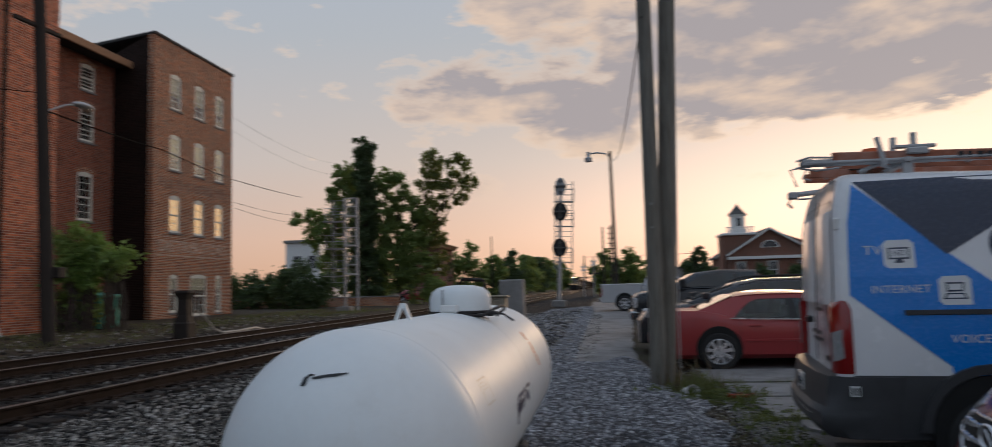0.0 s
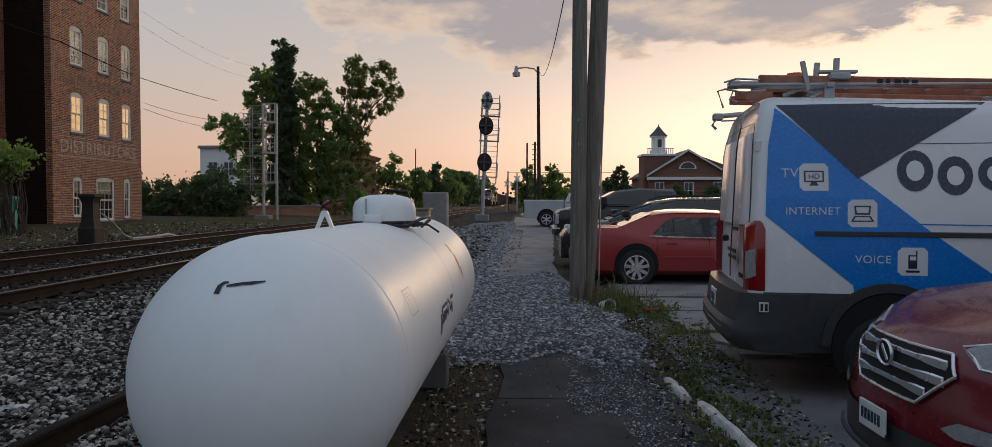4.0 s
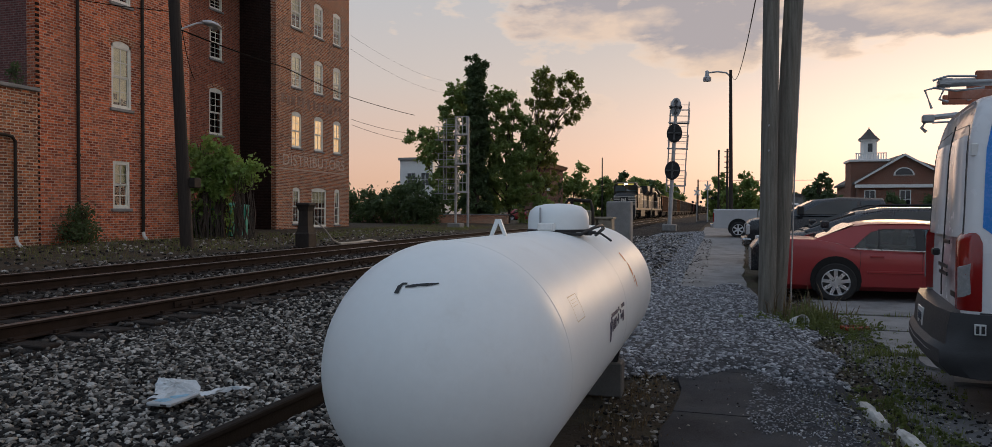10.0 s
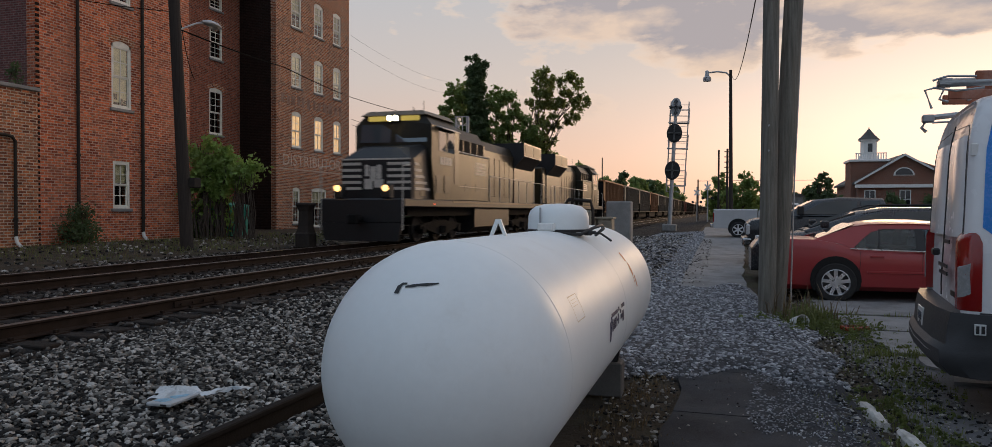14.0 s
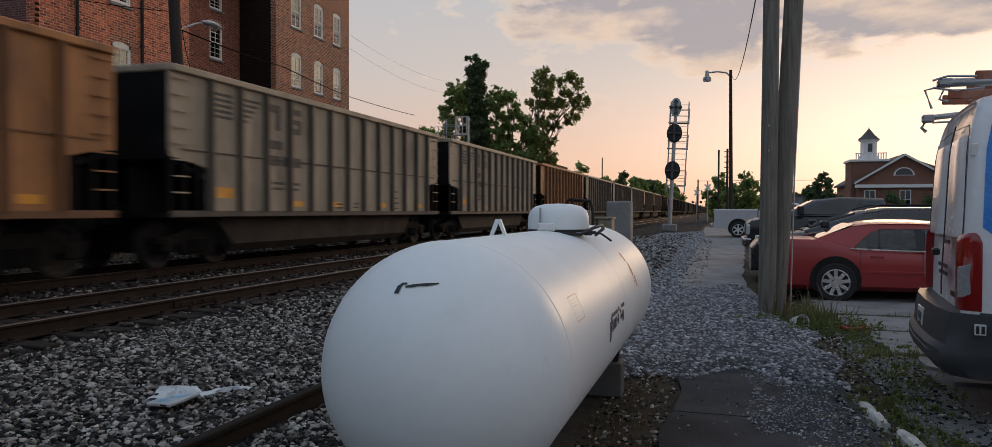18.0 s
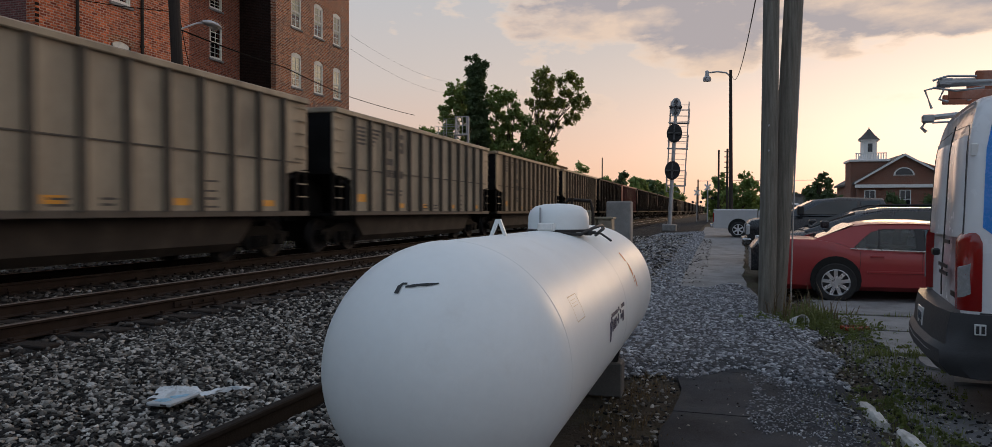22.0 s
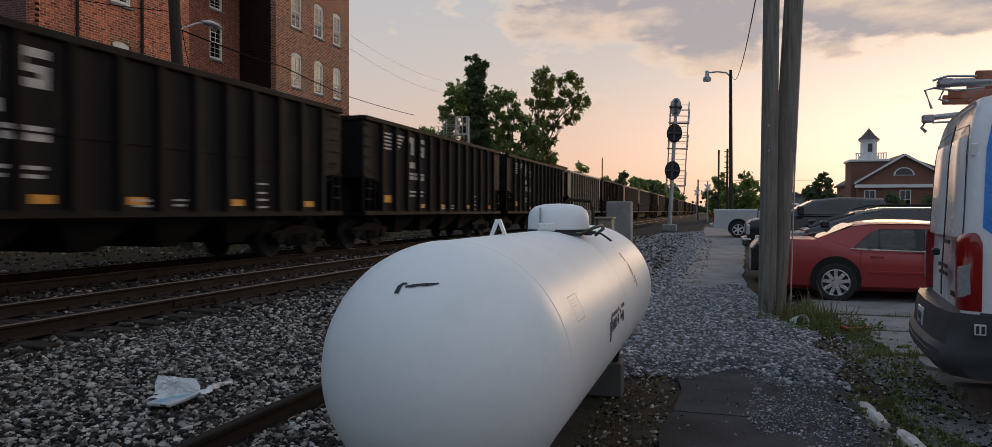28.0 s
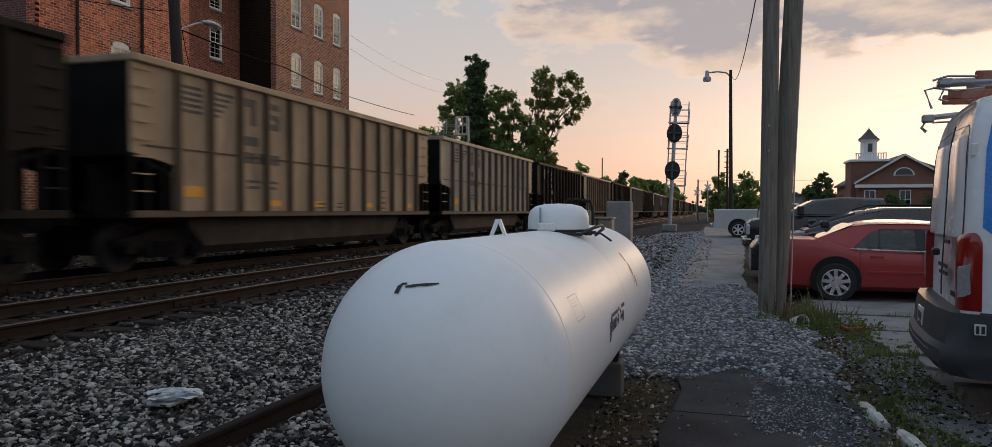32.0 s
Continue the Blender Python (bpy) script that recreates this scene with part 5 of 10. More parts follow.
# near block
BX, GZ = -20.5, 0.36
W1 = (20.83, 21.74, 5.14, 7.53, 0.14)
W2 = (20.87, 21.65, 1.58, 3.27, 0.0)
W0 = (20.83, 21.74, 8.86, 11.2, 0.14)
wall_x("wall_mill_near", BX, 17.83, 24.8, GZ - 0.3, 15.2, [W0, W1, W2], M["brick"], "tall red brick mill wall with pilaster edges")
window(BX, *W1[:4], 0.14, 2, 4, blind=0.93, broken=True)
window(BX, *W2[:4], 0.0, 2, 4, blind=0.45, arch=False)
window(BX, *W0[:4], 0.14, 2, 4, blind=0.8)
# Near-black teeth stand for the shaded gaps in the toothed corner.
bm = BM()
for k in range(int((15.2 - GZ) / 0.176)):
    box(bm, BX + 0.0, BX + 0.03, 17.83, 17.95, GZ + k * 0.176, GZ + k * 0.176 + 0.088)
finish("brick_quoin", bm, M["brick_dark"], None, "toothed brick corner with its shaded gaps painted dark", category="trim", kind="structure")
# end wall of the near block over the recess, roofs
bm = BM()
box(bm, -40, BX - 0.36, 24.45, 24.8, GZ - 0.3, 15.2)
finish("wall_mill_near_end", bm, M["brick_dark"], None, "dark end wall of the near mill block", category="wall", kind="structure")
bm = BM()
box(bm, -40, BX + 0.1, 17.8, 24.85, 15.2, 15.4)
finish("roof_mill_near", bm, M["roof"], None, "flat dark roof of the near mill block", category="roof", kind="structure")
# lower annexe toward the camera side, and the purple wall behind it
bm = BM()
box(bm, -27, BX + 0.12, -6, 17.80, GZ - 0.3, 5.2)
finish("wall_annexe", bm, M["brick_old"], None, "low worn brick annexe", category="wall", kind="structure")
bm = BM()
box(bm, -27.1, BX + 0.2, -6.05, 17.86, 5.2, 5.32, 0.02)
finish("annexe_coping", bm, M["concrete"], None, "thin stone coping on the annexe", category="trim", kind="structure")
M["brick_purple"] = brickwork("purple_brown_brick", (0.24, 0.085, 0.08), (0.17, 0.065, 0.062), (0.26, 0.19, 0.17))
bm = BM()
box(bm, -40, -24.5, -6, 17.8, GZ, 15.0)
finish("wall_mill_back", bm, M["brick_purple"], None, "purplish brick wall set back over the annexe", category="wall", kind="structure")
bm = BM()
box(bm, -40, BX - 0.36, 17.83, 18.15, GZ - 0.3, 15.2)
finish("wall_mill_near_side", bm, M["brick_purple"], None, "purplish brick side wall of the near mill block", category="wall", kind="structure")
# downpipes
for y, x, top, r in ((19.34, BX, 15.2, 0.055), (22.19, BX, 15.2, 0.06), (16.95, BX + 0.12, 3.6, 0.05)):
    p_ = thing("downpipe", "dark iron rain pipe with a pale outlet shoe", "downpipe", pose(x + 0.09, y, 0))
    bm = BM()
    cyl(bm, (0, 0, GZ + 0.35), (0, 0, top), r, n=10)
    if top < 5:
        tube(bm, [(0, 0, top - 0.02), (0, -0.1, top + 0.12), (0, -0.35, top + 0.16), (0, -0.7, top + 0.16)], r, 10)
    part("pipe", bm, M["iron"], p_, smooth=True)
    for z in [1.2 + 2.1 * i for i in range(int((top - 1) / 2.1))]:
        bm = BM()
        cyl(bm, (0, 0, z), (0, 0, z + 0.08), r * 1.35, n=10)
        part("bracket", bm, M["iron"], p_)
    bm = BM()
    tube(bm, [(0, 0, GZ + 0.36), (0.03, 0, GZ + 0.2), (0.18, 0.02, GZ + 0.03)], r * 1.05, 8)
    part("shoe", bm, M["white"], p_, "pale outlet shoe", smooth=True)

# recess between the blocks
RX = -26.3
R1, R2, R3 = (33.4, 34.45, 9.72, 11.62, 0.12), (33.35, 34.45, 5.62, 8.15, 0.12), (33.4, 34.45, 12.4, 13.8, 0.1)
wall_x("wall_recess", RX, 24.8, 35.97, GZ - 0.3, 14.2, [R1, R2, R3], M["brick_shade"], "recessed brick wall between two mill blocks, its shade in the brick colour")
for r in (R1, R2, R3):
    window(RX, *r[:4], r[4], 2, 6, blind=0.0)
bm = BM()
box(bm, RX - 6, RX + 1.0, 24.8, 35.97, 14.2, 14.42)
finish("roof_recess", bm, M["roof"], None, "overhanging dark roof of the recess", category="roof", kind="structure")
bm = BM()
box(bm, RX + 1.0, RX + 1.12, 24.8, 35.97, 14.1, 14.5, 0.02)
finish("eave_board", bm, M["eave"], None, "orange-brown eave board along the roof edge", category="trim", kind="structure")

# far block
FX = -23.9
rows_z = ((12.2, 14.25), (8.73, 10.77), (5.2, 7.32))
cols_y = ((37.5, 38.57), (40.0, 41.05), (42.32, 43.3))
holes = [(a, b, c, d, 0.14) for c, d in rows_z for a, b in cols_y]
low = [(37.6, 38.37, 0.75, 2.87, 0.1), (39.68, 41.42, 0.5, 2.9, 0.1), (42.46, 43.12, 0.6, 2.9, 0.1)]
wall_x("wall_mill_far", FX, 35.97, 44.42, GZ - 0.3, 16.0, holes + low, M["brick_old"], "four-storey worn brick mill wall with rows of sash windows")
for a, b, c, d, r in holes:
    window(FX, a, b, c, d, r, 2, 4, blind=0.97 if d < 8 else 0.6, lit=d < 8)
for a, b, c, d, r in low:
    window(FX, a, b, c, d, r, 4 if b - a > 1.2 else 2, 4, blind=0.35, arch=True)
bm = BM()
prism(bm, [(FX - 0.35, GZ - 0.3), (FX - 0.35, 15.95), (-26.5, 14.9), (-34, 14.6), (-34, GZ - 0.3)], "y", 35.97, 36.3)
finish("wall_mill_far_side", bm, M["brick_dark"], None, "side wall of the far mill block, recess shade painted near black", category="wall", kind="structure")
bm = BM()
for k in range(int(15.6 / 0.15)):
    if k % 2:
        box(bm, FX - 0.30, FX - 0.0, 35.93, 35.965, GZ + k * 0.15, GZ + k * 0.15 + 0.14)
finish("toothed_corner", bm, M["brick_old"], None, "toothed brick corner of the far block", category="trim", kind="structure")
bm = BM()
box(bm, -34, FX - 0.36, 44.1, 44.42, GZ - 0.3, 15.5)
finish("wall_mill_far_end", bm, M["brick_old"], None, "end wall of the far mill block", category="wall", kind="structure")
bm = BM()
prism(bm, [(FX + 0.08, 16.0), (FX + 0.08, 16.14), (-34, 14.9), (-34, 14.7)], "y", 35.9, 44.5)
finish("roof_mill_far", bm, M["roof"], None, "low sloping roof of the far mill block", category="roof", kind="structure")


def text_mesh(words, size, mat, m, parent=None, thick=0.004, spread=1.0):
    cu = bpy.data.curves.new("text", "FONT")
    cu.body, cu.size, cu.extrude = words, size, thick
    cu.align_x, cu.align_y = "CENTER", "CENTER"
    cu.space_character = spread
    tmp = bpy.data.objects.new("text", cu)
    scene.collection.objects.link(tmp)
    bpy.context.view_layer.update()
    me = bpy.data.meshes.new_from_object(tmp.evaluated_get(bpy.context.evaluated_depsgraph_get()))
    bpy.data.objects.remove(tmp)
    me.materials.clear()
    me.materials.append(mat)
    ob = new("lettering", me)
    if parent is not None:
        ob.parent = parent
    ob.matrix_basis = m
    return ob


M["ghost_sign"] = surface("faded_whitewash_lettering", (0.64, 0.50, 0.40), 0.9, vary=0.4, scale=4, fine=30, bump=0.2, dirt=(0.36, 0.20, 0.13), dirt_amount=0.2, dirt_scale=3)
M["ghost_band"] = surface("faded_painted_band", (0.36, 0.23, 0.17), 0.9, vary=0.4, scale=3, fine=30, bump=0.2, dirt=(0.20, 0.09, 0.06), dirt_amount=0.6, dirt_scale=2)
sign = thing("painted_wall_sign", "faded white painted wall sign reading DISTRIBUTORS", "painted sign", pose(FX + 0.004, 40.15, 4.42), kind="structure")
bm = BM()
for z in (-0.52, 0.50):
    box(bm, 0, 0.004, -3.85, 3.85, z, z + 0.035)
part("border", bm, M["ghost_sign"], sign)
t_ = text_mesh("DISTRIBUTORS", 0.92, M["ghost_sign"], Matrix.Translation((0.001, 0, 0)) @ Euler((radians(90), 0, radians(90))).to_matrix().to_4x4() @ Matrix.Diagonal((1.12, 1.0, 1.0, 1.0)), sign, 0.002, 1.06)
sign2 = thing("painted_wall_band", "older painted sign worn to an illegible band", "painted sign", pose(FX + 0.004, 40.15, 7.95), kind="structure")
bm = BM()
rn = random.Random(8)
u = -3.7
while u < 3.5:
    w_ = rn.uniform(0.25, 0.5)
    box(bm, 0, 0.004, u, u + w_, -0.34 + rn.uniform(0, 0.1), 0.30 - rn.uniform(0, 0.1))
    u += w_ + rn.uniform(0.12, 0.35)
part("lettering", bm, M["ghost_band"], sign2)["kind"] = "stuff"


# ---------------- poles, lamps, signals ----------------
M["cage"] = surface("dull_galvanised_cage", (0.50, 0.49, 0.46), 0.6, 0.2, vary=0.15, bump=0.05)
M["iron_grey"] = surface("dull_dark_bracket", (0.10, 0.10, 0.10), 0.7, vary=0.2, bump=0.05)
M["cable"] = surface("matt_black_cable_sheath", (0.006, 0.006, 0.006), 0.95, vary=0.2, bump=0.0)
M["cable"].node_tree.nodes["Principled BSDF"].inputs["Specular IOR Level"].default_value = 0.05


def wire(name, pts, sag, r, label, n=14):
    bm = BM()
    out = []
    for a, b in zip(pts, pts[1:]):
        a, b = Vector(a), Vector(b)
        for i in range(n + (1 if b == Vector(pts[-1]) else 0)):
            t = i / n
            p = a.lerp(b, t)
            p.z -= sag * 4 * t * (1 - t)
            out.append(p)
    tube(bm, out, r, 5)
    return finish(name, bm, M["cable"], None, label, category="cable")


def wood_pole(bm, base, top, r0, r1, n=14, seed=1):
    rn = random.Random(seed)
    a, b = Vector(base), Vector(top)
    rings = []
    for i in range(9):
        t = i / 8
        c = a.lerp(b, t)
        r = r0 + (r1 - r0) * t
        rings.append([bm.verts.new((c.x + r * math.cos(2 * math.pi * k / n) * (1 + 0.03 * math.sin(3 * k + i)), c.y + r * math.sin(2 * math.pi * k / n) * (1 + 0.03 * math.cos(2 * k)), c.z)) for k in range(n)])
    skin(bm, rings)
    return bm


# two utility poles standing together by the path
for k, (base, top, r0, r1) in enumerate((((0.635, 11.05, 0.0), (0.70, 11.25, 11.5), 0.118, 0.10), ((0.765, 11.32, 0.0), (1.32, 11.55, 12.0), 0.135, 0.125))):
    p_ = thing("utility_pole", ("weathered grey timber utility pole" if k == 0 else "leaning weathered timber utility pole beside another"), "utility pole")
    part("shaft", wood_pole(BM(), base, top, r0, r1, seed=k), M["pole"], p_, smooth=True)
    if k == 0:
        bm = BM()
        for z in (2.4, 2.75):
            cyl(bm, (0.635, 10.90, z), (0.635, 11.3, z), 0.012, n=6)
        part("step_bolt", bm, M["steel"], p_)
    else:
        bm = BM()
        tube(bm, [(0.97, 11.35, 0.1), (1.01, 11.38, 2.0), (1.12, 11.45, 5.0), (1.3, 11.55, 9.5)], 0.012, 5)
        part("ground_wire", bm, M["steel"], p_)

# dark leaning pole with a street lamp in front of the mill
PX, PY = -15.3, 18.38
p_ = thing("street_lamp_pole", "dark leaning timber pole carrying a street lamp", "street lamp")
part("shaft", wood_pole(BM(), (PX, PY, 0.34), (PX - 0.25, PY - 0.55, 12.5), 0.19, 0.14, seed=5), M["darkpole"], p_, smooth=True)
bm = BM()
tube(bm, [(PX - 0.1, PY - 0.25, 6.85), (PX + 0.02, PY + 0.1, 7.05), (PX + 0.05, PY + 0.4, 7.2), (PX + 0.08, PY + 0.75, 7.28)], 0.028, 8)
arm = part("arm", bm, M["steel"], p_, smooth=True)
bm = BM()
loft(bm, [[(PX + 0.08 + w * c, PY + 0.6 + d, 7.30 + dz + h * s) for c, s in [(math.cos(2 * math.pi * k / 12), math.sin(2 * math.pi * k / 12)) for k in range(12)]] for d, w, h, dz in ((0.0, 0.03, 0.03, 0), (0.12, 0.09, 0.07, 0.01), (0.35, 0.14, 0.10, 0.03), (0.62, 0.15, 0.10, 0.02), (0.80, 0.10, 0.07, 0.0), (0.84, 0.02, 0.02, 0.0))])
head = part("lamp_head", bm, M["steel"], p_, "pale cobra-head lamp housing", smooth=True)
bm = BM()
lathe(bm, [(0.13, 0.0), (0.125, -0.05), (0.09, -0.11), (0.004, -0.13)], 16, "z", (PX + 0.08, PY + 1.18, 7.25))
part("lens", bm, M["pane"], head, smooth=True)
bm = BM()
box(bm, PX + 0.1, PX + 0.35, PY - 0.1, PY + 0.2, 2.2, 2.5, 0.02)
part("meter_box", bm, M["iron"], p_, "small grey meter box")
bm = BM()
for z, w in ((9.2, 0.9), (10.6, 1.1)):
    box(bm, PX - 0.28, PX - 0.15, PY - w - 0.4, PY + w - 0.5, z, z + 0.1, 0.01)
part("crossarm", bm, M["darkpole"], p_)

# far street lamp
LX, LY = 0.62, 48.0
p_ = thing("street_lamp", "slim dark street lamp with a curved arm", "street lamp")
bm = BM()
cyl(bm, (LX, LY, 0.3), (LX - 0.1, LY, 10.3), 0.135, 0.09, 12)
part("shaft", bm, M["darkpole"], p_, smooth=True)
bm = BM()
tube(bm, [(LX - 0.1, LY, 9.9), (LX - 0.35, LY, 10.15), (LX - 0.9, LY, 10.25), (LX - 1.45, LY, 10.2)], 0.05, 8)
part("arm", bm, M["steel"], p_, smooth=True)
bm = BM()
lathe(bm, [(0.05, 0.35), (0.12, 0.3), (0.14, 0.0), (0.26, -0.1), (0.24, -0.32), (0.004, -0.36)], 14, "z", (LX - 1.5, LY, 10.0))
part("lamp_head", bm, M["steel"], p_, smooth=True)


# railway signals
def signal(x, y, z0, h, heads, label, lean=0, side=1, mast_r=0.14, scale=1.0, boards=True):
    s = thing("railway_signal", label, "railway signal", pose(x, y, z0, 0, lean, 0))
    bm = BM()
    box(bm, -0.45, 0.45, -0.45, 0.45, -0.1, 0.35, 0.04)
    part("foundation", bm, M["concrete"], s)
    bm = BM()
    cyl(bm, (0, 0, 0.3), (0, 0, h), mast_r, mast_r * 0.8, 14)
    part("mast", bm, M["steel"], s, smooth=True)
    zt = heads[0] + 0.45
    x0, x1 = (-0.36, 0.80) if side > 0 else (-0.95, -0.12)
    for xx in (x0, x1):
        for yy in (0.25, 0.7):
            bm = BM()
            cyl(bm, (xx, yy, heads[-1] - 1.4), (xx, yy, zt), 0.028, n=6)
            part("ladder_rail", bm, M["steel"], s)
    z = heads[-1] - 1.4
    while z < zt:
        part("rung", box(BM(), x0, x1, 0.235, 0.265, z, z + 0.03), M["steel"], s)
        z += 0.36
    for hz in heads:
        bm = BM()
        g_ = 0.1 if side > 0 else 0.65
        box(bm, x0 - g_, x1 + 0.1, 0.2, 0.85, hz - 0.98, hz - 0.93)
        for xx in (x0 - g_ + 0.03, x1 + 0.05):
            cyl(bm, (xx, 0.8, hz - 0.95), (xx, 0.8, hz + 0.0), 0.025, n=6)
        for zz in (hz - 0.45, hz - 0.02):
            tube(bm, [(x0 - g_ + 0.03, 0.22, zz), (x0 - g_ + 0.03, 0.8, zz), (x1 + 0.05, 0.8, zz), (x1 + 0.05, 0.22, zz)], 0.022, 6)
        part("platform", bm, M["steel"], s, "steel maintenance platform with a rail")
        if not boards:
            continue
        bm = BM()
        top_ = hz == heads[0]
        a = (0.36 if top_ else 0.5) * scale
        out = [(a * math.cos(t), hz + a * (1.75 if top_ else 1.25) * math.sin(t)) for t in [2 * math.pi * k / 20 for k in range(20)]]
        prism(bm, out, "y", -0.22, -0.18)
        bd = part("backboard", bm, M["steel"] if top_ else M["black"], s, "bare grey oval backboard" if top_ else "dark oval backboard")
        bm = BM()
        for dx, dz in ((0, 0.38), (0, 0), (0, -0.38), (-0.3, 0), (0.3, 0)):
            cyl(bm, (dx * scale, -0.22, hz + dz * scale), (dx * scale, -0.40, hz + dz * scale), 0.11 * scale, n=10)
        part("lamp_hood", bm, M["black"], bd)
        bm = BM()
        box(bm, -0.05, 0.05, -0.45, -0.405, hz - 0.5 * scale, hz + 0.5 * scale)
        box(bm, -0.42 * scale, 0.42 * scale, -0.45, -0.41, hz - 0.04, hz + 0.04)
        part("lamp_bracket", bm, M["iron_grey"], bd)
    return s


signal(-3.25, 50.0, 0.33, 8.2, (8.05, 6.35, 3.9), "tall steel railway signal mast with three dark heads and ladder cage", lean=2.7)
signal(-16.85, 46.0, 0.35, 7.4, (6.9, 5.1, 3.3), "galvanised railway signal mast with ladder cage beside trees", side=-1, mast_r=0.09, boards=False)
for z0_ in (2.45, 4.32, 6.25):
    cage = thing("signal_cage", "pale galvanised cage frame between a signal mast and a post", "signal cage", pose(-16.85, 45.9, z0_ + 0.35))
    for z1_ in (0.0, 0.58, 1.15):
        part("rail", box(BM(), 0.0, 0.84, -0.03, 0.03, z1_ - 0.028, z1_ + 0.028), M["cage"], cage)
    for x1_ in (0.03, 0.26, 0.50, 0.78):
        part("bar", box(BM(), x1_ - 0.024, x1_ + 0.024, -0.034, -0.031, -0.02, 1.16), M["cage"], cage)
    part("floor_grate", box(BM(), -0.02, 0.86, -0.25, 0.35, -0.09, -0.04), M["cage"], cage)
bm = BM()
cyl(bm, (-16.0, 46.0, 0.3), (-16.0, 46.0, 7.75), 0.09, n=10)
finish("steel_post", bm, M["steel"], None, "plain galvanised steel post beside a signal", category="post", smooth=True)

# overhead cables
wire("overhead_cable", [(-15.4, 18.2, 6.9), (-20.2, 31.0, 8.44), (-24.65, 46.0, 9.40), (-26.7, 62.0, 10.2)], 0.06, 0.024, "thick dark cable passing in front of the mill")
wire("overhead_cable", [(-23.75, 44.5, 7.64), (-27.45, 62.0, 8.62)], 0.12, 0.014, "sagging service cable from the mill corner")
wire("overhead_cable", [(-23.7, 44.3, 13.2), (-28.4, 75.0, 15.5)], 0.5, 0.007, "thin sagging cable over the trees")
wire("overhead_cable", [(-23.7, 44.3, 12.3), (-28.0, 75.0, 14.2)], 0.6, 0.007, "thin sagging cable over the trees")
wire("overhead_cable", [(0.55, 48.0, 10.2), (0.62, 11.0, 5.6)], 1.2, 0.012, "slack cable between the street lamp and the pole")
wire("overhead_cable", [(-20.5, 12.0, 8.2), (-15.4, 18.2, 7.4), (-20.4, 25.0, 6.8)], 0.35, 0.012, "thin slack wire along the mill wall")
wire("overhead_cable", [(-23.75, 44.5, 7.28), (-27.46, 62.0, 7.92)], 0.12, 0.014, "sagging cable from the mill corner to the trees")
wire("overhead_cable", [(0.9, 11.4, 9.5), (40.0, 25.0, 12.0)], 0.4, 0.02, "dark cable high over the parking lot")


# ---------------- vehicles ----------------
def car_paint(name, rgb, rough=0.25, flake=0.0):
    return surface(name, rgb, rough, flake, vary=0.06, scale=1.5, fine=40, bump=0.0, dirt=tuple(c * 0.6 + 0.03 for c in rgb), dirt_amount=0.12, coat=0.25)


M["car_red"] = car_paint("red_car_paint", (0.33, 0.034, 0.036), 0.35)
M["suv_red"] = car_paint("wine_red_car_paint", (0.155, 0.010, 0.016), 0.22)
M["car_dark"] = car_paint("charcoal_car_paint", (0.022, 0.024, 0.028))
M["truck_black"] = car_paint("black_truck_paint", (0.016, 0.017, 0.02))
M["truck_silver"] = car_paint("silver_truck_paint", (0.46, 0.465, 0.47), 0.3, 0.0)
M["blue_cover"] = car_paint("blue_car_paint", (0.03, 0.12, 0.42))
M["van_white"] = surface("pale_grey_van_paint", (0.76, 0.765, 0.775), 0.22, vary=0.03, scale=1.5, fine=4, bump=0.0, dirt=(0.62, 0.61, 0.60), dirt_amount=0.05, coat=0.4)
M["van_blue"] = car_paint("bright_blue_van_wrap", (0.002, 0.20, 0.64))
M["van_navy"] = car_paint("navy_van_wrap", (0.016, 0.030, 0.065))
M["van_trim"] = surface("grey_black_plastic", (0.036, 0.037, 0.040), 0.55, vary=0.15, bump=0.15)
M["tail_red"] = surface("red_lamp_plastic", (0.26, 0.008, 0.007), 0.15, vary=0.1, bump=0.0, coat=0.8)
M["lamp_clear"] = surface("clear_lamp_plastic", (0.55, 0.56, 0.57), 0.12, 0.2, vary=0.15, scale=30, bump=0.1, coat=0.8)
M["car_glass"] = glass_mat("tinted_car_glass", (0.022, 0.030, 0.032), 0.03, 1.6, 0.1)
M["bright_chrome"] = surface("bright_chrome_trim", (0.78, 0.78, 0.80), 0.25, 0.7, vary=0.03, fine=4, bump=0.0)
M["lens"] = surface("smoked_clear_lens", (0.26, 0.265, 0.27), 0.15, vary=0.15, scale=30, bump=0.1)
M["plate"] = surface("white_number_plate", (0.62, 0.63, 0.62), 0.4, vary=0.1, bump=0.0)
M["rim"] = surface("bright_alloy_rim", (0.62, 0.62, 0.63), 0.35, 0.25, vary=0.1, bump=0.0)
M["decal_white"] = surface("white_decal", (0.72, 0.73, 0.74), 0.35, vary=0.04, bump=0.0)
M["fender_black"] = surface("black_wheel_housing", (0.008, 0.008, 0.008), 0.9, vary=0.2, bump=0.0)


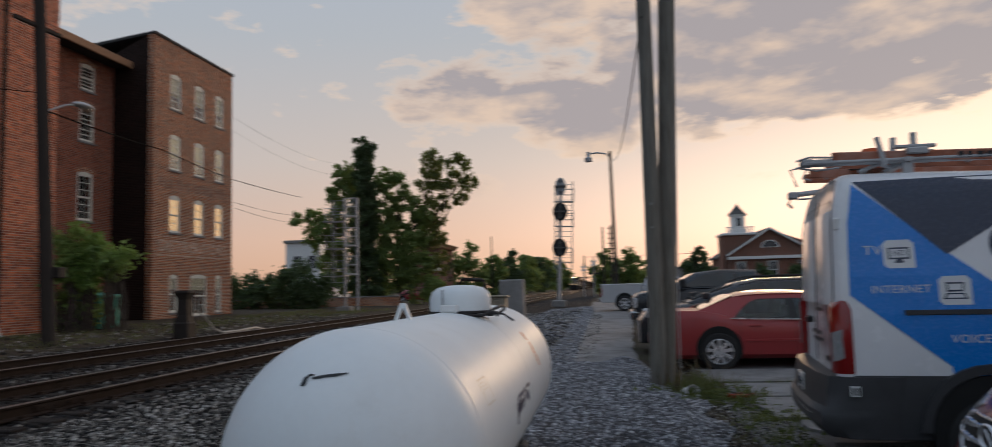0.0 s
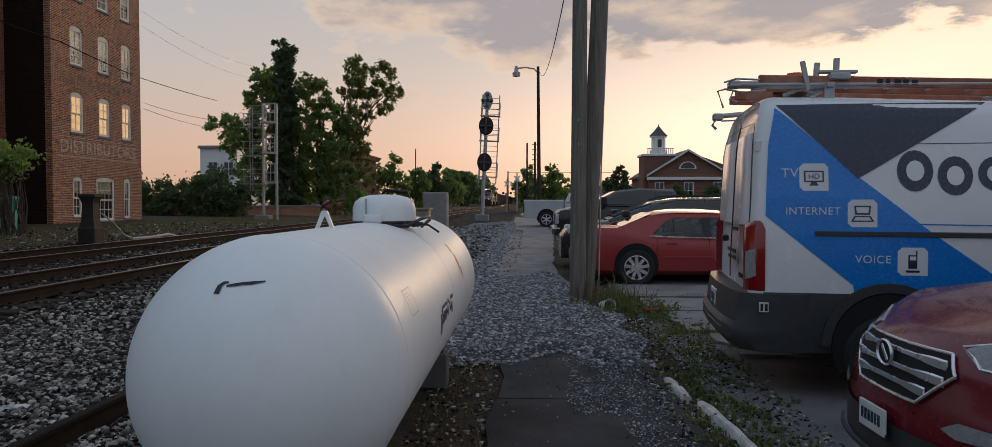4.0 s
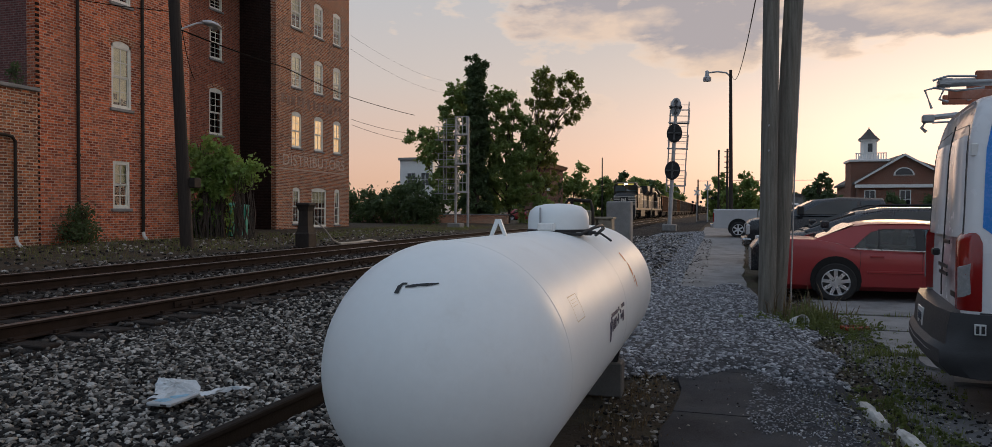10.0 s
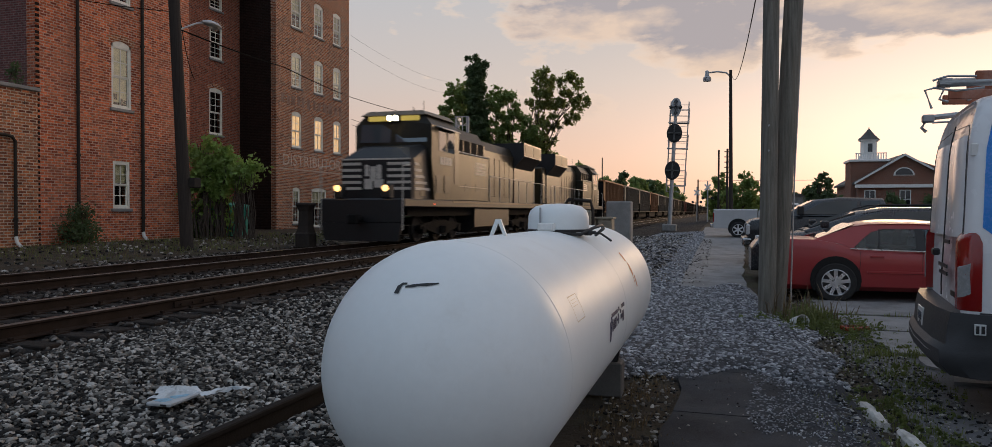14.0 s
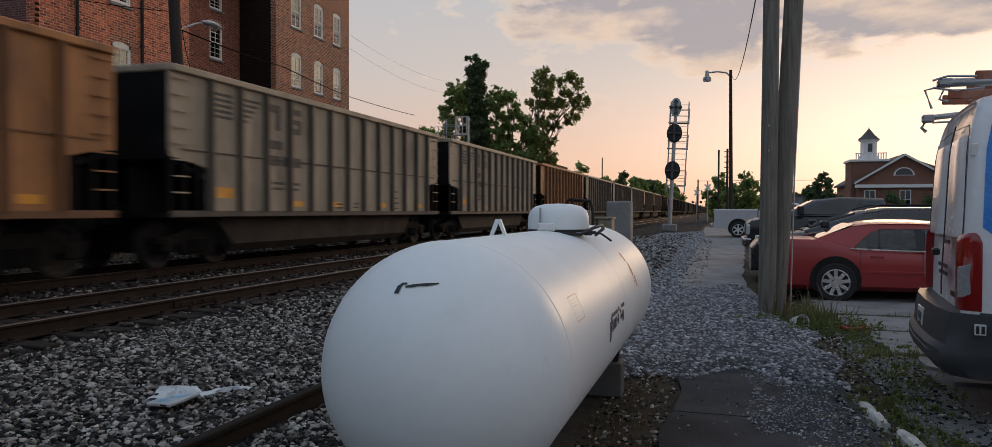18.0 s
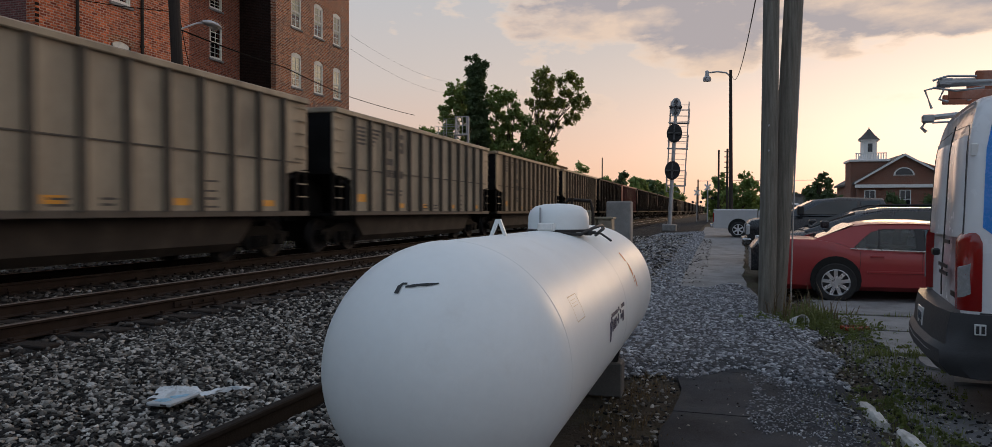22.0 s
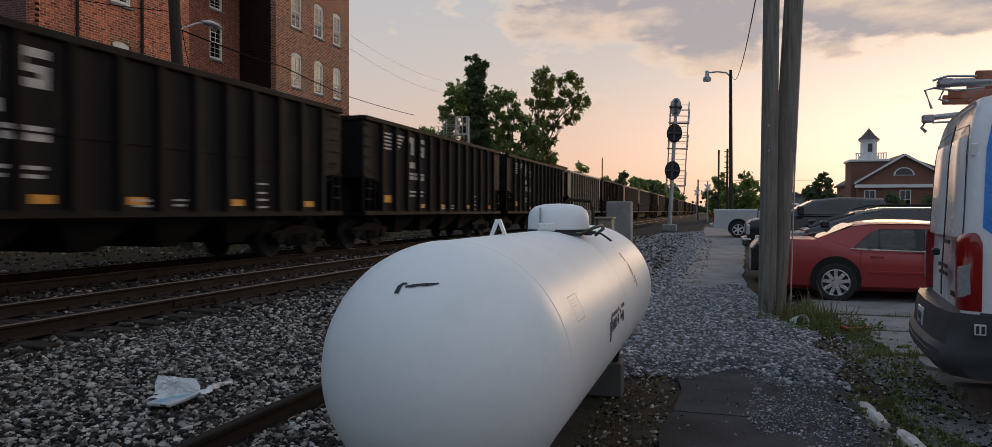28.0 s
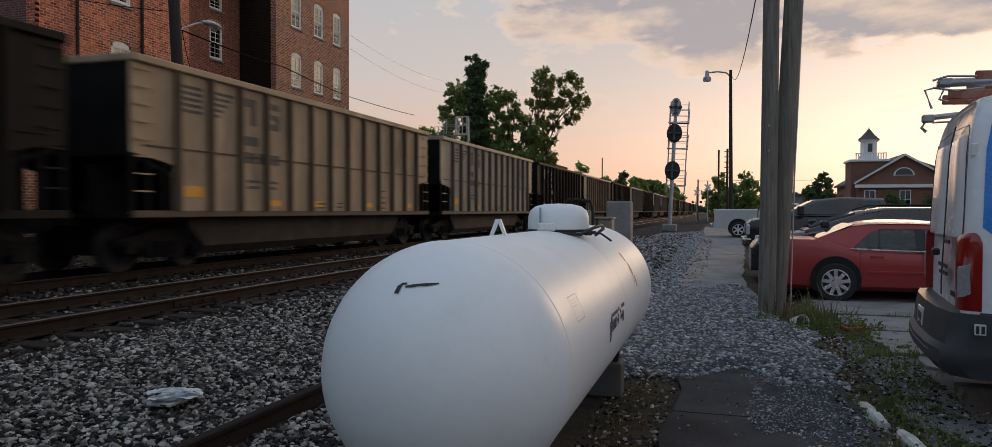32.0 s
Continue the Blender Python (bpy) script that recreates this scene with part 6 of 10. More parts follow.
def wheel_part(parent, x, y, r, side, width=0.22, spokes=7, rim=None):
    """A wheel seen from the side given by the sign: tyre, rim with spokes, hub."""
    m = pose(x, y, r, 0, 0, 0 if side < 0 else 180)
    bm = BM()
    w = width / 2
    lathe(bm, [(r * 0.66, -w), (r * 0.90, -w), (r * 0.985, -w * 0.7), (r, -w * 0.3), (r, w * 0.5), (r * 0.95, w), (r * 0.66, w)], 32, "y", caps=False)
    wh = part("wheel", bm, M["rubber"], parent, smooth=True, m=m)
    bm = BM()
    lathe(bm, [(r * 0.67, -w * 0.92), (r * 0.62, -w * 0.98), (r * 0.58, -w * 0.7), (r * 0.57, w * 0.5)], 32, "y", caps=False)
    for i in range(spokes):
        a = 2 * math.pi * i / spokes
        q = Matrix.Rotation(a, 4, "Y")
        box(bm, -r * 0.085, r * 0.085, -w * 0.86, -w * 0.6, r * 0.08, r * 0.62, turn=q)
    cyl(bm, (0, -w * 0.9, 0), (0, -w * 0.5, 0), r * 0.16, n=12)
    part("rim", bm, rim or M["rim"], wh, "bright alloy rim", smooth=False)
    bm = BM()
    cyl(bm, (0, -w * 0.45, 0), (0, -w * 0.35, 0), r * 0.6, n=20)
    part("brake", bm, M["fender_black"], wh)
    return wh


def wheel_well(parent, x, y, r, side):
    bm = BM()
    n = 18
    pts = [(x + r * math.cos(t), 0.0 + r * 1.0 + r * math.sin(t)) for t in [math.pi * (-0.16) + math.pi * 1.32 * k / n for k in range(n + 1)]]
    a, b = (y, y + 0.16) if side < 0 else (y - 0.16, y)
    ra = [bm.verts.new((p, a - 0.006 if side < 0 else a, q)) for p, q in pts]
    rb = [bm.verts.new((p, b if side < 0 else b + 0.006, q)) for p, q in pts]
    skin(bm, [ra, rb])
    part("wheel_housing", bm, M["fender_black"], parent)


def car(name, label, paint, m, length, width, body, cabin, side_glass, wheels, r=0.33, rim=None, extra=None, category="car", low=0.22):
    """A car, nose along +x, its tail at x = 0: body stations (x, half width share, top), cabin stations (x, half base, half roof, belt, roof), side windows as (x, z) outlines."""
    c = thing(name, label, category, m)
    hw = width / 2
    bm = BM()
    loft(bm, [[(x, s * hw * k * f, z) for s, f, z in ((-1, 0.86, low), (-1, 0.97, low + 0.10), (-1, 1.0, low + 0.30), (-1, 1.0, 0.55 * zt + 0.15), (-1, 0.975, zt - 0.07), (-1, 0.90, zt - 0.012), (-1, 0.6, zt), (1, 0.6, zt), (1, 0.90, zt - 0.012), (1, 0.975, zt - 0.07), (1, 1.0, 0.55 * zt + 0.15), (1, 1.0, low + 0.30), (1, 0.97, low + 0.10), (1, 0.86, low))] for x, k, zt in body])
    part("body", bm, paint, c, smooth=True)
    bm = BM()
    loft(bm, [[(x, -b, zb), (x, -(b * 0.4 + t * 0.6), zb + (zr - zb) * 0.6), (x, -t, zr - 0.06 if zr - zb > 0.1 else zr - 0.01), (x, -t * 0.86, zr - 0.01), (x, -t * 0.4, zr), (x, t * 0.4, zr), (x, t * 0.86, zr - 0.01), (x, t, zr - 0.06 if zr - zb > 0.1 else zr - 0.01), (x, b * 0.4 + t * 0.6, zb + (zr - zb) * 0.6), (x, b, zb)] for x, b, t, zb, zr in cabin])
    part("roof", bm, paint, c, smooth=True)

    def cab_y(x, z):
        for (x0, b0, t0, zb0, zr0), (x1, b1, t1, zb1, zr1) in zip(cabin, cabin[1:]):
            if x0 <= x <= x1:
                f = (x - x0) / (x1 - x0)
                b, t, zb, zr = b0 + (b1 - b0) * f, t0 + (t1 - t0) * f, zb0 + (zb1 - zb0) * f, zr0 + (zr1 - zr0) * f
                return b + (t - b) * min(1.0, max(0.0, (z - zb) / max(0.05, zr - zb)))
        return cabin[0][1]
    for s in (-1, 1):
        for poly in side_glass:
            bm = BM()
            ra = [bm.verts.new((x, s * (cab_y(x, z) + 0.007), z)) for x, z in poly]
            rb = [bm.verts.new((x, s * (cab_y(x, z) - 0.02), z)) for x, z in poly]
            skin(bm, [ra, rb])
            part("side_window", bm, M["car_glass"], c)
    for k, (p, q) in enumerate(((0, 1), (-2, -1))):
        (x0, b0, t0, zb0, zr0), (x1, b1, t1, zb1, zr1) = cabin[p], cabin[q]
        bm = BM()
        f0, f1 = 0.08, 0.90
        ends = []
        for f in (f0, f1):
            x, t, z = x0 + (x1 - x0) * f, t0 + (t1 - t0) * f, zr0 + (zr1 - zr0) * f
            ends.append((x, t * 0.9, z))
        up = 0.012
        vs = []
        for d in (up, -0.02):
            vs.append([bm.verts.new((x, s * t, z + d)) for (x, t, z), s in ((ends[0], -1), (ends[0], 1), (ends[1], 1), (ends[1], -1))])
        skin(bm, vs)
        part("rear_window" if k == 0 else "windscreen", bm, M["car_glass"], c)
    for x in wheels:
        for s in (-1, 1):
            wheel_well(c, x, s * hw, r * 1.16, s)
            wheel_part(c, x, s * (hw - 0.08), r, s, rim=rim)
    if extra:
        extra(c)
    return c


def block(parent, name, mat, x0, x1, y0, y1, z0, z1, bevel=0.015, label=""):
    return part(name, box(BM(), x0, x1, y0, y1, z0, z1, bevel, 2), mat, parent, label)


# red saloon, tail to the path
M["clear_glass"] = bpy.data.materials.new("clear_tinted_car_glass")
M["clear_glass"].use_nodes = True
_p = M["clear_glass"].node_tree.nodes["Principled BSDF"]
_p.inputs["Base Color"].default_value = (0.62, 0.70, 0.68, 1)
_p.inputs["Roughness"].default_value = 0.01
_p.inputs["IOR"].default_value = 1.45
_p.inputs["Transmission Weight"].default_value = 1.0
M["seat_grey"] = surface("grey_car_upholstery", (0.16, 0.155, 0.15), 0.9, vary=0.2, bump=0.2)


def saloon(m):
    """A long four-door saloon, its tail at x = 0: a low body, an open glasshouse of pillars, roof and clear panes, seats inside."""
    c = thing("red_saloon_car", "red four-door saloon car parked tail to the path", "car", m)
    hw, low, R = 0.94, 0.20, M["car_red"]
    st = [(0.2, 0.84, 0.93), (0.24, 0.91, 1.0), (0.32, 0.95, 1.035), (0.56, 0.975, 1.05), (0.95, 0.99, 1.045), (1.2, 1.0, 1.0), (1.5, 1.0, 0.92), (1.9, 1.0, 0.885), (2.6, 1.0, 0.865), (3.5, 1.0, 0.85), (3.9, 0.995, 0.88), (4.6, 0.97, 0.84), (5.05, 0.91, 0.76), (5.25, 0.82, 0.62)]
    bm = BM()
    loft(bm, [[(x, s * hw * k * f, z) for s, f, z in ((-1, 0.84, low), (-1, 0.95, low + 0.08), (-1, 0.985, low + 0.26), (-1, 1.0, 0.62), (-1, 0.995, zt - 0.16), (-1, 0.975, zt - 0.06), (-1, 0.93, zt - 0.012), (-1, 0.6, zt + 0.004), (1, 0.6, zt + 0.004), (1, 0.93, zt - 0.012), (1, 0.975, zt - 0.06), (1, 0.995, zt - 0.16), (1, 1.0, 0.62), (1, 0.985, low + 0.26), (1, 0.95, low + 0.08), (1, 0.84, low))] for x, k, zt in st])
    part("body", bm, R, c, smooth=True)
    gh = lambda z: 0.90 - (z - 0.89) * 0.56

    def sheet_(poly, mat, name, s, lift=0.0, thick=0.03):
        bm = BM()
        skin(bm, [[bm.verts.new((x, s * (gh(z) + lift), z)) for x, z in poly], [bm.verts.new((x, s * (gh(z) + lift - thick), z)) for x, z in poly]])
        return part(name, bm, mat, c)
    for s in (-1, 1):
        sheet_([(0.93, 1.04), (1.30, 0.97), (1.51, 0.90), (1.66, 1.05), (1.58, 1.265)], R, "rear_pillar", s)
        sheet_([(1.58, 1.265), (1.66, 1.05), (1.80, 1.165), (1.98, 1.215), (1.90, 1.30)], R, "rear_pillar", s)
        sheet_([(1.90, 1.30), (1.98, 1.215), (2.90, 1.215), (3.02, 1.28)], R, "roof_rail", s)
        sheet_([(3.02, 1.28), (2.90, 1.215), (3.62, 0.865), (3.88, 0.865)], R, "front_pillar", s)
        sheet_([(2.43, 0.87), (2.57, 0.87), (2.55, 1.22), (2.44, 1.22)], M["black"], "centre_pillar", s, 0.004)
        sheet_([(1.885, 0.885), (1.915, 0.885), (1.935, 1.21), (1.905, 1.21)], M["black"], "window_divider", s, 0.004)
        for poly in ([(1.53, 0.90), (1.67, 1.05), (1.80, 1.16), (1.91, 1.20), (1.89, 0.89)], [(1.91, 0.885), (1.93, 1.205), (2.44, 1.215), (2.43, 0.87)], [(2.57, 0.87), (2.55, 1.215), (2.88, 1.21), (3.58, 0.865)]):
            g = sheet_(poly, M["clear_glass"], "side_window", s, -0.006, 0.006)
            g.visible_shadow = False
        bm = BM()
        loft(bm, [[(x, s * (0.915 + a), z + b) for a, b in ((0.0, 0.0), (0.022, 0.003), (0.022, 0.018), (0.0, 0.022))] for x, z in ((1.46, 0.885), (1.9, 0.868), (2.6, 0.850), (3.6, 0.838))])
        part("chrome_strip", bm, M["bright_chrome"], c)
        for x in (1.62, 2.52):
            bm = BM()
            tube(bm, [(x, s * 0.925, 0.85), (x - 0.01, s * 0.942, 0.62), (x - 0.05 if x < 2 else x, s * 0.93, 0.34)], 0.004, 5)
            part("door_gap", bm, M["black"], c)
        block(c, "door_handle", R, 1.76, 1.96, s * 0.942 - 0.014, s * 0.942 + 0.014, 0.755, 0.79, 0.008)
        block(c, "tail_lamp", M["tail_red"], 0.188, 0.29, s * 0.74 - 0.10, s * 0.74 + 0.10, 0.62, 0.94, 0.02)
        bm = BM()
        loft(bm, [[(x, s * (0.93 + a), z) for a, z in ((0.0, 0.50), (0.018, 0.505), (0.018, 0.535), (0.0, 0.54))] for x in (1.72, 2.4, 3.6)])
        part("rub_strip", bm, R, c)
    bm = BM()
    loft(bm, [[(x, y, z + h * (1 - (y / 0.70) ** 2)) for y in (-0.70, -0.62, -0.4, 0.0, 0.4, 0.62, 0.70)] + [(x, y, z - 0.03) for y in (0.66, 0.0, -0.66)] for x, z, h in ((1.54, 1.255, 0.03), (1.72, 1.285, 0.05), (2.0, 1.30, 0.065), (2.5, 1.30, 0.065), (2.9, 1.285, 0.05), (3.06, 1.265, 0.04))])
    part("roof", bm, R, c, smooth=True)
    for nm, (xa, ya, za), (xb, yb, zb) in (("rear_window", (1.0, 0.70, 1.045), (1.57, 0.64, 1.285)), ("windscreen", (3.84, 0.74, 0.885), (3.05, 0.64, 1.285))):
        bm = BM()
        skin(bm, [[bm.verts.new((xa, -ya, za + d)), bm.verts.new((xa, ya, za + d)), bm.verts.new((xb, yb, zb + d)), bm.verts.new((xb, -yb, zb + d))] for d in (0.012, 0.0)])
        g = part(nm, bm, M["clear_glass"], c)
        g.visible_shadow = False
    block(c, "cabin_floor", M["black"], 1.5, 3.6, -0.80, 0.80, 0.78, 0.897, 0.0)
    for x0 in (1.58, 2.62):
        for s in (-1, 1):
            block(c, "seat_back", M["seat_grey"], x0, x0 + 0.16, s * 0.38 - 0.30, s * 0.38 + 0.30, 0.85, 1.06, 0.04)
            block(c, "head_rest", M["seat_grey"], x0 + 0.02, x0 + 0.12, s * 0.38 - 0.12, s * 0.38 + 0.12, 1.06, 1.19, 0.03)
    block(c, "bumper", R, 0.15, 0.36, -0.84, 0.84, 0.34, 0.60, 0.05)
    for x in (1.25, 4.20):
        for s in (-1, 1):
            wheel_well(c, x, s * hw, 0.385, s)
            wheel_part(c, x, s * (hw - 0.085), 0.335, s, spokes=9, rim=M["bright_chrome"])
    return c


RED = saloon(pose(0.56, 14.05, gz(3, 13) - 0.03))


# charcoal estate, nose to the path
def wagon_bits(c):
    for s in (-1, 1):
        block(c, "mirror", M["car_dark"], 3.35, 3.5, s * 0.98 - 0.09, s * 0.98 + 0.09, 1.10, 1.24, 0.03)
        block(c, "headlamp", M["lamp_clear"], 4.42, 4.62, s * 0.66 - 0.16, s * 0.66 + 0.16, 0.74, 0.90, 0.03)
    for s in (-1, 1):
        bm = BM()
        tube(bm, [(0.5, s * 0.60, 1.46), (0.7, s * 0.60, 1.54), (2.4, s * 0.60, 1.55), (2.7, s * 0.60, 1.46)], 0.018, 6)
        part("roof_rail", bm, M["black"], c)


car("charcoal_estate_car", "charcoal estate car with roof rails parked nose to the path", M["car_dark"], pose(5.35, 16.45, gz(3, 16), 0, 0, 180), 4.75, 1.85,
    [(0.0, 0.88, 1.0), (0.1, 0.96, 1.08), (1.0, 1.0, 1.10), (2.6, 1.0, 1.08), (3.6, 0.99, 1.04), (4.3, 0.95, 0.95), (4.62, 0.86, 0.84), (4.75, 0.76, 0.68)],
    [(0.05, 0.80, 0.70, 1.06, 1.08), (0.45, 0.84, 0.62, 1.04, 1.44), (1.2, 0.86, 0.64, 1.04, 1.51), (2.3, 0.86, 0.64, 1.03, 1.50), (2.75, 0.86, 0.63, 1.02, 1.43), (3.75, 0.82, 0.70, 1.02, 1.05)],
    [[(0.45, 1.08), (0.62, 1.36), (1.25, 1.42), (1.28, 1.08)], [(1.36, 1.08), (1.34, 1.42), (2.15, 1.41), (2.2, 1.07)], [(2.28, 1.07), (2.24, 1.41), (2.6, 1.36), (3.35, 1.06)]],
    (0.95, 3.75), 0.34, extra=wagon_bits)


def pickup(name, label, paint, m, bits=None):
    c = thing(name, label, "pickup truck", m)
    hw = 0.98
    bm = BM()
    ring = lambda x, k, lo, zt: [(x, s * hw * k * f, z) for s, f, z in ((-1, 0.9, lo), (-1, 1.0, lo + 0.12), (-1, 1.0, zt - 0.14), (-1, 0.96, zt - 0.03), (-1, 0.85, zt), (1, 0.85, zt), (1, 0.96, zt - 0.03), (1, 1.0, zt - 0.14), (1, 1.0, lo + 0.12), (1, 0.9, lo))]
    loft(bm, [ring(2.05, 1.0, 0.42, 1.24), (ring(4.2, 1.0, 0.42, 1.24)), ring(4.95, 0.99, 0.45, 1.20), ring(5.3, 0.95, 0.5, 1.14), ring(5.4, 0.90, 0.55, 1.05)])
    part("front_body", bm, paint, c, smooth=True)
    bm = BM()
    for s in (-1, 1):
        a, b = (s * hw - 0.06, s * hw) if s > 0 else (s * hw, s * hw + 0.06)
        box(bm, 0.05, 2.0, a, b, 0.45, 1.30, 0.02)
    box(bm, 0.02, 0.09, -hw + 0.05, hw - 0.05, 0.48, 1.28, 0.015)
    box(bm, 0.1, 2.0, -hw + 0.05, hw - 0.05, 0.55, 0.68)
    part("bed", bm, paint, c)
    bm = BM()
    st = [(2.06, 0.92, 0.74, 1.24, 1.26), (2.28, 0.92, 0.72, 1.24, 1.68), (3.2, 0.92, 0.72, 1.24, 1.71), (3.78, 0.92, 0.71, 1.24, 1.65), (4.55, 0.90, 0.78, 1.22, 1.25)]
    loft(bm, [[(x, -b, zb), (x, -t, zr - 0.06 if zr - zb > 0.1 else zr - 0.01), (x, -t * 0.86, zr), (x, t * 0.86, zr), (x, t, zr - 0.06 if zr - zb > 0.1 else zr - 0.01), (x, b, zb)] for x, b, t, zb, zr in st])
    part("cab", bm, paint, c, smooth=True)
    for s in (-1, 1):
        for poly in ([(2.30, 1.28), (2.36, 1.60), (2.78, 1.62), (2.80, 1.28)], [(2.88, 1.28), (2.87, 1.62), (3.64, 1.58), (4.18, 1.28)]):
            bm = BM()
            f = lambda z: 0.92 - 0.2 * (z - 1.24) / 0.41
            skin(bm, [[bm.verts.new((x, s * (f(z) + 0.007), z)) for x, z in poly], [bm.verts.new((x, s * (f(z) - 0.02), z)) for x, z in poly]])
            part("side_window", bm, M["car_glass"], c)
    for nm, p, q in (("windscreen", st[4], st[3]), ("rear_window", st[0], st[1])):
        bm = BM()
        rows2 = []
        for d in (0.012, -0.02):
            e = []
            for f in (0.1, 0.9):
                x, t, z = p[0] + (q[0] - p[0]) * f, (p[2] + (q[2] - p[2]) * f) * 0.88, p[4] + (q[4] - p[4]) * f
                e.append((x, t, z + d))
            rows2.append([bm.verts.new((e[0][0], -e[0][1], e[0][2])), bm.verts.new((e[0][0], e[0][1], e[0][2])), bm.verts.new((e[1][0], e[1][1], e[1][2])), bm.verts.new((e[1][0], -e[1][1], e[1][2]))])
        skin(bm, rows2)
        part(nm, bm, M["car_glass"], c)
    for x in (1.15, 4.5):
        for s in (-1, 1):
            wheel_well(c, x, s * hw, 0.46, s)
            wheel_part(c, x, s * (hw - 0.095), 0.39, s, 0.26, 6)
    block(c, "front_bumper", M["chrome"], 5.3, 5.52, -0.95, 0.95, 0.46, 0.68, 0.04, "chrome front bumper")
    block(c, "rear_bumper", M["chrome"], -0.14, 0.04, -0.92, 0.92, 0.48, 0.66, 0.03, "chrome rear bumper")
    block(c, "grille", M["fender_black"], 5.34, 5.42, -0.55, 0.55, 0.72, 1.02, 0.02)
    for s in (-1, 1):
        block(c, "headlamp", M["lamp_clear"], 5.20, 5.43, s * 0.76 - 0.15, s * 0.76 + 0.15, 0.76, 1.02, 0.03)
        block(c, "tail_lamp", M["tail_red"], -0.01, 0.10, s * 0.9 - 0.07, s * 0.9 + 0.07, 0.75, 1.2, 0.02)
        block(c, "mirror", M["black"], 4.1, 4.25, s * 1.06 - 0.11, s * 1.06 + 0.11, 1.26, 1.48, 0.03)
    return c


pickup("black_pickup_truck", "black crew-cab pickup truck with chrome bumper parked nose to the path", M["truck_black"], pose(6.05, 20.5, gz(3, 20), 0, 0, 180))
SILVER = pickup("silver_pickup_truck", "silver pickup truck with white bed cover parked beside the path", M["truck_silver"], pose(-0.35, 37.6, gz(3, 37), 0, 0, 0))
block(SILVER, "bed_cover", M["white"], 0.02, 2.02, -0.99, 0.99, 1.30, 1.36, 0.03, "white hard bed cover")
car("blue_car", "bright blue car parked among other cars", M["blue_cover"], pose(5.6, 31.2, gz(3, 31), 0, 0, 180), 4.4, 1.8,
    [(0.0, 0.88, 0.95), (0.1, 0.96, 1.03), (1.0, 1.0, 1.06), (2.6, 1.0, 1.02), (3.5, 0.98, 0.98), (4.1, 0.93, 0.86), (4.4, 0.8, 0.68)],
    [(0.1, 0.80, 0.70, 1.02, 1.04), (0.7, 0.84, 0.62, 1.04, 1.60), (1.3, 0.84, 0.64, 1.04, 1.72), (2.0, 0.84, 0.64, 1.04, 1.70), (2.4, 0.84, 0.63, 1.03, 1.62), (3.3, 0.82, 0.70, 1.0, 1.02)],
    [[(0.7, 1.08), (0.82, 1.48), (1.5, 1.56), (1.52, 1.08)], [(1.6, 1.08), (1.58, 1.56), (2.2, 1.52), (2.9, 1.06)]], (0.85, 3.5), 0.32)


# ---- service van ----
VAN_U = [(0.30, 0.96), (0.45, 0.985), (0.80, 1.0), (1.20, 1.0), (1.50, 0.99), (1.80, 0.955), (2.05, 0.915), (2.20, 0.885), (2.29, 0.845), (2.345, 0.78), (2.375, 0.62), (2.39, 0.3)]
van = thing("service_van", "tall grey service van with blue and navy wrap and roof ladders", "van", pose(1.75, 6.0, 0.0, 0, 0, -7) @ pose(0, 1.0, 0))


def van_hw(z):
    return lerp_table(z, VAN_U)


def van_ring(x, k, top, lo=0.42):
    half = [(van_hw(z) * k, lo + (z - 0.30) * (top - lo) / 2.09) for z, _ in VAN_U]
    return [(x, -a, b) for a, b in half] + [(x, a, b) for a, b in half[::-1]]


def van_lean(z):
    """How far the tail leans forward at a height."""
    return max(0.0, z - 1.0) * 0.045 + max(0.0, z - 1.95) ** 2 * 0.35


def van_top(x):
    """The roof sinks a little toward the nose."""
    return lerp_table(x, [(0.0, 2.44), (0.6, 2.43), (1.5, 2.385), (2.5, 2.345), (4.0, 2.30)])


def van_w(z, x=0.1):
    """Half width of the van at a height over the ground."""
    return van_hw(0.30 + (z - 0.42) * 2.09 / (van_top(x) - 0.42))


bm = BM()
loft(bm, [*[van_ring(x, k, van_top(0.0) - d) for x, k, d in ((-0.07, 0.88, 0.05), (-0.09, 0.925, 0.035), (-0.075, 0.955, 0.02), (-0.05, 0.975, 0.01), (-0.02, 0.99, 0.004))], *[van_ring(x, 1.0, van_top(x)) for x in (0.01, 0.1, 0.3, 0.6, 1.0, 1.5, 2.0, 2.5, 3.2, 4.0)], van_ring(4.45, 0.99, 2.2), van_ring(4.9, 0.97, 1.75), van_ring(5.2, 0.95, 1.32), van_ring(5.65, 0.88, 1.1), van_ring(5.75, 0.8, 0.85)])
# the rear leans forward toward the roof
for v in bm.verts:
    if v.co.x < 0.45:
        v.co.x += van_lean(v.co.z) * (1.0 if v.co.x < 0.2 else 0.4)
van_body = part("body", bm, M["van_white"], van, smooth=True)


def van_side(x, z, lift=0.004):
    k = lerp_table(x - van_lean(z), [(-0.09, 0.925), (-0.075, 0.955), (-0.05, 0.975), (-0.02, 0.99), (0.01, 1.0)])
    return (x, -(van_w(z, x) * k + lift), z)


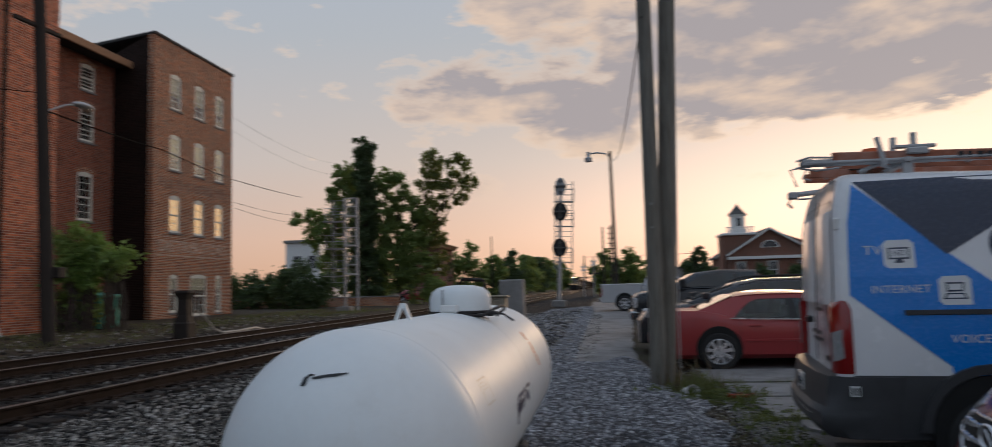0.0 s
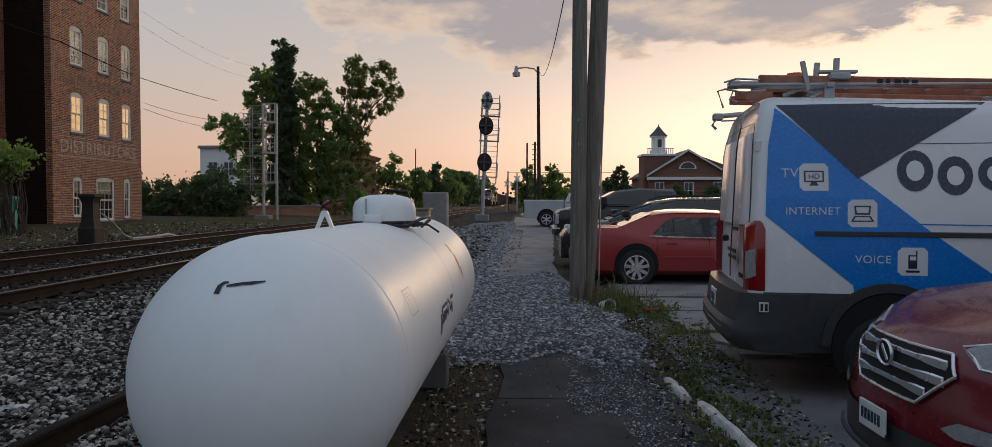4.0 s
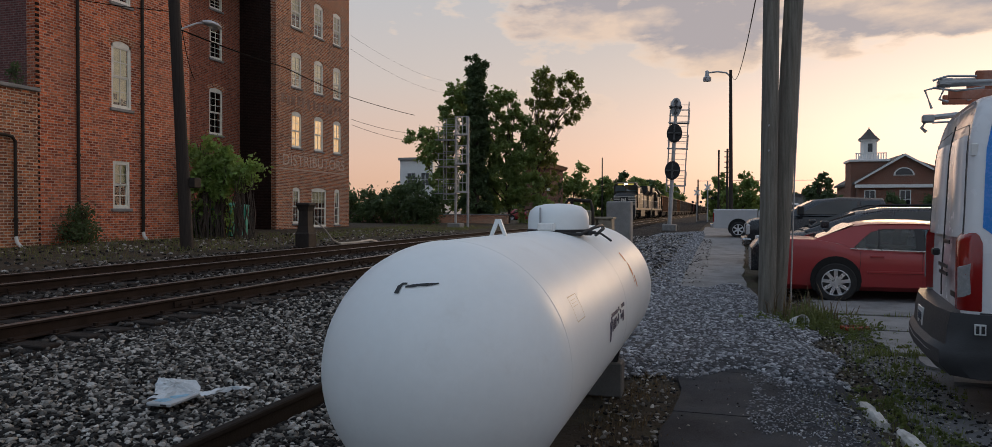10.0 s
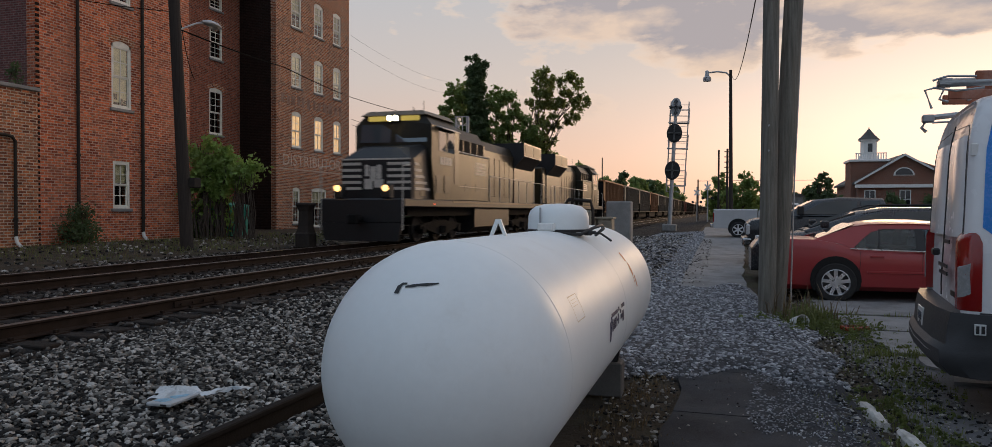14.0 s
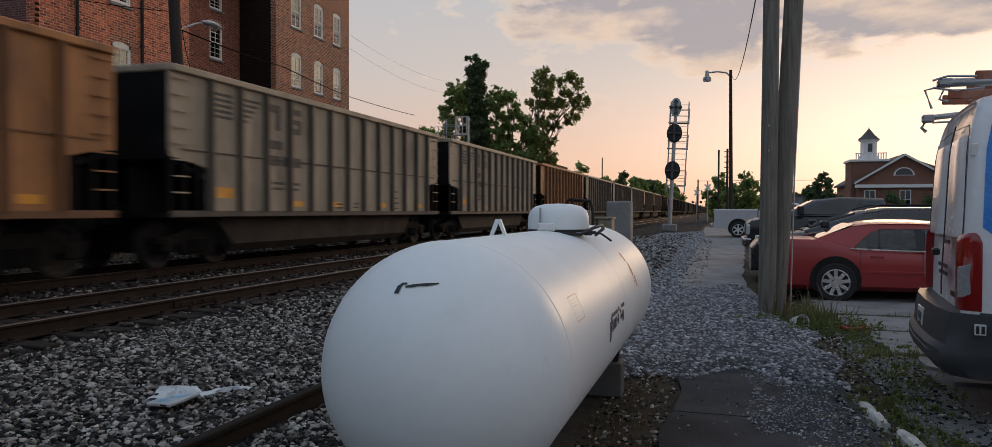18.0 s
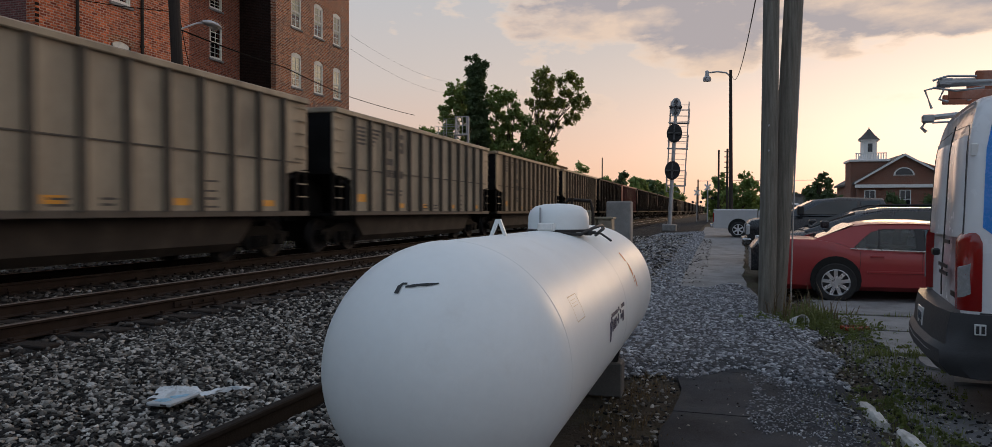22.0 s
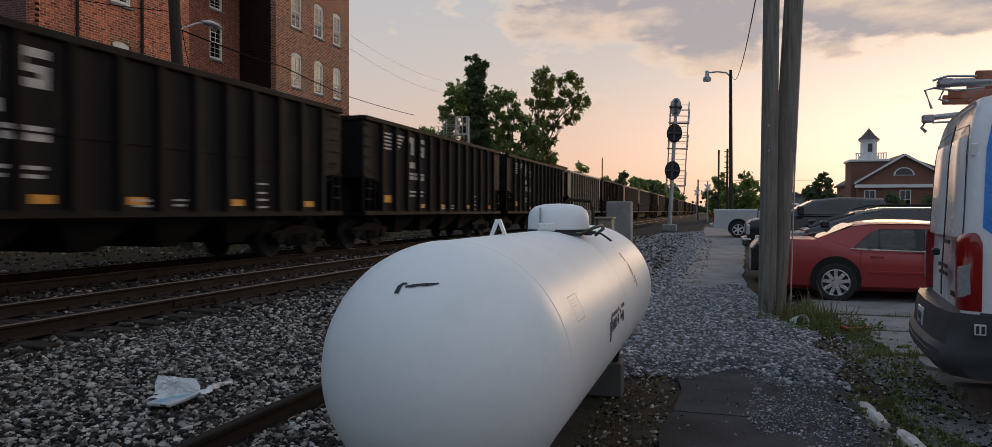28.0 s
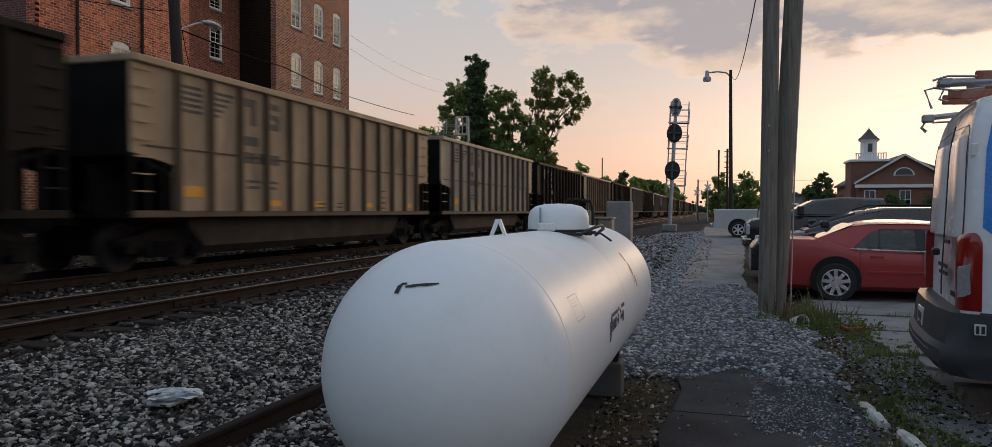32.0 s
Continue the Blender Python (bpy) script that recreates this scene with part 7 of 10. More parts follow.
def van_decal(poly, mat, name="decal", lift=0.004, parent=van_body, label=""):
    """A film on the van's near side, from a convex (x, z) outline."""
    zs = [p[1] for p in poly]
    lo, hi = min(zs), max(zs)
    n = max(2, int((hi - lo) / 0.06))
    levels = sorted({lo + (hi - lo) * i / n for i in range(n + 1)} | set(zs))
    bm = BM()
    prev = None
    for z in levels:
        xs = []
        for (x0, z0), (x1, z1) in zip(poly, poly[1:] + poly[:1]):
            if min(z0, z1) - 1e-9 <= z <= max(z0, z1) + 1e-9:
                if abs(z1 - z0) < 1e-9:
                    xs += [x0, x1]
                else:
                    xs.append(x0 + (x1 - x0) * (z - z0) / (z1 - z0))
        a, b = min(xs), max(xs)
        m_ = 12
        cur = [bm.verts.new(van_side(a + (b - a) * i / m_, z, lift)) for i in range(m_ + 1)]
        if prev:
            for i in range(m_):
                bm.faces.new((prev[i], prev[i + 1], cur[i + 1], cur[i]))
        prev = cur
    bmesh.ops.remove_doubles(bm, verts=bm.verts[:], dist=1e-5)
    return part(name, bm, mat, parent, label)


van_decal([(0.115, 2.31), (0.72, 1.75), (1.28, 1.29), (1.75, 0.95), (0.75, 0.85), (0.03, 1.44), (0.035, 1.6), (0.044, 1.8), (0.056, 2.0)], M["van_blue"], "blue_band", 0.004, label="bright blue diagonal band")
van_decal([(1.28, 1.29), (2.2, 0.55), (2.1, 0.45), (0.75, 0.45), (0.69, 0.89)], M["van_blue"], "blue_band", 0.003)
van_decal([(0.125, 2.33), (1.70, 2.33), (0.72, 1.73)], M["van_navy"], "navy_panel", 0.006, label="navy triangle below the roof")
# the maker's word, as plain rounded shapes
def van_blob(cx, cz, rx, rz):
    pts = [(cx + rx * math.cos(t), cz + rz * math.sin(t)) for t in [2 * math.pi * k / 20 for k in range(20)]]
    return pts
for cx, cz, w, h in ((1.135, 1.79, 0.13, 0.16), (1.42, 1.75, 0.125, 0.15), (1.70, 1.765, 0.12, 0.13), (1.98, 1.755, 0.11, 0.12), (2.22, 1.80, 0.07, 0.155), (2.42, 1.755, 0.07, 0.12), (2.66, 1.755, 0.1, 0.12), (2.98, 1.755, 0.15, 0.12)):
    b_ = van_decal(van_blob(cx, cz, w, h), M["van_navy"], "logo_shape", 0.005)
    van_decal(van_blob(cx, cz, w * 0.5, h * 0.5), M["van_white"], "logo_hole", 0.008)
# words and picture tiles on the band
for words, cx, cz, size in (("TV", 0.215, 1.775, 0.105), ("INTERNET", 0.385, 1.475, 0.084), ("VOICE", 0.83, 1.10, 0.086)):
    h = van_w(cz, cx)
    lean = math.degrees(math.atan2(van_w(cz - 0.05, cx) - van_w(cz + 0.05, cx), 0.1))
    t_ = text_mesh(words, size, M["decal_white"], pose(cx, -(h + 0.007), cz, 90 - lean, 0, 0), van_body, 0.001, 1.08)
for k, (cx, cz) in enumerate(((0.395, 1.745), (0.75, 1.46), (1.115, 1.09))):
    s = 0.108
    pts = [(cx - s, cz - s + 0.03), (cx - s, cz + s - 0.03), (cx - s + 0.03, cz + s), (cx + s - 0.03, cz + s), (cx + s, cz + s - 0.03), (cx + s, cz - s), (cx - s + 0.03, cz - s)]
    van_decal(pts, M["decal_white"], "picture_tile", 0.006, label="white tile with a small line drawing")
    L_ = 0.010
    if k == 0:
        van_decal([(cx - 0.075, cz - 0.04), (cx - 0.075, cz + 0.05), (cx + 0.075, cz + 0.05), (cx + 0.075, cz - 0.04)], M["van_navy"], "screen", 0.008)
        van_decal([(cx - 0.062, cz - 0.028), (cx - 0.062, cz + 0.038), (cx + 0.062, cz + 0.038), (cx + 0.062, cz - 0.028)], M["decal_white"], "screen_face", 0.010)
        van_decal([(cx - 0.035, cz - 0.068), (cx - 0.02, cz - 0.04), (cx + 0.02, cz - 0.04), (cx + 0.035, cz - 0.068)], M["van_navy"], "stand", 0.008)
        text_mesh("HD", 0.06, M["van_navy"], pose(cx, -(van_w(cz, cx) + 0.0125), cz + 0.005, 83, 0, 0), van_body, 0.0005)
    elif k == 1:
        van_decal([(cx - 0.055, cz - 0.01), (cx - 0.062, cz + 0.06), (cx + 0.062, cz + 0.06), (cx + 0.055, cz - 0.01)], M["van_navy"], "screen", 0.008)
        van_decal([(cx - 0.042, cz + 0.003), (cx - 0.048, cz + 0.048), (cx + 0.048, cz + 0.048), (cx + 0.042, cz + 0.003)], M["decal_white"], "screen_face", 0.010)
        van_decal([(cx - 0.085, cz - 0.065), (cx - 0.06, cz - 0.02), (cx + 0.06, cz - 0.02), (cx + 0.085, cz - 0.065)], M["van_navy"], "keyboard", 0.008)
        van_decal([(cx - 0.065, cz - 0.055), (cx - 0.05, cz - 0.03), (cx + 0.05, cz - 0.03), (cx + 0.065, cz - 0.055)], M["decal_white"], "keys", 0.010)
    else:
        van_decal([(cx - 0.032, cz - 0.055), (cx - 0.032, cz + 0.05), (cx + 0.032, cz + 0.05), (cx + 0.032, cz - 0.055)], M["van_navy"], "handset", 0.008)
        van_decal([(cx - 0.022, cz + 0.01), (cx - 0.022, cz + 0.04), (cx + 0.022, cz + 0.04), (cx + 0.022, cz + 0.01)], M["decal_white"], "handset_screen", 0.010)
        van_decal([(cx + 0.02, cz + 0.05), (cx + 0.02, cz + 0.085), (cx + 0.032, cz + 0.085), (cx + 0.032, cz + 0.05)], M["van_navy"], "aerial", 0.008)
        van_decal([(cx - 0.05, cz - 0.085), (cx - 0.05, cz - 0.068), (cx + 0.05, cz - 0.068), (cx + 0.05, cz - 0.085)], M["van_navy"], "cradle", 0.008)
# panel press line, rub strip, door track
bm = BM()
tube(bm, [van_side(0.30, 2.02, 0.001), van_side(0.27, 1.62, 0.001), van_side(0.30, 1.46, 0.001), van_side(0.40, 1.40, 0.001), van_side(0.6, 1.385, 0.001), van_side(2.4, 1.36, 0.001)], 0.005, 5)
part("panel_groove", bm, M["van_blue"], van_body)
bm = BM()
loft(bm, [[(x, -(van_w(1.3, x) + a), z + dz) for a, z in ((-0.01, 1.275), (0.018, 1.285), (0.018, 1.315), (-0.01, 1.325))] for x, dz in ((0.40, 0.0), (1.5, -0.005), (2.6, -0.01))])
part("door_track", bm, M["van_trim"], van_body, "dark sliding door track")
bm = BM()
tube(bm, [van_side(0.9 + 0.3 * i, 2.0, 0.0) for i in range(9)], 0.004, 5)
part("roof_seam", bm, M["van_navy"], van_body)
# lower cladding, bumper
bm = BM()
rings = []
for x in (0.02, 0.5, 1.2, 2.5, 4.0, 5.4):
    rings.append([(x, s * (van_w(0.6) + a), z) for s, a, z in ((-1, -0.05, 0.84), (-1, 0.012, 0.83), (-1, 0.025, 0.6), (-1, 0.01, 0.36), (-1, -0.1, 0.33), (1, -0.1, 0.33), (1, 0.01, 0.36), (1, 0.025, 0.6), (1, 0.012, 0.83), (1, -0.05, 0.84))])
loft(bm, rings)
part("lower_cladding", bm, M["van_trim"], van, "dark grey lower cladding", smooth=True)
bm = BM()
rings = []
for y, x in ((-1.03, 0.30), (-1.02, -0.03), (-0.93, -0.15), (-0.6, -0.20), (0.0, -0.22), (0.6, -0.20), (0.93, -0.15), (1.02, -0.03), (1.03, 0.30)):
    rings.append([(x, y, 0.82), (x - 0.02, y, 0.72), (x - 0.03, y, 0.58), (x - 0.07, y, 0.54), (x - 0.07, y, 0.44), (x, y, 0.36), (x + 0.2, y * 0.92, 0.36), (x + 0.2, y * 0.92, 0.82)])
loft(bm, rings)
part("rear_bumper", bm, M["van_trim"], van, "dark step bumper", smooth=True)
bm = BM()
tube(bm, [(-0.205, -0.93, 0.50), (-0.26, -0.6, 0.50), (-0.28, 0.0, 0.50), (-0.26, 0.6, 0.50), (-0.205, 0.93, 0.50)], 0.012, 6)
part("step_edge", bm, M["steel"], van)
# tail lamp
for s in (-1, 1):
    bm = BM()
    rings = []
    for z, d, k in ((0.84, 0.0, 0.0), (0.87, 0.012, 0.0), (1.1, 0.016, 0.0), (1.33, 0.012, 0.0), (1.38, 0.006, 0.02), (1.40, 0.0, 0.04)):
        h = van_w(z) + 0.004
        rings.append([(0.03 - k, s * (h + d * 0.5), z), (-0.03, s * (h * 0.988 + d), z), (-0.07 + k * 0.5, s * (h * 0.962 + d), z), (-0.098 + k, s * (h * 0.93 + d * 0.5), z), (-0.112 + k, s * (h - 0.16), z), (0.0, s * (h - 0.16), z)])
    loft(bm, rings)
    tl = part("tail_lamp", bm, M["tail_red"], van, "tall red tail lamp", smooth=True)
    bm = BM()
    rings = []
    for z, k in ((0.93, 0.0), (1.0, 0.0), (1.10, 0.0), (1.15, 0.0)):
        h = van_w(z) + 0.021
        rings.append([(-0.012, s * (h * 0.992 - 0.006), z + 0.05), (-0.045, s * (h * 0.978), z + 0.03), (-0.080, s * (h * 0.955), z + 0.01), (-0.112, s * (h * 0.925 - 0.006), z), (-0.108, s * (h * 0.90), z), (0.0, s * (h * 0.90), z + 0.05)])
    loft(bm, rings)
    part("reversing_lens", bm, M["lens"], tl, "clear ribbed reversing lens")
# rear doors: a raised upper pane-shaped pressing with a fine seam round it
for s in (-1, 1):
    edge = []
    for z in [0.90 + 1.26 * i / 14 for i in range(15)]:
        x = -0.094 + van_lean(z)
        edge.append((x, s * (van_w(z) * 0.93 - 0.035), z))
    bm = BM()
    tube(bm, edge + [(edge[-1][0] + 0.012, s * 0.70, 2.2), (edge[-1][0] + 0.012, s * 0.05, 2.22)], 0.003, 5)
    part("door_seam", bm, M["van_trim"], van, smooth=True)
    bm = BM()
    rings = []
    for z in [1.36 + 0.76 * i / 10 for i in range(11)]:
        x = -0.102 + van_lean(z)
        a, b = s * 0.08, s * (van_w(z) * 0.93 - 0.11)
        rings.append([(x + 0.02, a, z), (x, a + s * 0.03, z), (x - 0.004, (a + b) / 2, z), (x, b - s * 0.03, z), (x + 0.02, b, z)])
    loft(bm, rings)
    part("rear_panel", bm, M["van_white"], van, "glossy pale pressing in a rear door", smooth=True)
    for z in (1.95, 0.95):
        bm = BM()
        box(bm, -0.085 + van_lean(z), -0.03 + van_lean(z), s * (van_w(z) * 0.955) - 0.02, s * (van_w(z) * 0.965) + 0.012, z, z + 0.10, 0.012)
        part("hinge", bm, M["white"], van)
bm = BM()
tube(bm, [(-0.092 + van_lean(z), 0.0, z) for z in [0.86 + 1.4 * i / 12 for i in range(13)]], 0.006, 5)
part("door_gap", bm, M["black"], van)
bm = BM()
box(bm, -0.145, -0.09, 0.10, 0.22, 1.18, 1.24, 0.012)
part("door_handle", bm, M["black"], van)
block(van, "number_plate", M["plate"], -0.245, -0.22, -0.15, 0.17, 0.60, 0.75, 0.004, "white number plate with dark bars")
for i in range(4):
    block(van, "plate_mark", M["van_navy"], -0.248, -0.2445, -0.1 + i * 0.06, -0.065 + i * 0.06, 0.64, 0.71, 0.0)
stk = block(van, "sticker", M["plate"], -0.02, 0.05, -1.062, -1.036, 0.68, 0.755, 0.002, "small white sticker with dark marks")
block(stk, "sticker_mark", M["black"], -0.012, 0.008, -1.064, -1.06, 0.69, 0.745, 0.0)
block(stk, "sticker_mark", M["black"], 0.02, 0.042, -1.064, -1.06, 0.69, 0.745, 0.0)
for i in range(7):
    block(van, "fleet_mark", M["black"], -0.104, -0.094, -0.86 + i * 0.045, -0.83 + i * 0.045, 0.91, 0.95, 0.0)
for i, (a, b, z) in enumerate(((-0.35, 0.1, 1.10), (-0.35, 0.05, 1.04), (-0.45, -0.15, 1.30))):
    block(van, "lettering_bar", M["black"], -0.104, -0.094, a, b, z, z + 0.03, 0.0)
for x in (0.95, 4.55):
    for s in (-1, 1):
        wheel_well(van, x, s * 1.028, 0.42, s)
        bm = BM()
        pts = [(x + rr * math.cos(t), 0.42 + rr * math.sin(t)) for rr, ts in ((0.50, 1), (0.43, -1)) for t in [math.pi * (k / 14 if ts > 0 else 1 - k / 14) for k in range(15)]]
        ra = [bm.verts.new((p, s * 1.045, q)) for p, q in pts]
        rb = [bm.verts.new((p, s * 1.0, q)) for p, q in pts]
        skin(bm, [ra, rb])
        part("arch_trim", bm, M["van_trim"], van)
        wheel_part(van, x, s * 0.955, 0.34, s, 0.22, 8, M["van_trim"])

# ladders, rack, cone and tubes on the van's roof
rack = thing("roof_rack", "aluminium roof rack with clamps on a van roof", "roof rack", van.matrix_basis @ pose(0.06, 0, 0.03, 0, 1.3, 0))
for x in (0.45, 2.0, 3.6):
    bm = BM()
    box(bm, x - 0.03, x + 0.03, -0.78, 0.78, 2.46, 2.50, 0.006)
    for s in (-1, 1):
        box(bm, x - 0.04, x + 0.04, s * 0.72 - 0.03, s * 0.72 + 0.03, 2.36, 2.48, 0.006)
    part("crossbar", bm, M["steel"], rack)
bm = BM()
tube(bm, [(-0.30, -0.72, 2.485), (0.2, -0.72, 2.485), (3.8, -0.72, 2.485)], 0.032, 10)
part("loading_bar", bm, M["steel"], rack, smooth=True)
bm = BM()
box(bm, -0.34, -0.24, -0.75, -0.63, 2.46, 2.52, 0.012)
tube(bm, [(-0.38, -0.76, 2.50), (-0.28, -0.76, 2.53), (-0.10, -0.76, 2.52)], 0.009, 6)
tube(bm, [(-0.36, -0.60, 2.47), (-0.20, -0.60, 2.44), (-0.02, -0.60, 2.46)], 0.009, 6)
tube(bm, [(-0.34, -0.68, 2.46), (-0.42, -0.68, 2.44), (-0.37, -0.68, 2.30)], 0.010, 6)
tube(bm, [(-0.30, -0.74, 2.44), (-0.33, -0.74, 2.36), (-0.27, -0.74, 2.34)], 0.010, 6)
part("clamp", bm, M["steel"], rack)
bm = BM()
box(bm, 0.44, 0.60, -0.78, -0.66, 2.52, 2.575, 0.01)
box(bm, 0.36, 0.66, -0.75, -0.69, 2.575, 2.60, 0.006)
tube(bm, [(0.10, -0.7, 2.40), (0.25, -0.7, 2.46), (0.34, -0.7, 2.42), (0.5, -0.7, 2.5)], 0.018, 6)
tube(bm, [(0.30, -0.66, 2.40), (0.45, -0.66, 2.55), (0.66, -0.66, 2.55)], 0.018, 6)
part("clamp", bm, M["steel"], rack)
for y, name in ((-0.56, "a"), (0.35, "b")):
    lad = thing("extension_ladder", "orange fibreglass extension ladder lying on a roof rack", "ladder", van.matrix_basis @ pose(0.06, y, 2.51, 0, 2.6, 0))
    M.setdefault("ladder", surface("faded_orange_fibreglass", (0.34, 0.11, 0.055), 0.55, dirt=(0.42, 0.36, 0.32), dirt_amount=0.25, dirt_scale=3, vary=0.25, scale=6, bump=0.1))
    for s in (-1, 1):
        bm = BM()
        box(bm, (-0.10 if y > 0 else -0.05), 3.9, s * 0.17 - 0.018, s * 0.17 + 0.018, 0.0, 0.085, 0.008)
        part("rail", bm, M["ladder"], lad)
    for i in range(12):
        bm = BM()
        cyl(bm, (0.1 + i * 0.31, -0.16, 0.042), (0.1 + i * 0.31, 0.16, 0.042), 0.016, n=8)
        part("rung", bm, M["steel"], lad)
    if y < 0:
        bm = BM()
        for i, w_ in enumerate((0.05, 0.04, 0.06, 0.05, 0.05)):
            box(bm, 0.86 + i * 0.065, 0.86 + i * 0.065 + w_ * 0.85, -0.1905, -0.188, 0.02, 0.065)
        part("maker_mark", bm, M["black"], lad)["kind"] = "stuff"
bm = BM()
box(bm, -0.02, 0.02, -0.012, 0.012, 0, 0.24, 0.004)
up0 = finish("rack_upright", bm, M["steel"], None, "flat aluminium stake standing on a roof rack", category="stake", m=van.matrix_basis @ pose(0.40, -0.75, 2.46, 0, -12, 0))
for x, y, h, a, mt in ((0.42, 0.1, 0.75, -15, "van_trim"), (0.56, -0.3, 1.0, 4, "van_trim"), (0.66, -0.55, 0.95, 2, "steel")):
    o_ = copy_thing(up0, van.matrix_basis @ pose(x, y, 2.52, 0, a, 0))
    o_.scale = (1.2, 1, h)
M["cone"] = surface("traffic_cone_orange", (0.62, 0.11, 0.02), 0.6, vary=0.15, bump=0.05)
cone = thing("traffic_cone", "orange traffic cone lying among ladders on a van roof", "traffic cone", van.matrix_basis @ pose(0.46, 0.0, 2.56))
bm = BM()
lathe(bm, [(0.13, 0.02), (0.12, 0.05), (0.085, 0.12), (0.07, 0.16), (0.004, 0.165)], 18, "z")
part("body", bm, M["cone"], cone, smooth=True)
bm = BM()
box(bm, -0.16, 0.16, -0.16, 0.16, 0.0, 0.025, 0.008)
part("base", bm, M["black"], cone)
bm = BM()
tube(bm, [(0.5, 0.78, 2.46), (0.2, 0.80, 2.44), (-0.20, 0.80, 2.40)], 0.026, 8)
arm_ = part("swing_arm", bm, M["steel"], rack, smooth=True)
bm = BM()
box(bm, -0.28, -0.18, 0.75, 0.85, 2.355, 2.425, 0.01)
tube(bm, [(-0.25, 0.8, 2.365), (-0.28, 0.8, 2.305), (-0.24, 0.8, 2.265)], 0.016, 6)
tube(bm, [(-0.2, 0.74, 2.345), (0.02, 0.74, 2.355), (0.1, 0.74, 2.405)], 0.010, 6)
part("clamp", bm, M["steel"], rack)

# ---- wine-red crossover, nose to the path ----
suv = thing("red_crossover_car", "wine-red crossover car with chrome grille parked nose to the path", "car", pose(1.66, 3.72, 0.02, 0, 0, 180))
# local x points back from the nose below; mirrored by the turn: nose at x = 0 looking along +x
def suv_ring(x, k, low, belt, top):
    hw = 0.94 * k
    return [(x, s * hw * f, z) for s, f, z in ((-1, 0.85, low), (-1, 0.97, low + 0.08), (-1, 1.0, (low + belt) / 2), (-1, 0.99, belt - 0.05), (-1, 0.94, belt + 0.01), (-1, 0.80, top - 0.025), (-1, 0.45, top), (0, 0.0, top + 0.012), (1, 0.45, top), (1, 0.80, top - 0.025), (1, 0.94, belt + 0.01), (1, 0.99, belt - 0.05), (1, 1.0, (low + belt) / 2), (1, 0.97, low + 0.08), (1, 0.85, low))]
def nose_x(y, z):
    """How far the nose stands forward at a place across and up."""
    return 0.035 - (0.30 + 0.14 * max(0.0, min(1.0, (z - 0.62) / 0.22))) * (abs(y) / 0.94) ** 2.3 - 3.3 * max(0.0, z - 0.76) ** 2 - 0.16 * max(0.0, z - 0.5)


bm = BM()
loft(bm, [suv_ring(0.03, 0.06, 0.55, 0.60, 0.62), suv_ring(0.03, 0.35, 0.46, 0.68, 0.74), suv_ring(0.02, 0.70, 0.34, 0.76, 0.85), suv_ring(-0.05, 0.86, 0.30, 0.80, 0.90), suv_ring(-0.18, 0.95, 0.28, 0.85, 0.945), suv_ring(-0.36, 0.985, 0.27, 0.90, 1.01), suv_ring(-0.6, 1.0, 0.27, 0.94, 1.055), suv_ring(-1.0, 1.0, 0.27, 0.99, 1.10), suv_ring(-1.5, 1.0, 0.27, 1.03, 1.15), suv_ring(-3.5, 1.0, 0.27, 1.08, 1.15), suv_ring(-4.5, 0.97, 0.3, 1.08, 1.12), suv_ring(-4.65, 0.9, 0.4, 1.0, 1.05)])
front = [e for e in bm.edges if max(v.co.x for v in e.verts) > -0.5]
bmesh.ops.subdivide_edges(bm, edges=front, cuts=3, use_grid_fill=True, smooth=0.6)
for v in bm.verts:
    if v.co.x > -0.7:
        v.co.x = min(v.co.x, nose_x(v.co.y, v.co.z))
part("body", bm, M["suv_red"], suv, smooth=True)
bm = BM()
loft(bm, [[(x, -b, zb), (x, -t, zr - 0.05 if zr > 1.3 else zr - 0.01), (x, -t * 0.8, zr), (x, t * 0.8, zr), (x, t, zr - 0.05 if zr > 1.3 else zr - 0.01), (x, b, zb)] for x, b, t, zb, zr in ((-1.35, 0.84, 0.76, 1.1, 1.14), (-2.2, 0.86, 0.66, 1.08, 1.62), (-2.9, 0.86, 0.66, 1.08, 1.68), (-4.0, 0.85, 0.64, 1.08, 1.62), (-4.5, 0.80, 0.6, 1.08, 1.12))])
part("roof", bm, M["suv_red"], suv, smooth=True)
bm = BM()
skin(bm, [[bm.verts.new(p) for p in ((-1.44, -0.70, 1.19), (-1.44, 0.70, 1.19), (-2.14, 0.60, 1.60), (-2.14, -0.60, 1.60))], [bm.verts.new(p) for p in ((-1.46, -0.70, 1.15), (-1.46, 0.70, 1.15), (-2.16, 0.60, 1.56), (-2.16, -0.60, 1.56))]])
part("windscreen", bm, M["car_glass"], suv)


def nose_strip(bm, pts, w, d, lift):
    """A bar following the nose through (y, z) points, its half height given once or point by point."""
    rings = []
    for i, (y, z) in enumerate(pts):
        x = nose_x(y, z)
        h = w[i] if isinstance(w, list) else w
        rings.append([(x + lift, y, z - h), (x + lift + d, y, z - h * 0.75), (x + lift + d, y, z + h * 0.75), (x + lift, y, z + h)])
    loft(bm, rings)


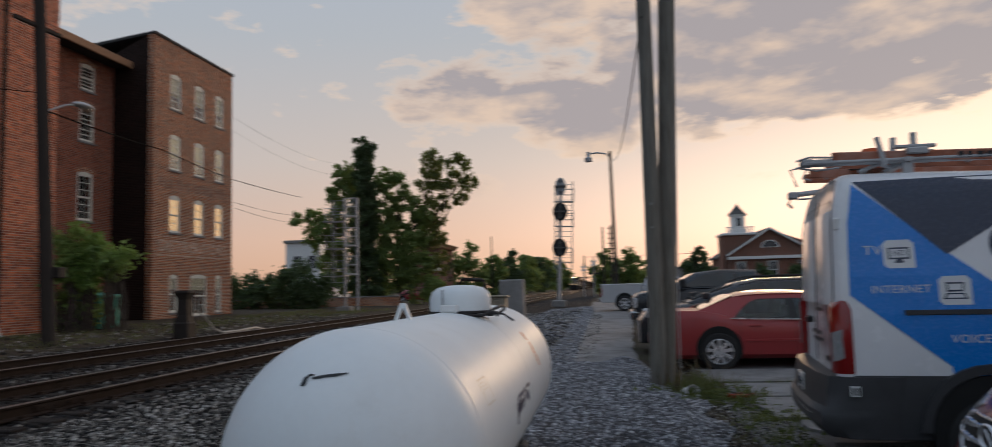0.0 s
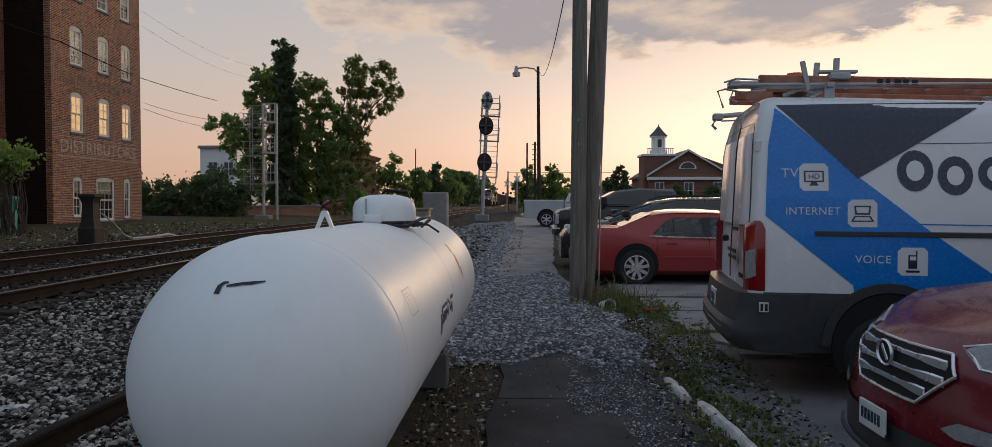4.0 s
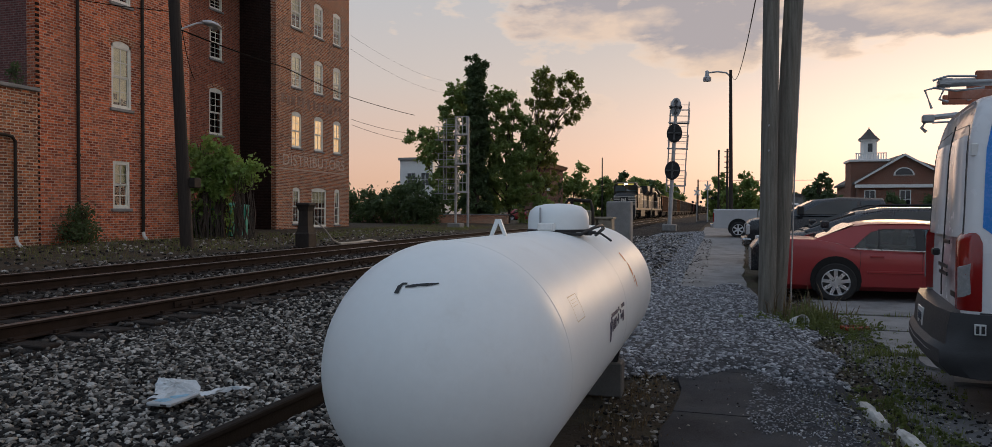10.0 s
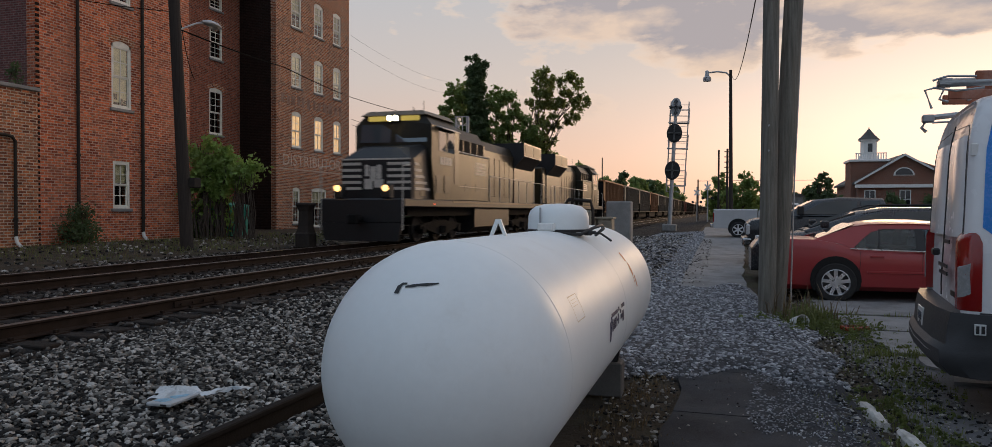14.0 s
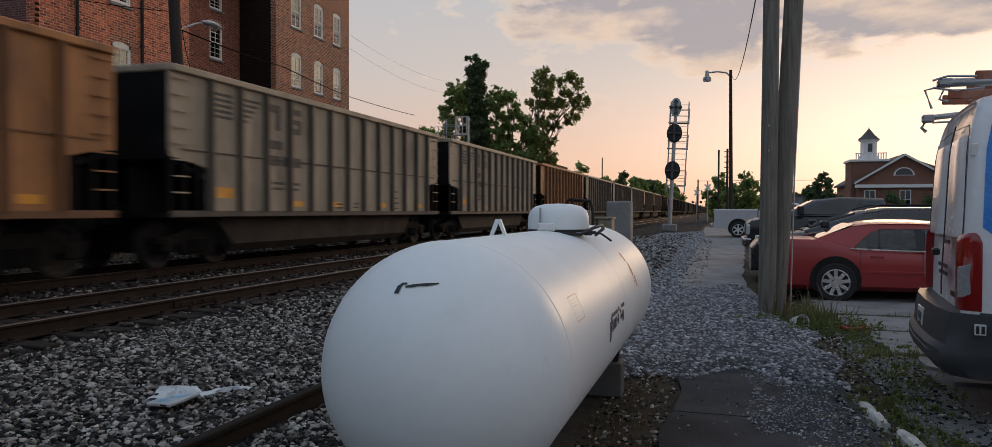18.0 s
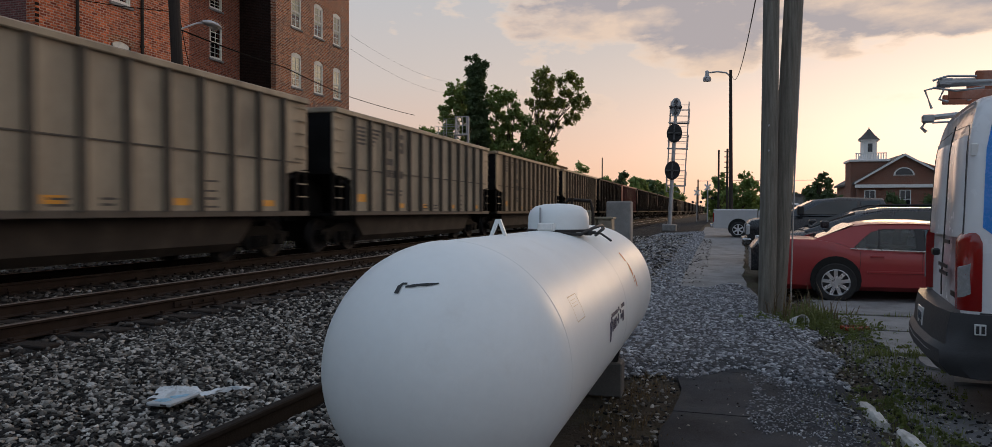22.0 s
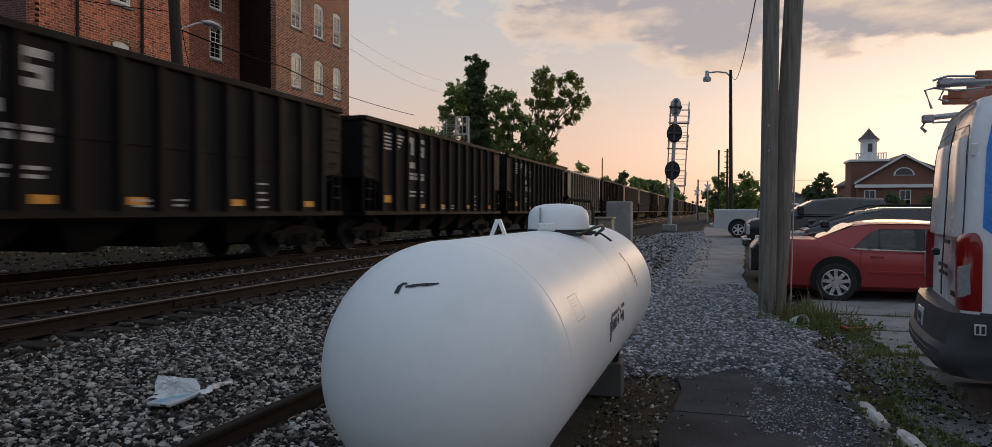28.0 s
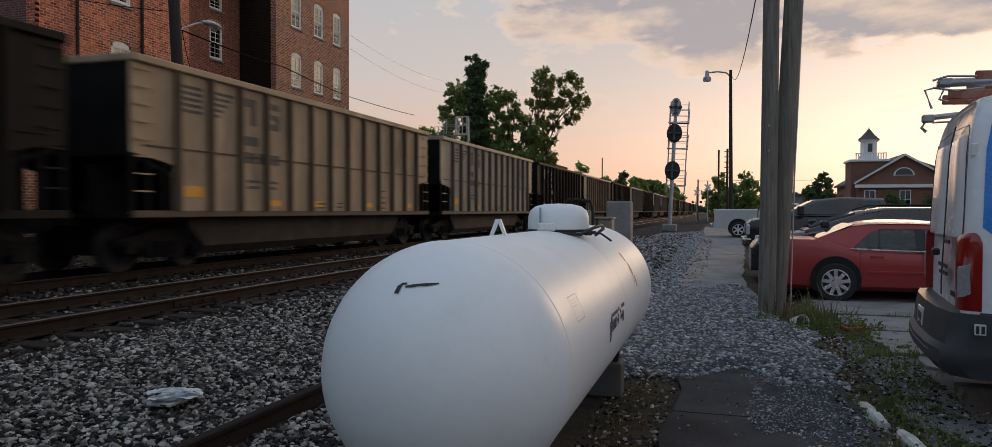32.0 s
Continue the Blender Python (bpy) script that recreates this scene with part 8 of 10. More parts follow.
def nose_panel(poly, mat, name, lift, label="", parent=suv, n=14):
    """A panel following the nose inside a convex (y, z) outline."""
    zs = [p[1] for p in poly]
    lo, hi = min(zs), max(zs)
    bm = BM()
    grid = []
    for i in range(9):
        z = lo + (hi - lo) * i / 8
        ys = []
        for (y0, z0), (y1, z1) in zip(poly, poly[1:] + poly[:1]):
            if min(z0, z1) - 1e-9 <= z <= max(z0, z1) + 1e-9:
                ys += [y0, y1] if abs(z1 - z0) < 1e-9 else [y0 + (y1 - y0) * (z - z0) / (z1 - z0)]
        a, b = min(ys), max(ys)
        grid.append([bm.verts.new((nose_x(a + (b - a) * j / n, z) + lift, a + (b - a) * j / n, z)) for j in range(n + 1)])
    for i in range(8):
        for j in range(n):
            bm.faces.new((grid[i][j], grid[i][j + 1], grid[i + 1][j + 1], grid[i + 1][j]))
    bmesh.ops.remove_doubles(bm, verts=bm.verts[:], dist=1e-5)
    ob = part(name, bm, mat, parent, label, smooth=True)
    return ob


HEX = [(-0.44, 0.78), (-0.37, 0.865), (0.37, 0.865), (0.44, 0.78), (0.27, 0.625), (-0.27, 0.625)]
grille = nose_panel(HEX, M["fender_black"], "grille", 0.016, "black grille with chrome bars")
for z, a in ((0.826, 0.385), (0.757, 0.395), (0.690, 0.315)):
    bm = BM()
    us = [-1 + 2 * i / 24 for i in range(25)]
    nose_strip(bm, [(a * u, z - 0.012 * abs(u) ** 2) for u in us], [0.012 + 0.012 * max(0.0, min(1.0, (abs(u) - 0.5) / 0.3)) for u in us], 0.010, 0.016)
    part("chrome_bar", bm, M["bright_chrome"], grille, "chrome grille bar", smooth=True)
bm = BM()
for p0, p1 in zip(HEX, HEX[1:] + HEX[:1]):
    tube(bm, [(nose_x(p0[0] + (p1[0] - p0[0]) * i / 8, p0[1] + (p1[1] - p0[1]) * i / 8) + 0.018, p0[0] + (p1[0] - p0[0]) * i / 8, p0[1] + (p1[1] - p0[1]) * i / 8) for i in range(9)], 0.008, 8)
part("grille_surround", bm, M["bright_chrome"], grille, smooth=True)
bm = BM()
lathe(bm, [(0.070, 0.0), (0.077, 0.010), (0.070, 0.018), (0.063, 0.010), (0.070, 0.0)], 28, "x", caps=False)
badge = part("badge", bm, M["bright_chrome"], grille, "round chrome badge", smooth=True, m=pose(nose_x(0, 0.80) + 0.032, 0, 0.80))
badge.scale = (1, 1.0, 0.85)
bm = BM()
cyl(bm, (0.0, 0, 0), (0.008, 0, 0), 0.067, n=24)
part("badge_face", bm, M["fender_black"], badge)
bm = BM()
box(bm, 0.008, 0.014, -0.012, 0.012, -0.05, 0.05, 0.003, turn=Matrix.Rotation(radians(35), 4, "X"))
part("badge_bar", bm, M["bright_chrome"], badge)
for s in (-1, 1):
    hl = nose_panel([(s * 0.37, 0.895), (s * 0.48, 0.93), (s * 0.84, 0.985), (s * 0.87, 0.88), (s * 0.64, 0.83), (s * 0.50, 0.83)], M["lens"], "headlamp", 0.005, "swept-back headlamp")
    bm = BM()
    tube(bm, [(nose_x(y, z) + 0.003, s * y, z) for y, z in ((0.60, 0.945), (0.48, 0.932), (0.365, 0.897), (0.45, 0.862), (0.50, 0.828), (0.57, 0.826), (0.64, 0.828), (0.76, 0.853), (0.87, 0.878))], 0.007, 6)
    part("headlamp_trim", bm, M["bright_chrome"], hl, smooth=True)
    nose_panel([(s * 0.52, 0.905), (s * 0.60, 0.925), (s * 0.80, 0.955), (s * 0.82, 0.88), (s * 0.66, 0.85), (s * 0.55, 0.85)], M["fender_black"], "lamp_bowl", 0.009, "dark headlamp bowl", hl)
    fl = nose_panel([(s * 0.44, 0.56), (s * 0.52, 0.605), (s * 0.82, 0.605), (s * 0.82, 0.545), (s * 0.52, 0.535)], M["lens"], "fog_lamp", 0.026, "chrome-trimmed fog lamp")
nose_panel([(-0.80, 0.30), (-0.84, 0.48), (0.84, 0.48), (0.80, 0.30)], M["van_trim"], "lower_bumper", 0.014, "dark plastic lower bumper")
bm = BM()
nose_strip(bm, [(-0.7 + 1.4 * i / 10, 0.305) for i in range(11)], 0.012, 0.02, 0.03)
part("chin_trim", bm, M["van_trim"], suv, smooth=True)
plate = block(suv, "number_plate", M["plate"], nose_x(0, 0.45) + 0.035, nose_x(0, 0.45) + 0.05, -0.13, 0.13, 0.415, 0.545, 0.004, "white number plate in a dark frame")
for i in range(6):
    block(plate, "plate_mark", M["van_navy"], nose_x(0, 0.45) + 0.049, nose_x(0, 0.45) + 0.053, -0.10 + i * 0.034, -0.079 + i * 0.034, 0.455, 0.51, 0.0)
block(plate, "plate_frame", M["black"], nose_x(0, 0.45) + 0.03, nose_x(0, 0.45) + 0.045, -0.14, 0.14, 0.405, 0.43, 0.003)
for x in (-0.92, -3.6):
    for s in (-1, 1):
        wheel_well(suv, x, s * 0.945, 0.42, s)
        wheel_part(suv, x, s * 0.865, 0.36, s, 0.23, 5)


# ---------------- plants ----------------
def leaf_mat(name, rgb, back):
    mt = surface(name, rgb, 0.6, vary=0.25, scale=1.0, fine=8, bump=0.0, island=0.45)
    N, L = mt.node_tree.nodes, mt.node_tree.links
    p = N["Principled BSDF"]
    tr = N.new("ShaderNodeBsdfTranslucent")
    tr.inputs[0].default_value = (*back, 1)
    mx = N.new("ShaderNodeMixShader")
    mx.inputs[0].default_value = 0.42
    L.new(p.outputs[0], mx.inputs[1])
    L.new(tr.outputs[0], mx.inputs[2])
    L.new(mx.outputs[0], N["Material Output"].inputs[0])
    return mt


M["leaf"] = leaf_mat("summer_leaves", (0.14, 0.205, 0.065), (0.33, 0.42, 0.11))
M["leaf_dark"] = leaf_mat("dark_ivy_leaves", (0.075, 0.115, 0.052), (0.13, 0.19, 0.065))
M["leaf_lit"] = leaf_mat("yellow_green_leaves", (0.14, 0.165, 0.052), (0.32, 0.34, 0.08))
M["bush_leaf"] = leaf_mat("bright_bush_leaves", (0.20, 0.31, 0.08), (0.28, 0.40, 0.10))
M["bark"] = surface("grey_brown_bark", (0.075, 0.058, 0.045), 0.9, vary=0.4, scale=5, fine=40, bump=0.8, stretch=(4, 4, 0.6))


def foliage(name, clumps, size, mat, parent, seed, label="", per=None):
    """Small folded leaves strewn through clumps (x, y, z, rx, ry, rz, count)."""
    rng = np.random.default_rng(seed)
    V, F = [], []
    base = 0
    for x, y, z, rx, ry, rz, n in clumps:
        k = max(4, int(n / 36))
        d = rng.normal(size=(k, 3))
        d /= np.linalg.norm(d, axis=1)[:, None]
        cen = d * (rng.uniform(0.25, 1.0, (k, 1)) ** 0.6) * np.array([rx, ry, rz]) + np.array([x, y, z])
        spread = max(0.40 * min(rx, rz), 0.19 * (rx * ry * rz) ** (1 / 3)) if rx < 0.7 else 0.19 * (rx * ry * rz) ** (1 / 3)
        p = cen[rng.integers(0, k, n)] + rng.normal(size=(n, 3)) * spread * rng.uniform(0.5, 1.2, (n, 1))
        a = rng.normal(size=(n, 3))
        a /= np.linalg.norm(a, axis=1)[:, None]
        b = np.cross(a, rng.normal(size=(n, 3)))
        b /= np.linalg.norm(b, axis=1)[:, None]
        s = (size * rng.uniform(0.6, 1.35, (n, 1)))
        nrm = np.cross(a, b)
        q = np.stack([p - a * s, p + b * s * 0.55 + nrm * s * 0.18, p + a * s, p - b * s * 0.55 + nrm * s * 0.18], 1).reshape(-1, 3)
        V.append(q)
        i = np.arange(n)[:, None] * 4 + base
        F.append(np.concatenate([i, i + 1, i + 2, i + 3], 1))
        base += n * 4
    V, F = np.concatenate(V), np.concatenate(F)
    me = bpy.data.meshes.new(name)
    me.from_pydata(V.tolist(), [], F.tolist())
    me.materials.append(mat)
    ob = new(name, me)
    if parent is not None:
        ob.parent = parent
    return tagged(ob, label)


def limb(bm, a, b, r0, r1, rn, n=7):
    a, b = Vector(a), Vector(b)
    pts = []
    L = (b - a).length
    for i in range(6):
        t = i / 5
        p = a.lerp(b, t) + Vector((rn.uniform(-1, 1), rn.uniform(-1, 1), rn.uniform(-0.5, 0.5))) * L * 0.04 * (1 if 0 < i < 5 else 0)
        pts.append((p, r0 + (r1 - r0) * t))
    rings = []
    for i, (p, r) in enumerate(pts):
        d = (pts[min(i + 1, 5)][0] - pts[max(i - 1, 0)][0]).normalized()
        q = d.to_track_quat("Z", "Y").to_matrix()
        rings.append([bm.verts.new(p + q @ Vector((math.cos(2 * math.pi * k / n) * r, math.sin(2 * math.pi * k / n) * r, 0))) for k in range(n)])
    skin(bm, rings)


def tree(name, label, x, y, h, r, clumps, size, mat, seed, z=None, category="tree", limbs=True):
    rn = random.Random(seed)
    z = gz(x, y) - 0.05 if z is None else z
    t = thing(name, label, category)
    bm = BM()
    limb(bm, (x, y, z), (x, y, z + h * 0.85), r, r * 0.25, rn, 9)
    part("trunk", bm, M["bark"], t, smooth=True)
    if limbs:
        bm = BM()
        for cx, cy, cz, rx, ry, rz, n in clumps[::1 + len(clumps) // 16]:
            zz = z + (cz - z) * rn.uniform(0.35, 0.6)
            limb(bm, (x, y, zz), (cx, cy, cz + rz * 0.3), r * 0.38, r * 0.07, rn)
            for _ in range(3):
                limb(bm, (x + (cx - x) * 0.6, y + (cy - y) * 0.6, zz + (cz - zz) * 0.6), (cx + rn.uniform(-rx, rx) * 0.8, cy + rn.uniform(-ry, ry) * 0.8, cz + rn.uniform(-rz, rz) * 0.8), r * 0.13, r * 0.03, rn, 5)
        part("limb", bm, M["bark"], t, smooth=True)["kind"] = "stuff"
    foliage("crown", clumps, size, mat, t, seed)
    return t


# the ivy-grown spire among the trees by the tracks
def tufts(x, y, z0, z1, r0, r1, per, n, seed):
    """Small sprays of leaves standing out round a stem, wide below and narrow at the top."""
    rn = random.Random(seed)
    out = []
    lv = int((z1 - z0) / 0.5)
    for i in range(lv):
        t = i / (lv - 1)
        r = r0 + (r1 - r0) * t
        for k in range(per):
            a = rn.uniform(0, 2 * math.pi)
            d = r * rn.uniform(0.35, 1.0)
            out.append((x + d * math.cos(a), y + d * math.sin(a), z0 + (z1 - z0) * t + rn.uniform(-0.2, 0.2), 0.42 * rn.uniform(0.8, 1.3), 0.42, 0.30, n))
    return out


def lobes(spots, seed, share=0.62):
    """Breaks each broad clump into a dozen smaller ones, most of them near its outside."""
    rn = random.Random(seed)
    out = []
    for x, y, z, rx, ry, rz, n in spots:
        k = max(8, int(rx * rz * 11))
        for _ in range(k):
            a, b = rn.uniform(0, 2 * math.pi), rn.uniform(-1, 1)
            d = rn.uniform(0.3, 1.0) ** 0.5
            c = math.sqrt(1 - b * b)
            s = rn.uniform(0.34, 0.60)
            out.append((x + rx * d * c * math.cos(a), y + ry * d * c * math.sin(a), z + rz * d * b, s, s, s * 0.75, max(30, int(n * share * 1.6 / k))))
    return out


tree("ivy_clad_tree", "tall narrow tree smothered in dark ivy", -20.8, 62, 15.0, 0.35,
     tufts(-20.8, 62, 1.0, 14.2, 1.35, 0.62, 12, 150, 11) + [(-20.9, 62, 14.1, 0.8, 0.6, 0.3, 330), (-20.9, 62, 14.9, 0.5, 0.5, 0.35, 260), (-21.5, 62, 15.0, 0.45, 0.4, 0.2, 150), (-20.3, 62, 14.6, 0.3, 0.3, 0.2, 80)], 0.13, M["leaf_dark"], 11, limbs=False)
tree("broadleaf_tree", "broad green tree leaning out beside the signal", -24.0, 63, 10, 0.22,
     lobes([(-26.6, 63, 8.2, 1.7, 1.7, 1.0, 1500), (-25.2, 63, 6.2, 1.6, 1.7, 1.2, 1500), (-23.4, 63, 8.6, 1.7, 1.7, 1.4, 1800), (-22.6, 63, 11.6, 1.3, 1.4, 1.3, 1500), (-23.3, 63, 12.4, 0.9, 1.0, 0.6, 500), (-22.4, 62.6, 5.4, 1.8, 1.6, 1.6, 2200), (-22.9, 63, 10.2, 1.6, 1.4, 1.2, 1700), (-24.6, 63, 7.4, 1.6, 1.5, 1.0, 1300), (-24.0, 62.6, 4.0, 1.6, 1.4, 1.3, 1600), (-22.2, 62.5, 2.6, 1.6, 1.4, 1.4, 2000)], 1), 0.155, M["leaf"], 12)
tree("broadleaf_tree", "dense green tree behind the signal", -18.4, 64, 10, 0.22,
     lobes([(-18.7, 64, 10.9, 1.5, 1.6, 1.4, 1900), (-17.6, 64, 9.0, 1.8, 1.6, 1.5, 2300), (-18.6, 63.5, 6.4, 1.7, 1.6, 1.7, 2800), (-17.2, 64, 5.2, 1.6, 1.5, 1.6, 2600), (-18.6, 63.5, 3.2, 1.9, 1.6, 1.6, 3000), (-16.6, 64, 3.4, 1.5, 1.5, 1.5, 2300), (-19.3, 63.6, 8.6, 1.5, 1.4, 1.5, 2200), (-19.4, 63.6, 11.6, 1.0, 1.0, 1.0, 900), (-19.2, 63.4, 4.8, 1.5, 1.4, 1.5, 2400), (-16.6, 64.5, 7.2, 1.3, 1.3, 1.4, 1600), (-16.0, 64, 1.8, 1.6, 1.4, 1.2, 1800)], 2), 0.15, M["leaf"], 13)
tree("airy_tree", "airy leaning tree with open yellow-green crown", -16.6, 66, 12.5, 0.2,
     lobes([(-15.2, 66, 13.6, 1.5, 1.3, 0.8, 900), (-13.2, 66, 13.0, 1.4, 1.3, 0.9, 800), (-12.2, 66, 11.4, 0.9, 1.0, 1.0, 520), (-14.6, 66, 11.6, 1.4, 1.3, 0.9, 760), (-16.0, 66, 11.8, 1.2, 1.2, 1.0, 900), (-15.2, 66, 9.6, 1.3, 1.2, 0.9, 760), (-13.3, 66, 9.9, 0.9, 1.0, 0.5, 300), (-15.8, 66, 8.0, 1.2, 1.0, 1.1, 900), (-15.4, 66, 6.2, 1.2, 1.0, 1.0, 800), (-15.2, 66, 4.2, 1.2, 1.0, 1.2, 900)], 3, 0.8), 0.15, M["leaf_lit"], 14)

# hedges and scrub behind the tracks
def scrub(name, label, spots, size, mat, seed, category="shrub"):
    s = thing(name, label, category)
    rn = random.Random(seed)
    bm = BM()
    for x, y, z, rx, ry, rz, n in spots:
        for _ in range(3):
            limb(bm, (x + rn.uniform(-0.3, 0.3) * rx, y, gz(x, y) - 0.05), (x + rn.uniform(-0.6, 0.6) * rx, y + rn.uniform(-0.4, 0.4) * ry, z + rz * 0.4), 0.03 + 0.02 * rz, 0.01, rn, 5)
    part("stem", bm, M["bark"], s)["kind"] = "stuff"
    foliage("leaves", spots, size, mat, s, seed)
    return s


for i, (x, y, h, w) in enumerate(((-34, 60, 4.6, 3.0), (-30.2, 58, 3.6, 2.6), (-27.6, 57, 3.2, 2.2), (-24.4, 55, 4.4, 2.0), (-22.3, 54, 3.4, 1.8), (-39, 64, 5.6, 3.6), (-44, 70, 5.2, 4.0))):
    scrub("roadside_shrub", "dark green overgrown shrub behind the tracks", [(x, y, h * 0.32, w * 0.9, 1.4, h * 0.32, 900), (x + 0.3 * w, y, h * 0.66, w * 0.6, 1.3, h * 0.30, 700), (x - 0.4 * w, y, h * 0.58, w * 0.5, 1.3, h * 0.28, 600)], 0.17, M["leaf_dark"], 30 + i)
# the bush by the lamp pole, and one against the mill
scrub("leafy_bush", "bright green bush standing against the mill wall", lobes([(-19.9, 25.0, 2.5, 0.95, 0.7, 0.9, 1500), (-19.0, 25.0, 2.9, 0.8, 0.6, 0.7, 1100), (-19.7, 25.0, 3.7, 0.7, 0.6, 0.6, 800), (-18.1, 24.9, 2.9, 0.65, 0.5, 0.4, 480), (-20.0, 25.0, 1.1, 0.65, 0.6, 0.75, 900)], 6, 1.1), 0.10, M["bush_leaf"], 50)
scrub("small_bush", "small dark bush at the foot of the mill wall", [(-20.0, 18.9, 0.85, 0.55, 0.55, 0.5, 900), (-20.0, 18.95, 1.3, 0.4, 0.4, 0.4, 450), (-20.0, 19.2, 0.7, 0.5, 0.5, 0.4, 500)], 0.06, M["leaf_dark"], 51)
# ivy on the annexe roof
scrub("roof_weed", "tuft of weeds growing on the annexe coping", [(-20.6, 17.2, 5.7, 0.25, 0.3, 0.35, 160)], 0.06, M["leaf_dark"], 52)

# trees along the line, far off
FAR = [(-24, 96, 9, 4.0), (-20, 104, 8.5, 3.2), (-17.2, 112, 7.0, 2.6), (-15.8, 120, 8.0, 2.8), (-16, 140, 8, 3.5), (-16.5, 160, 9, 4), (-17, 185, 9.5, 4.5), (-18, 215, 10, 5), (-17, 250, 10, 5.5), (-19, 290, 11, 6), (-22, 330, 12, 8), (-30, 120, 10, 6), (-42, 130, 10, 7),
       (2.6, 96, 6.6, 2.8), (-0.2, 100, 6.8, 2.0), (8.4, 72, 5.0, 1.9), (2, 330, 9, 9), (14, 340, 8, 9), (26, 300, 9, 9), (42, 260, 9, 9), (6.6, 120, 3.6, 3.0)]
for i, (x, y, h, w) in enumerate(FAR):
    s = max(0.22, 0.0028 * y)
    tree("lineside_tree", "distant green tree beside the railway line", x, y, h * 0.8, 0.14 + 0.012 * h,
         [(x, y, h * 0.62, w * 0.62, w * 0.55, h * 0.22, 650), (x - w * 0.5, y, h * 0.45, w * 0.5, w * 0.5, h * 0.2, 420), (x + w * 0.52, y, h * 0.48, w * 0.5, w * 0.5, h * 0.22, 420), (x + w * 0.15, y, h * 0.84, w * 0.4, w * 0.4, h * 0.14, 300), (x, y, h * 0.25, w * 0.7, w * 0.5, h * 0.18, 380)], s, M["leaf"] if i % 3 else M["leaf_dark"], 70 + i)
# a long wood closing the view
rng = random.Random(3)
spots = []
for side in (-1, 1):
    for k in range(70):
        y = rng.uniform(380, 620)
        x = (-26 - rng.uniform(0, 300)) if side < 0 else (30 + rng.uniform(0, 330))
        spots.append((x, y, 3.4, rng.uniform(7, 14), 6, rng.uniform(3.5, 6.0), 130))
for k in range(14):
    spots.append((-22 + k * 4.5, 640, 3.0, 7, 5, 4.0, 150))
w_ = foliage("distant_wood", spots, 1.5, M["leaf_dark"], None, 99, "distant dark line of woods at the horizon")
tagged(w_, category="woods", kind="stuff")
w_["kind"] = "stuff"


# grass, weeds and dead stalks
def grass(name, label, spots, mat, seed, h=0.12):
    """Blades (x, y, spread, count) standing on the ground."""
    rng = np.random.default_rng(seed)
    V, F = [], []
    b = 0
    for x, y, sx, sy, n, hh in spots:
        for _ in range(n):
            px, py = x + rng.normal() * sx, y + rng.normal() * sy
            z = gz(px, py) - 0.01
            a, ln, bend = rng.uniform(0, 6.283), hh * rng.uniform(0.4, 1.3), rng.uniform(0.1, 0.8)
            w = 0.004 + 0.02 * hh * 0.5
            dx, dy = math.cos(a), math.sin(a)
            ox, oy = -dy * w, dx * w
            V += [(px - ox, py - oy, z), (px + ox, py + oy, z), (px + dx * ln * bend * 0.4 + ox * 0.7, py + dy * ln * bend * 0.4 + oy * 0.7, z + ln * 0.6), (px + dx * ln * bend * 0.4 - ox * 0.7, py + dy * ln * bend * 0.4 - oy * 0.7, z + ln * 0.6), (px + dx * ln * bend, py + dy * ln * bend, z + ln * (1 - 0.35 * bend))]
            F += [(b, b + 1, b + 2, b + 3), (b + 3, b + 2, b + 4)]
            b += 5
    me = bpy.data.meshes.new(name)
    me.from_pydata(V, [], F)
    me.materials.append(mat)
    ob = tagged(new(name, me), label, "grass", "", "stuff")
    return ob


M["grass"] = leaf_mat("dusty_green_grass", (0.13, 0.15, 0.05), (0.17, 0.20, 0.05))
M["leaf_weed"] = leaf_mat("low_green_weeds", (0.12, 0.15, 0.045), (0.16, 0.20, 0.05))
M["straw"] = leaf_mat("dry_straw_grass", (0.15, 0.11, 0.06), (0.14, 0.10, 0.05))
rng = random.Random(21)
strip = []
for k in range(150):
    y = rng.uniform(3.5, 10.8)
    x = 1.0 + 0.22 * (y > 7) + rng.gauss(0.25, 0.20) + 0.045 * (y - 5)
    strip.append((x, y, 0.10, 0.12, 30, rng.uniform(0.03, 0.08)))
for k in range(40):
    strip.append((rng.uniform(1.4, 4.0), rng.choice((8.68, 10.15, 11.42, 8.65)) + rng.gauss(0, 0.03), 0.12, 0.03, 30, rng.uniform(0.06, 0.14)))
# low leafy weeds in clumps along the verge
weeds = []
for k in range(120):
    y = rng.uniform(3.6, 10.6)
    x = 1.02 + 0.2 * (y > 7) + rng.gauss(0.30, 0.22) + 0.05 * (y - 5)
    weeds.append((x, y, gz(x, y) + 0.02, rng.uniform(0.05, 0.14), rng.uniform(0.05, 0.14), 0.025, rng.randint(16, 50)))
for k in range(45):
    x, y = rng.gauss(1.2, 0.3), rng.gauss(10.4, 0.5)
    weeds.append((x, y, gz(x, y) + 0.06, 0.14, 0.14, 0.07, 70))
foliage("verge_weeds", weeds, 0.018, M["leaf_weed"], None, 31, "low leafy weeds growing through the verge")["kind"] = "stuff"
bpy.data.objects["verge_weeds"]["category"] = "weeds"
grass("verge_grass", "patchy green grass and weeds between path and lot", strip, M["grass"], 5)
wild = [(rng.gauss(1.05, 0.22), rng.gauss(10.9, 0.35), 0.08, 0.08, 22, rng.uniform(0.10, 0.30)) for _ in range(30)]
grass("pole_weeds", "tall green weeds round the foot of the poles", wild, M["grass"], 6)
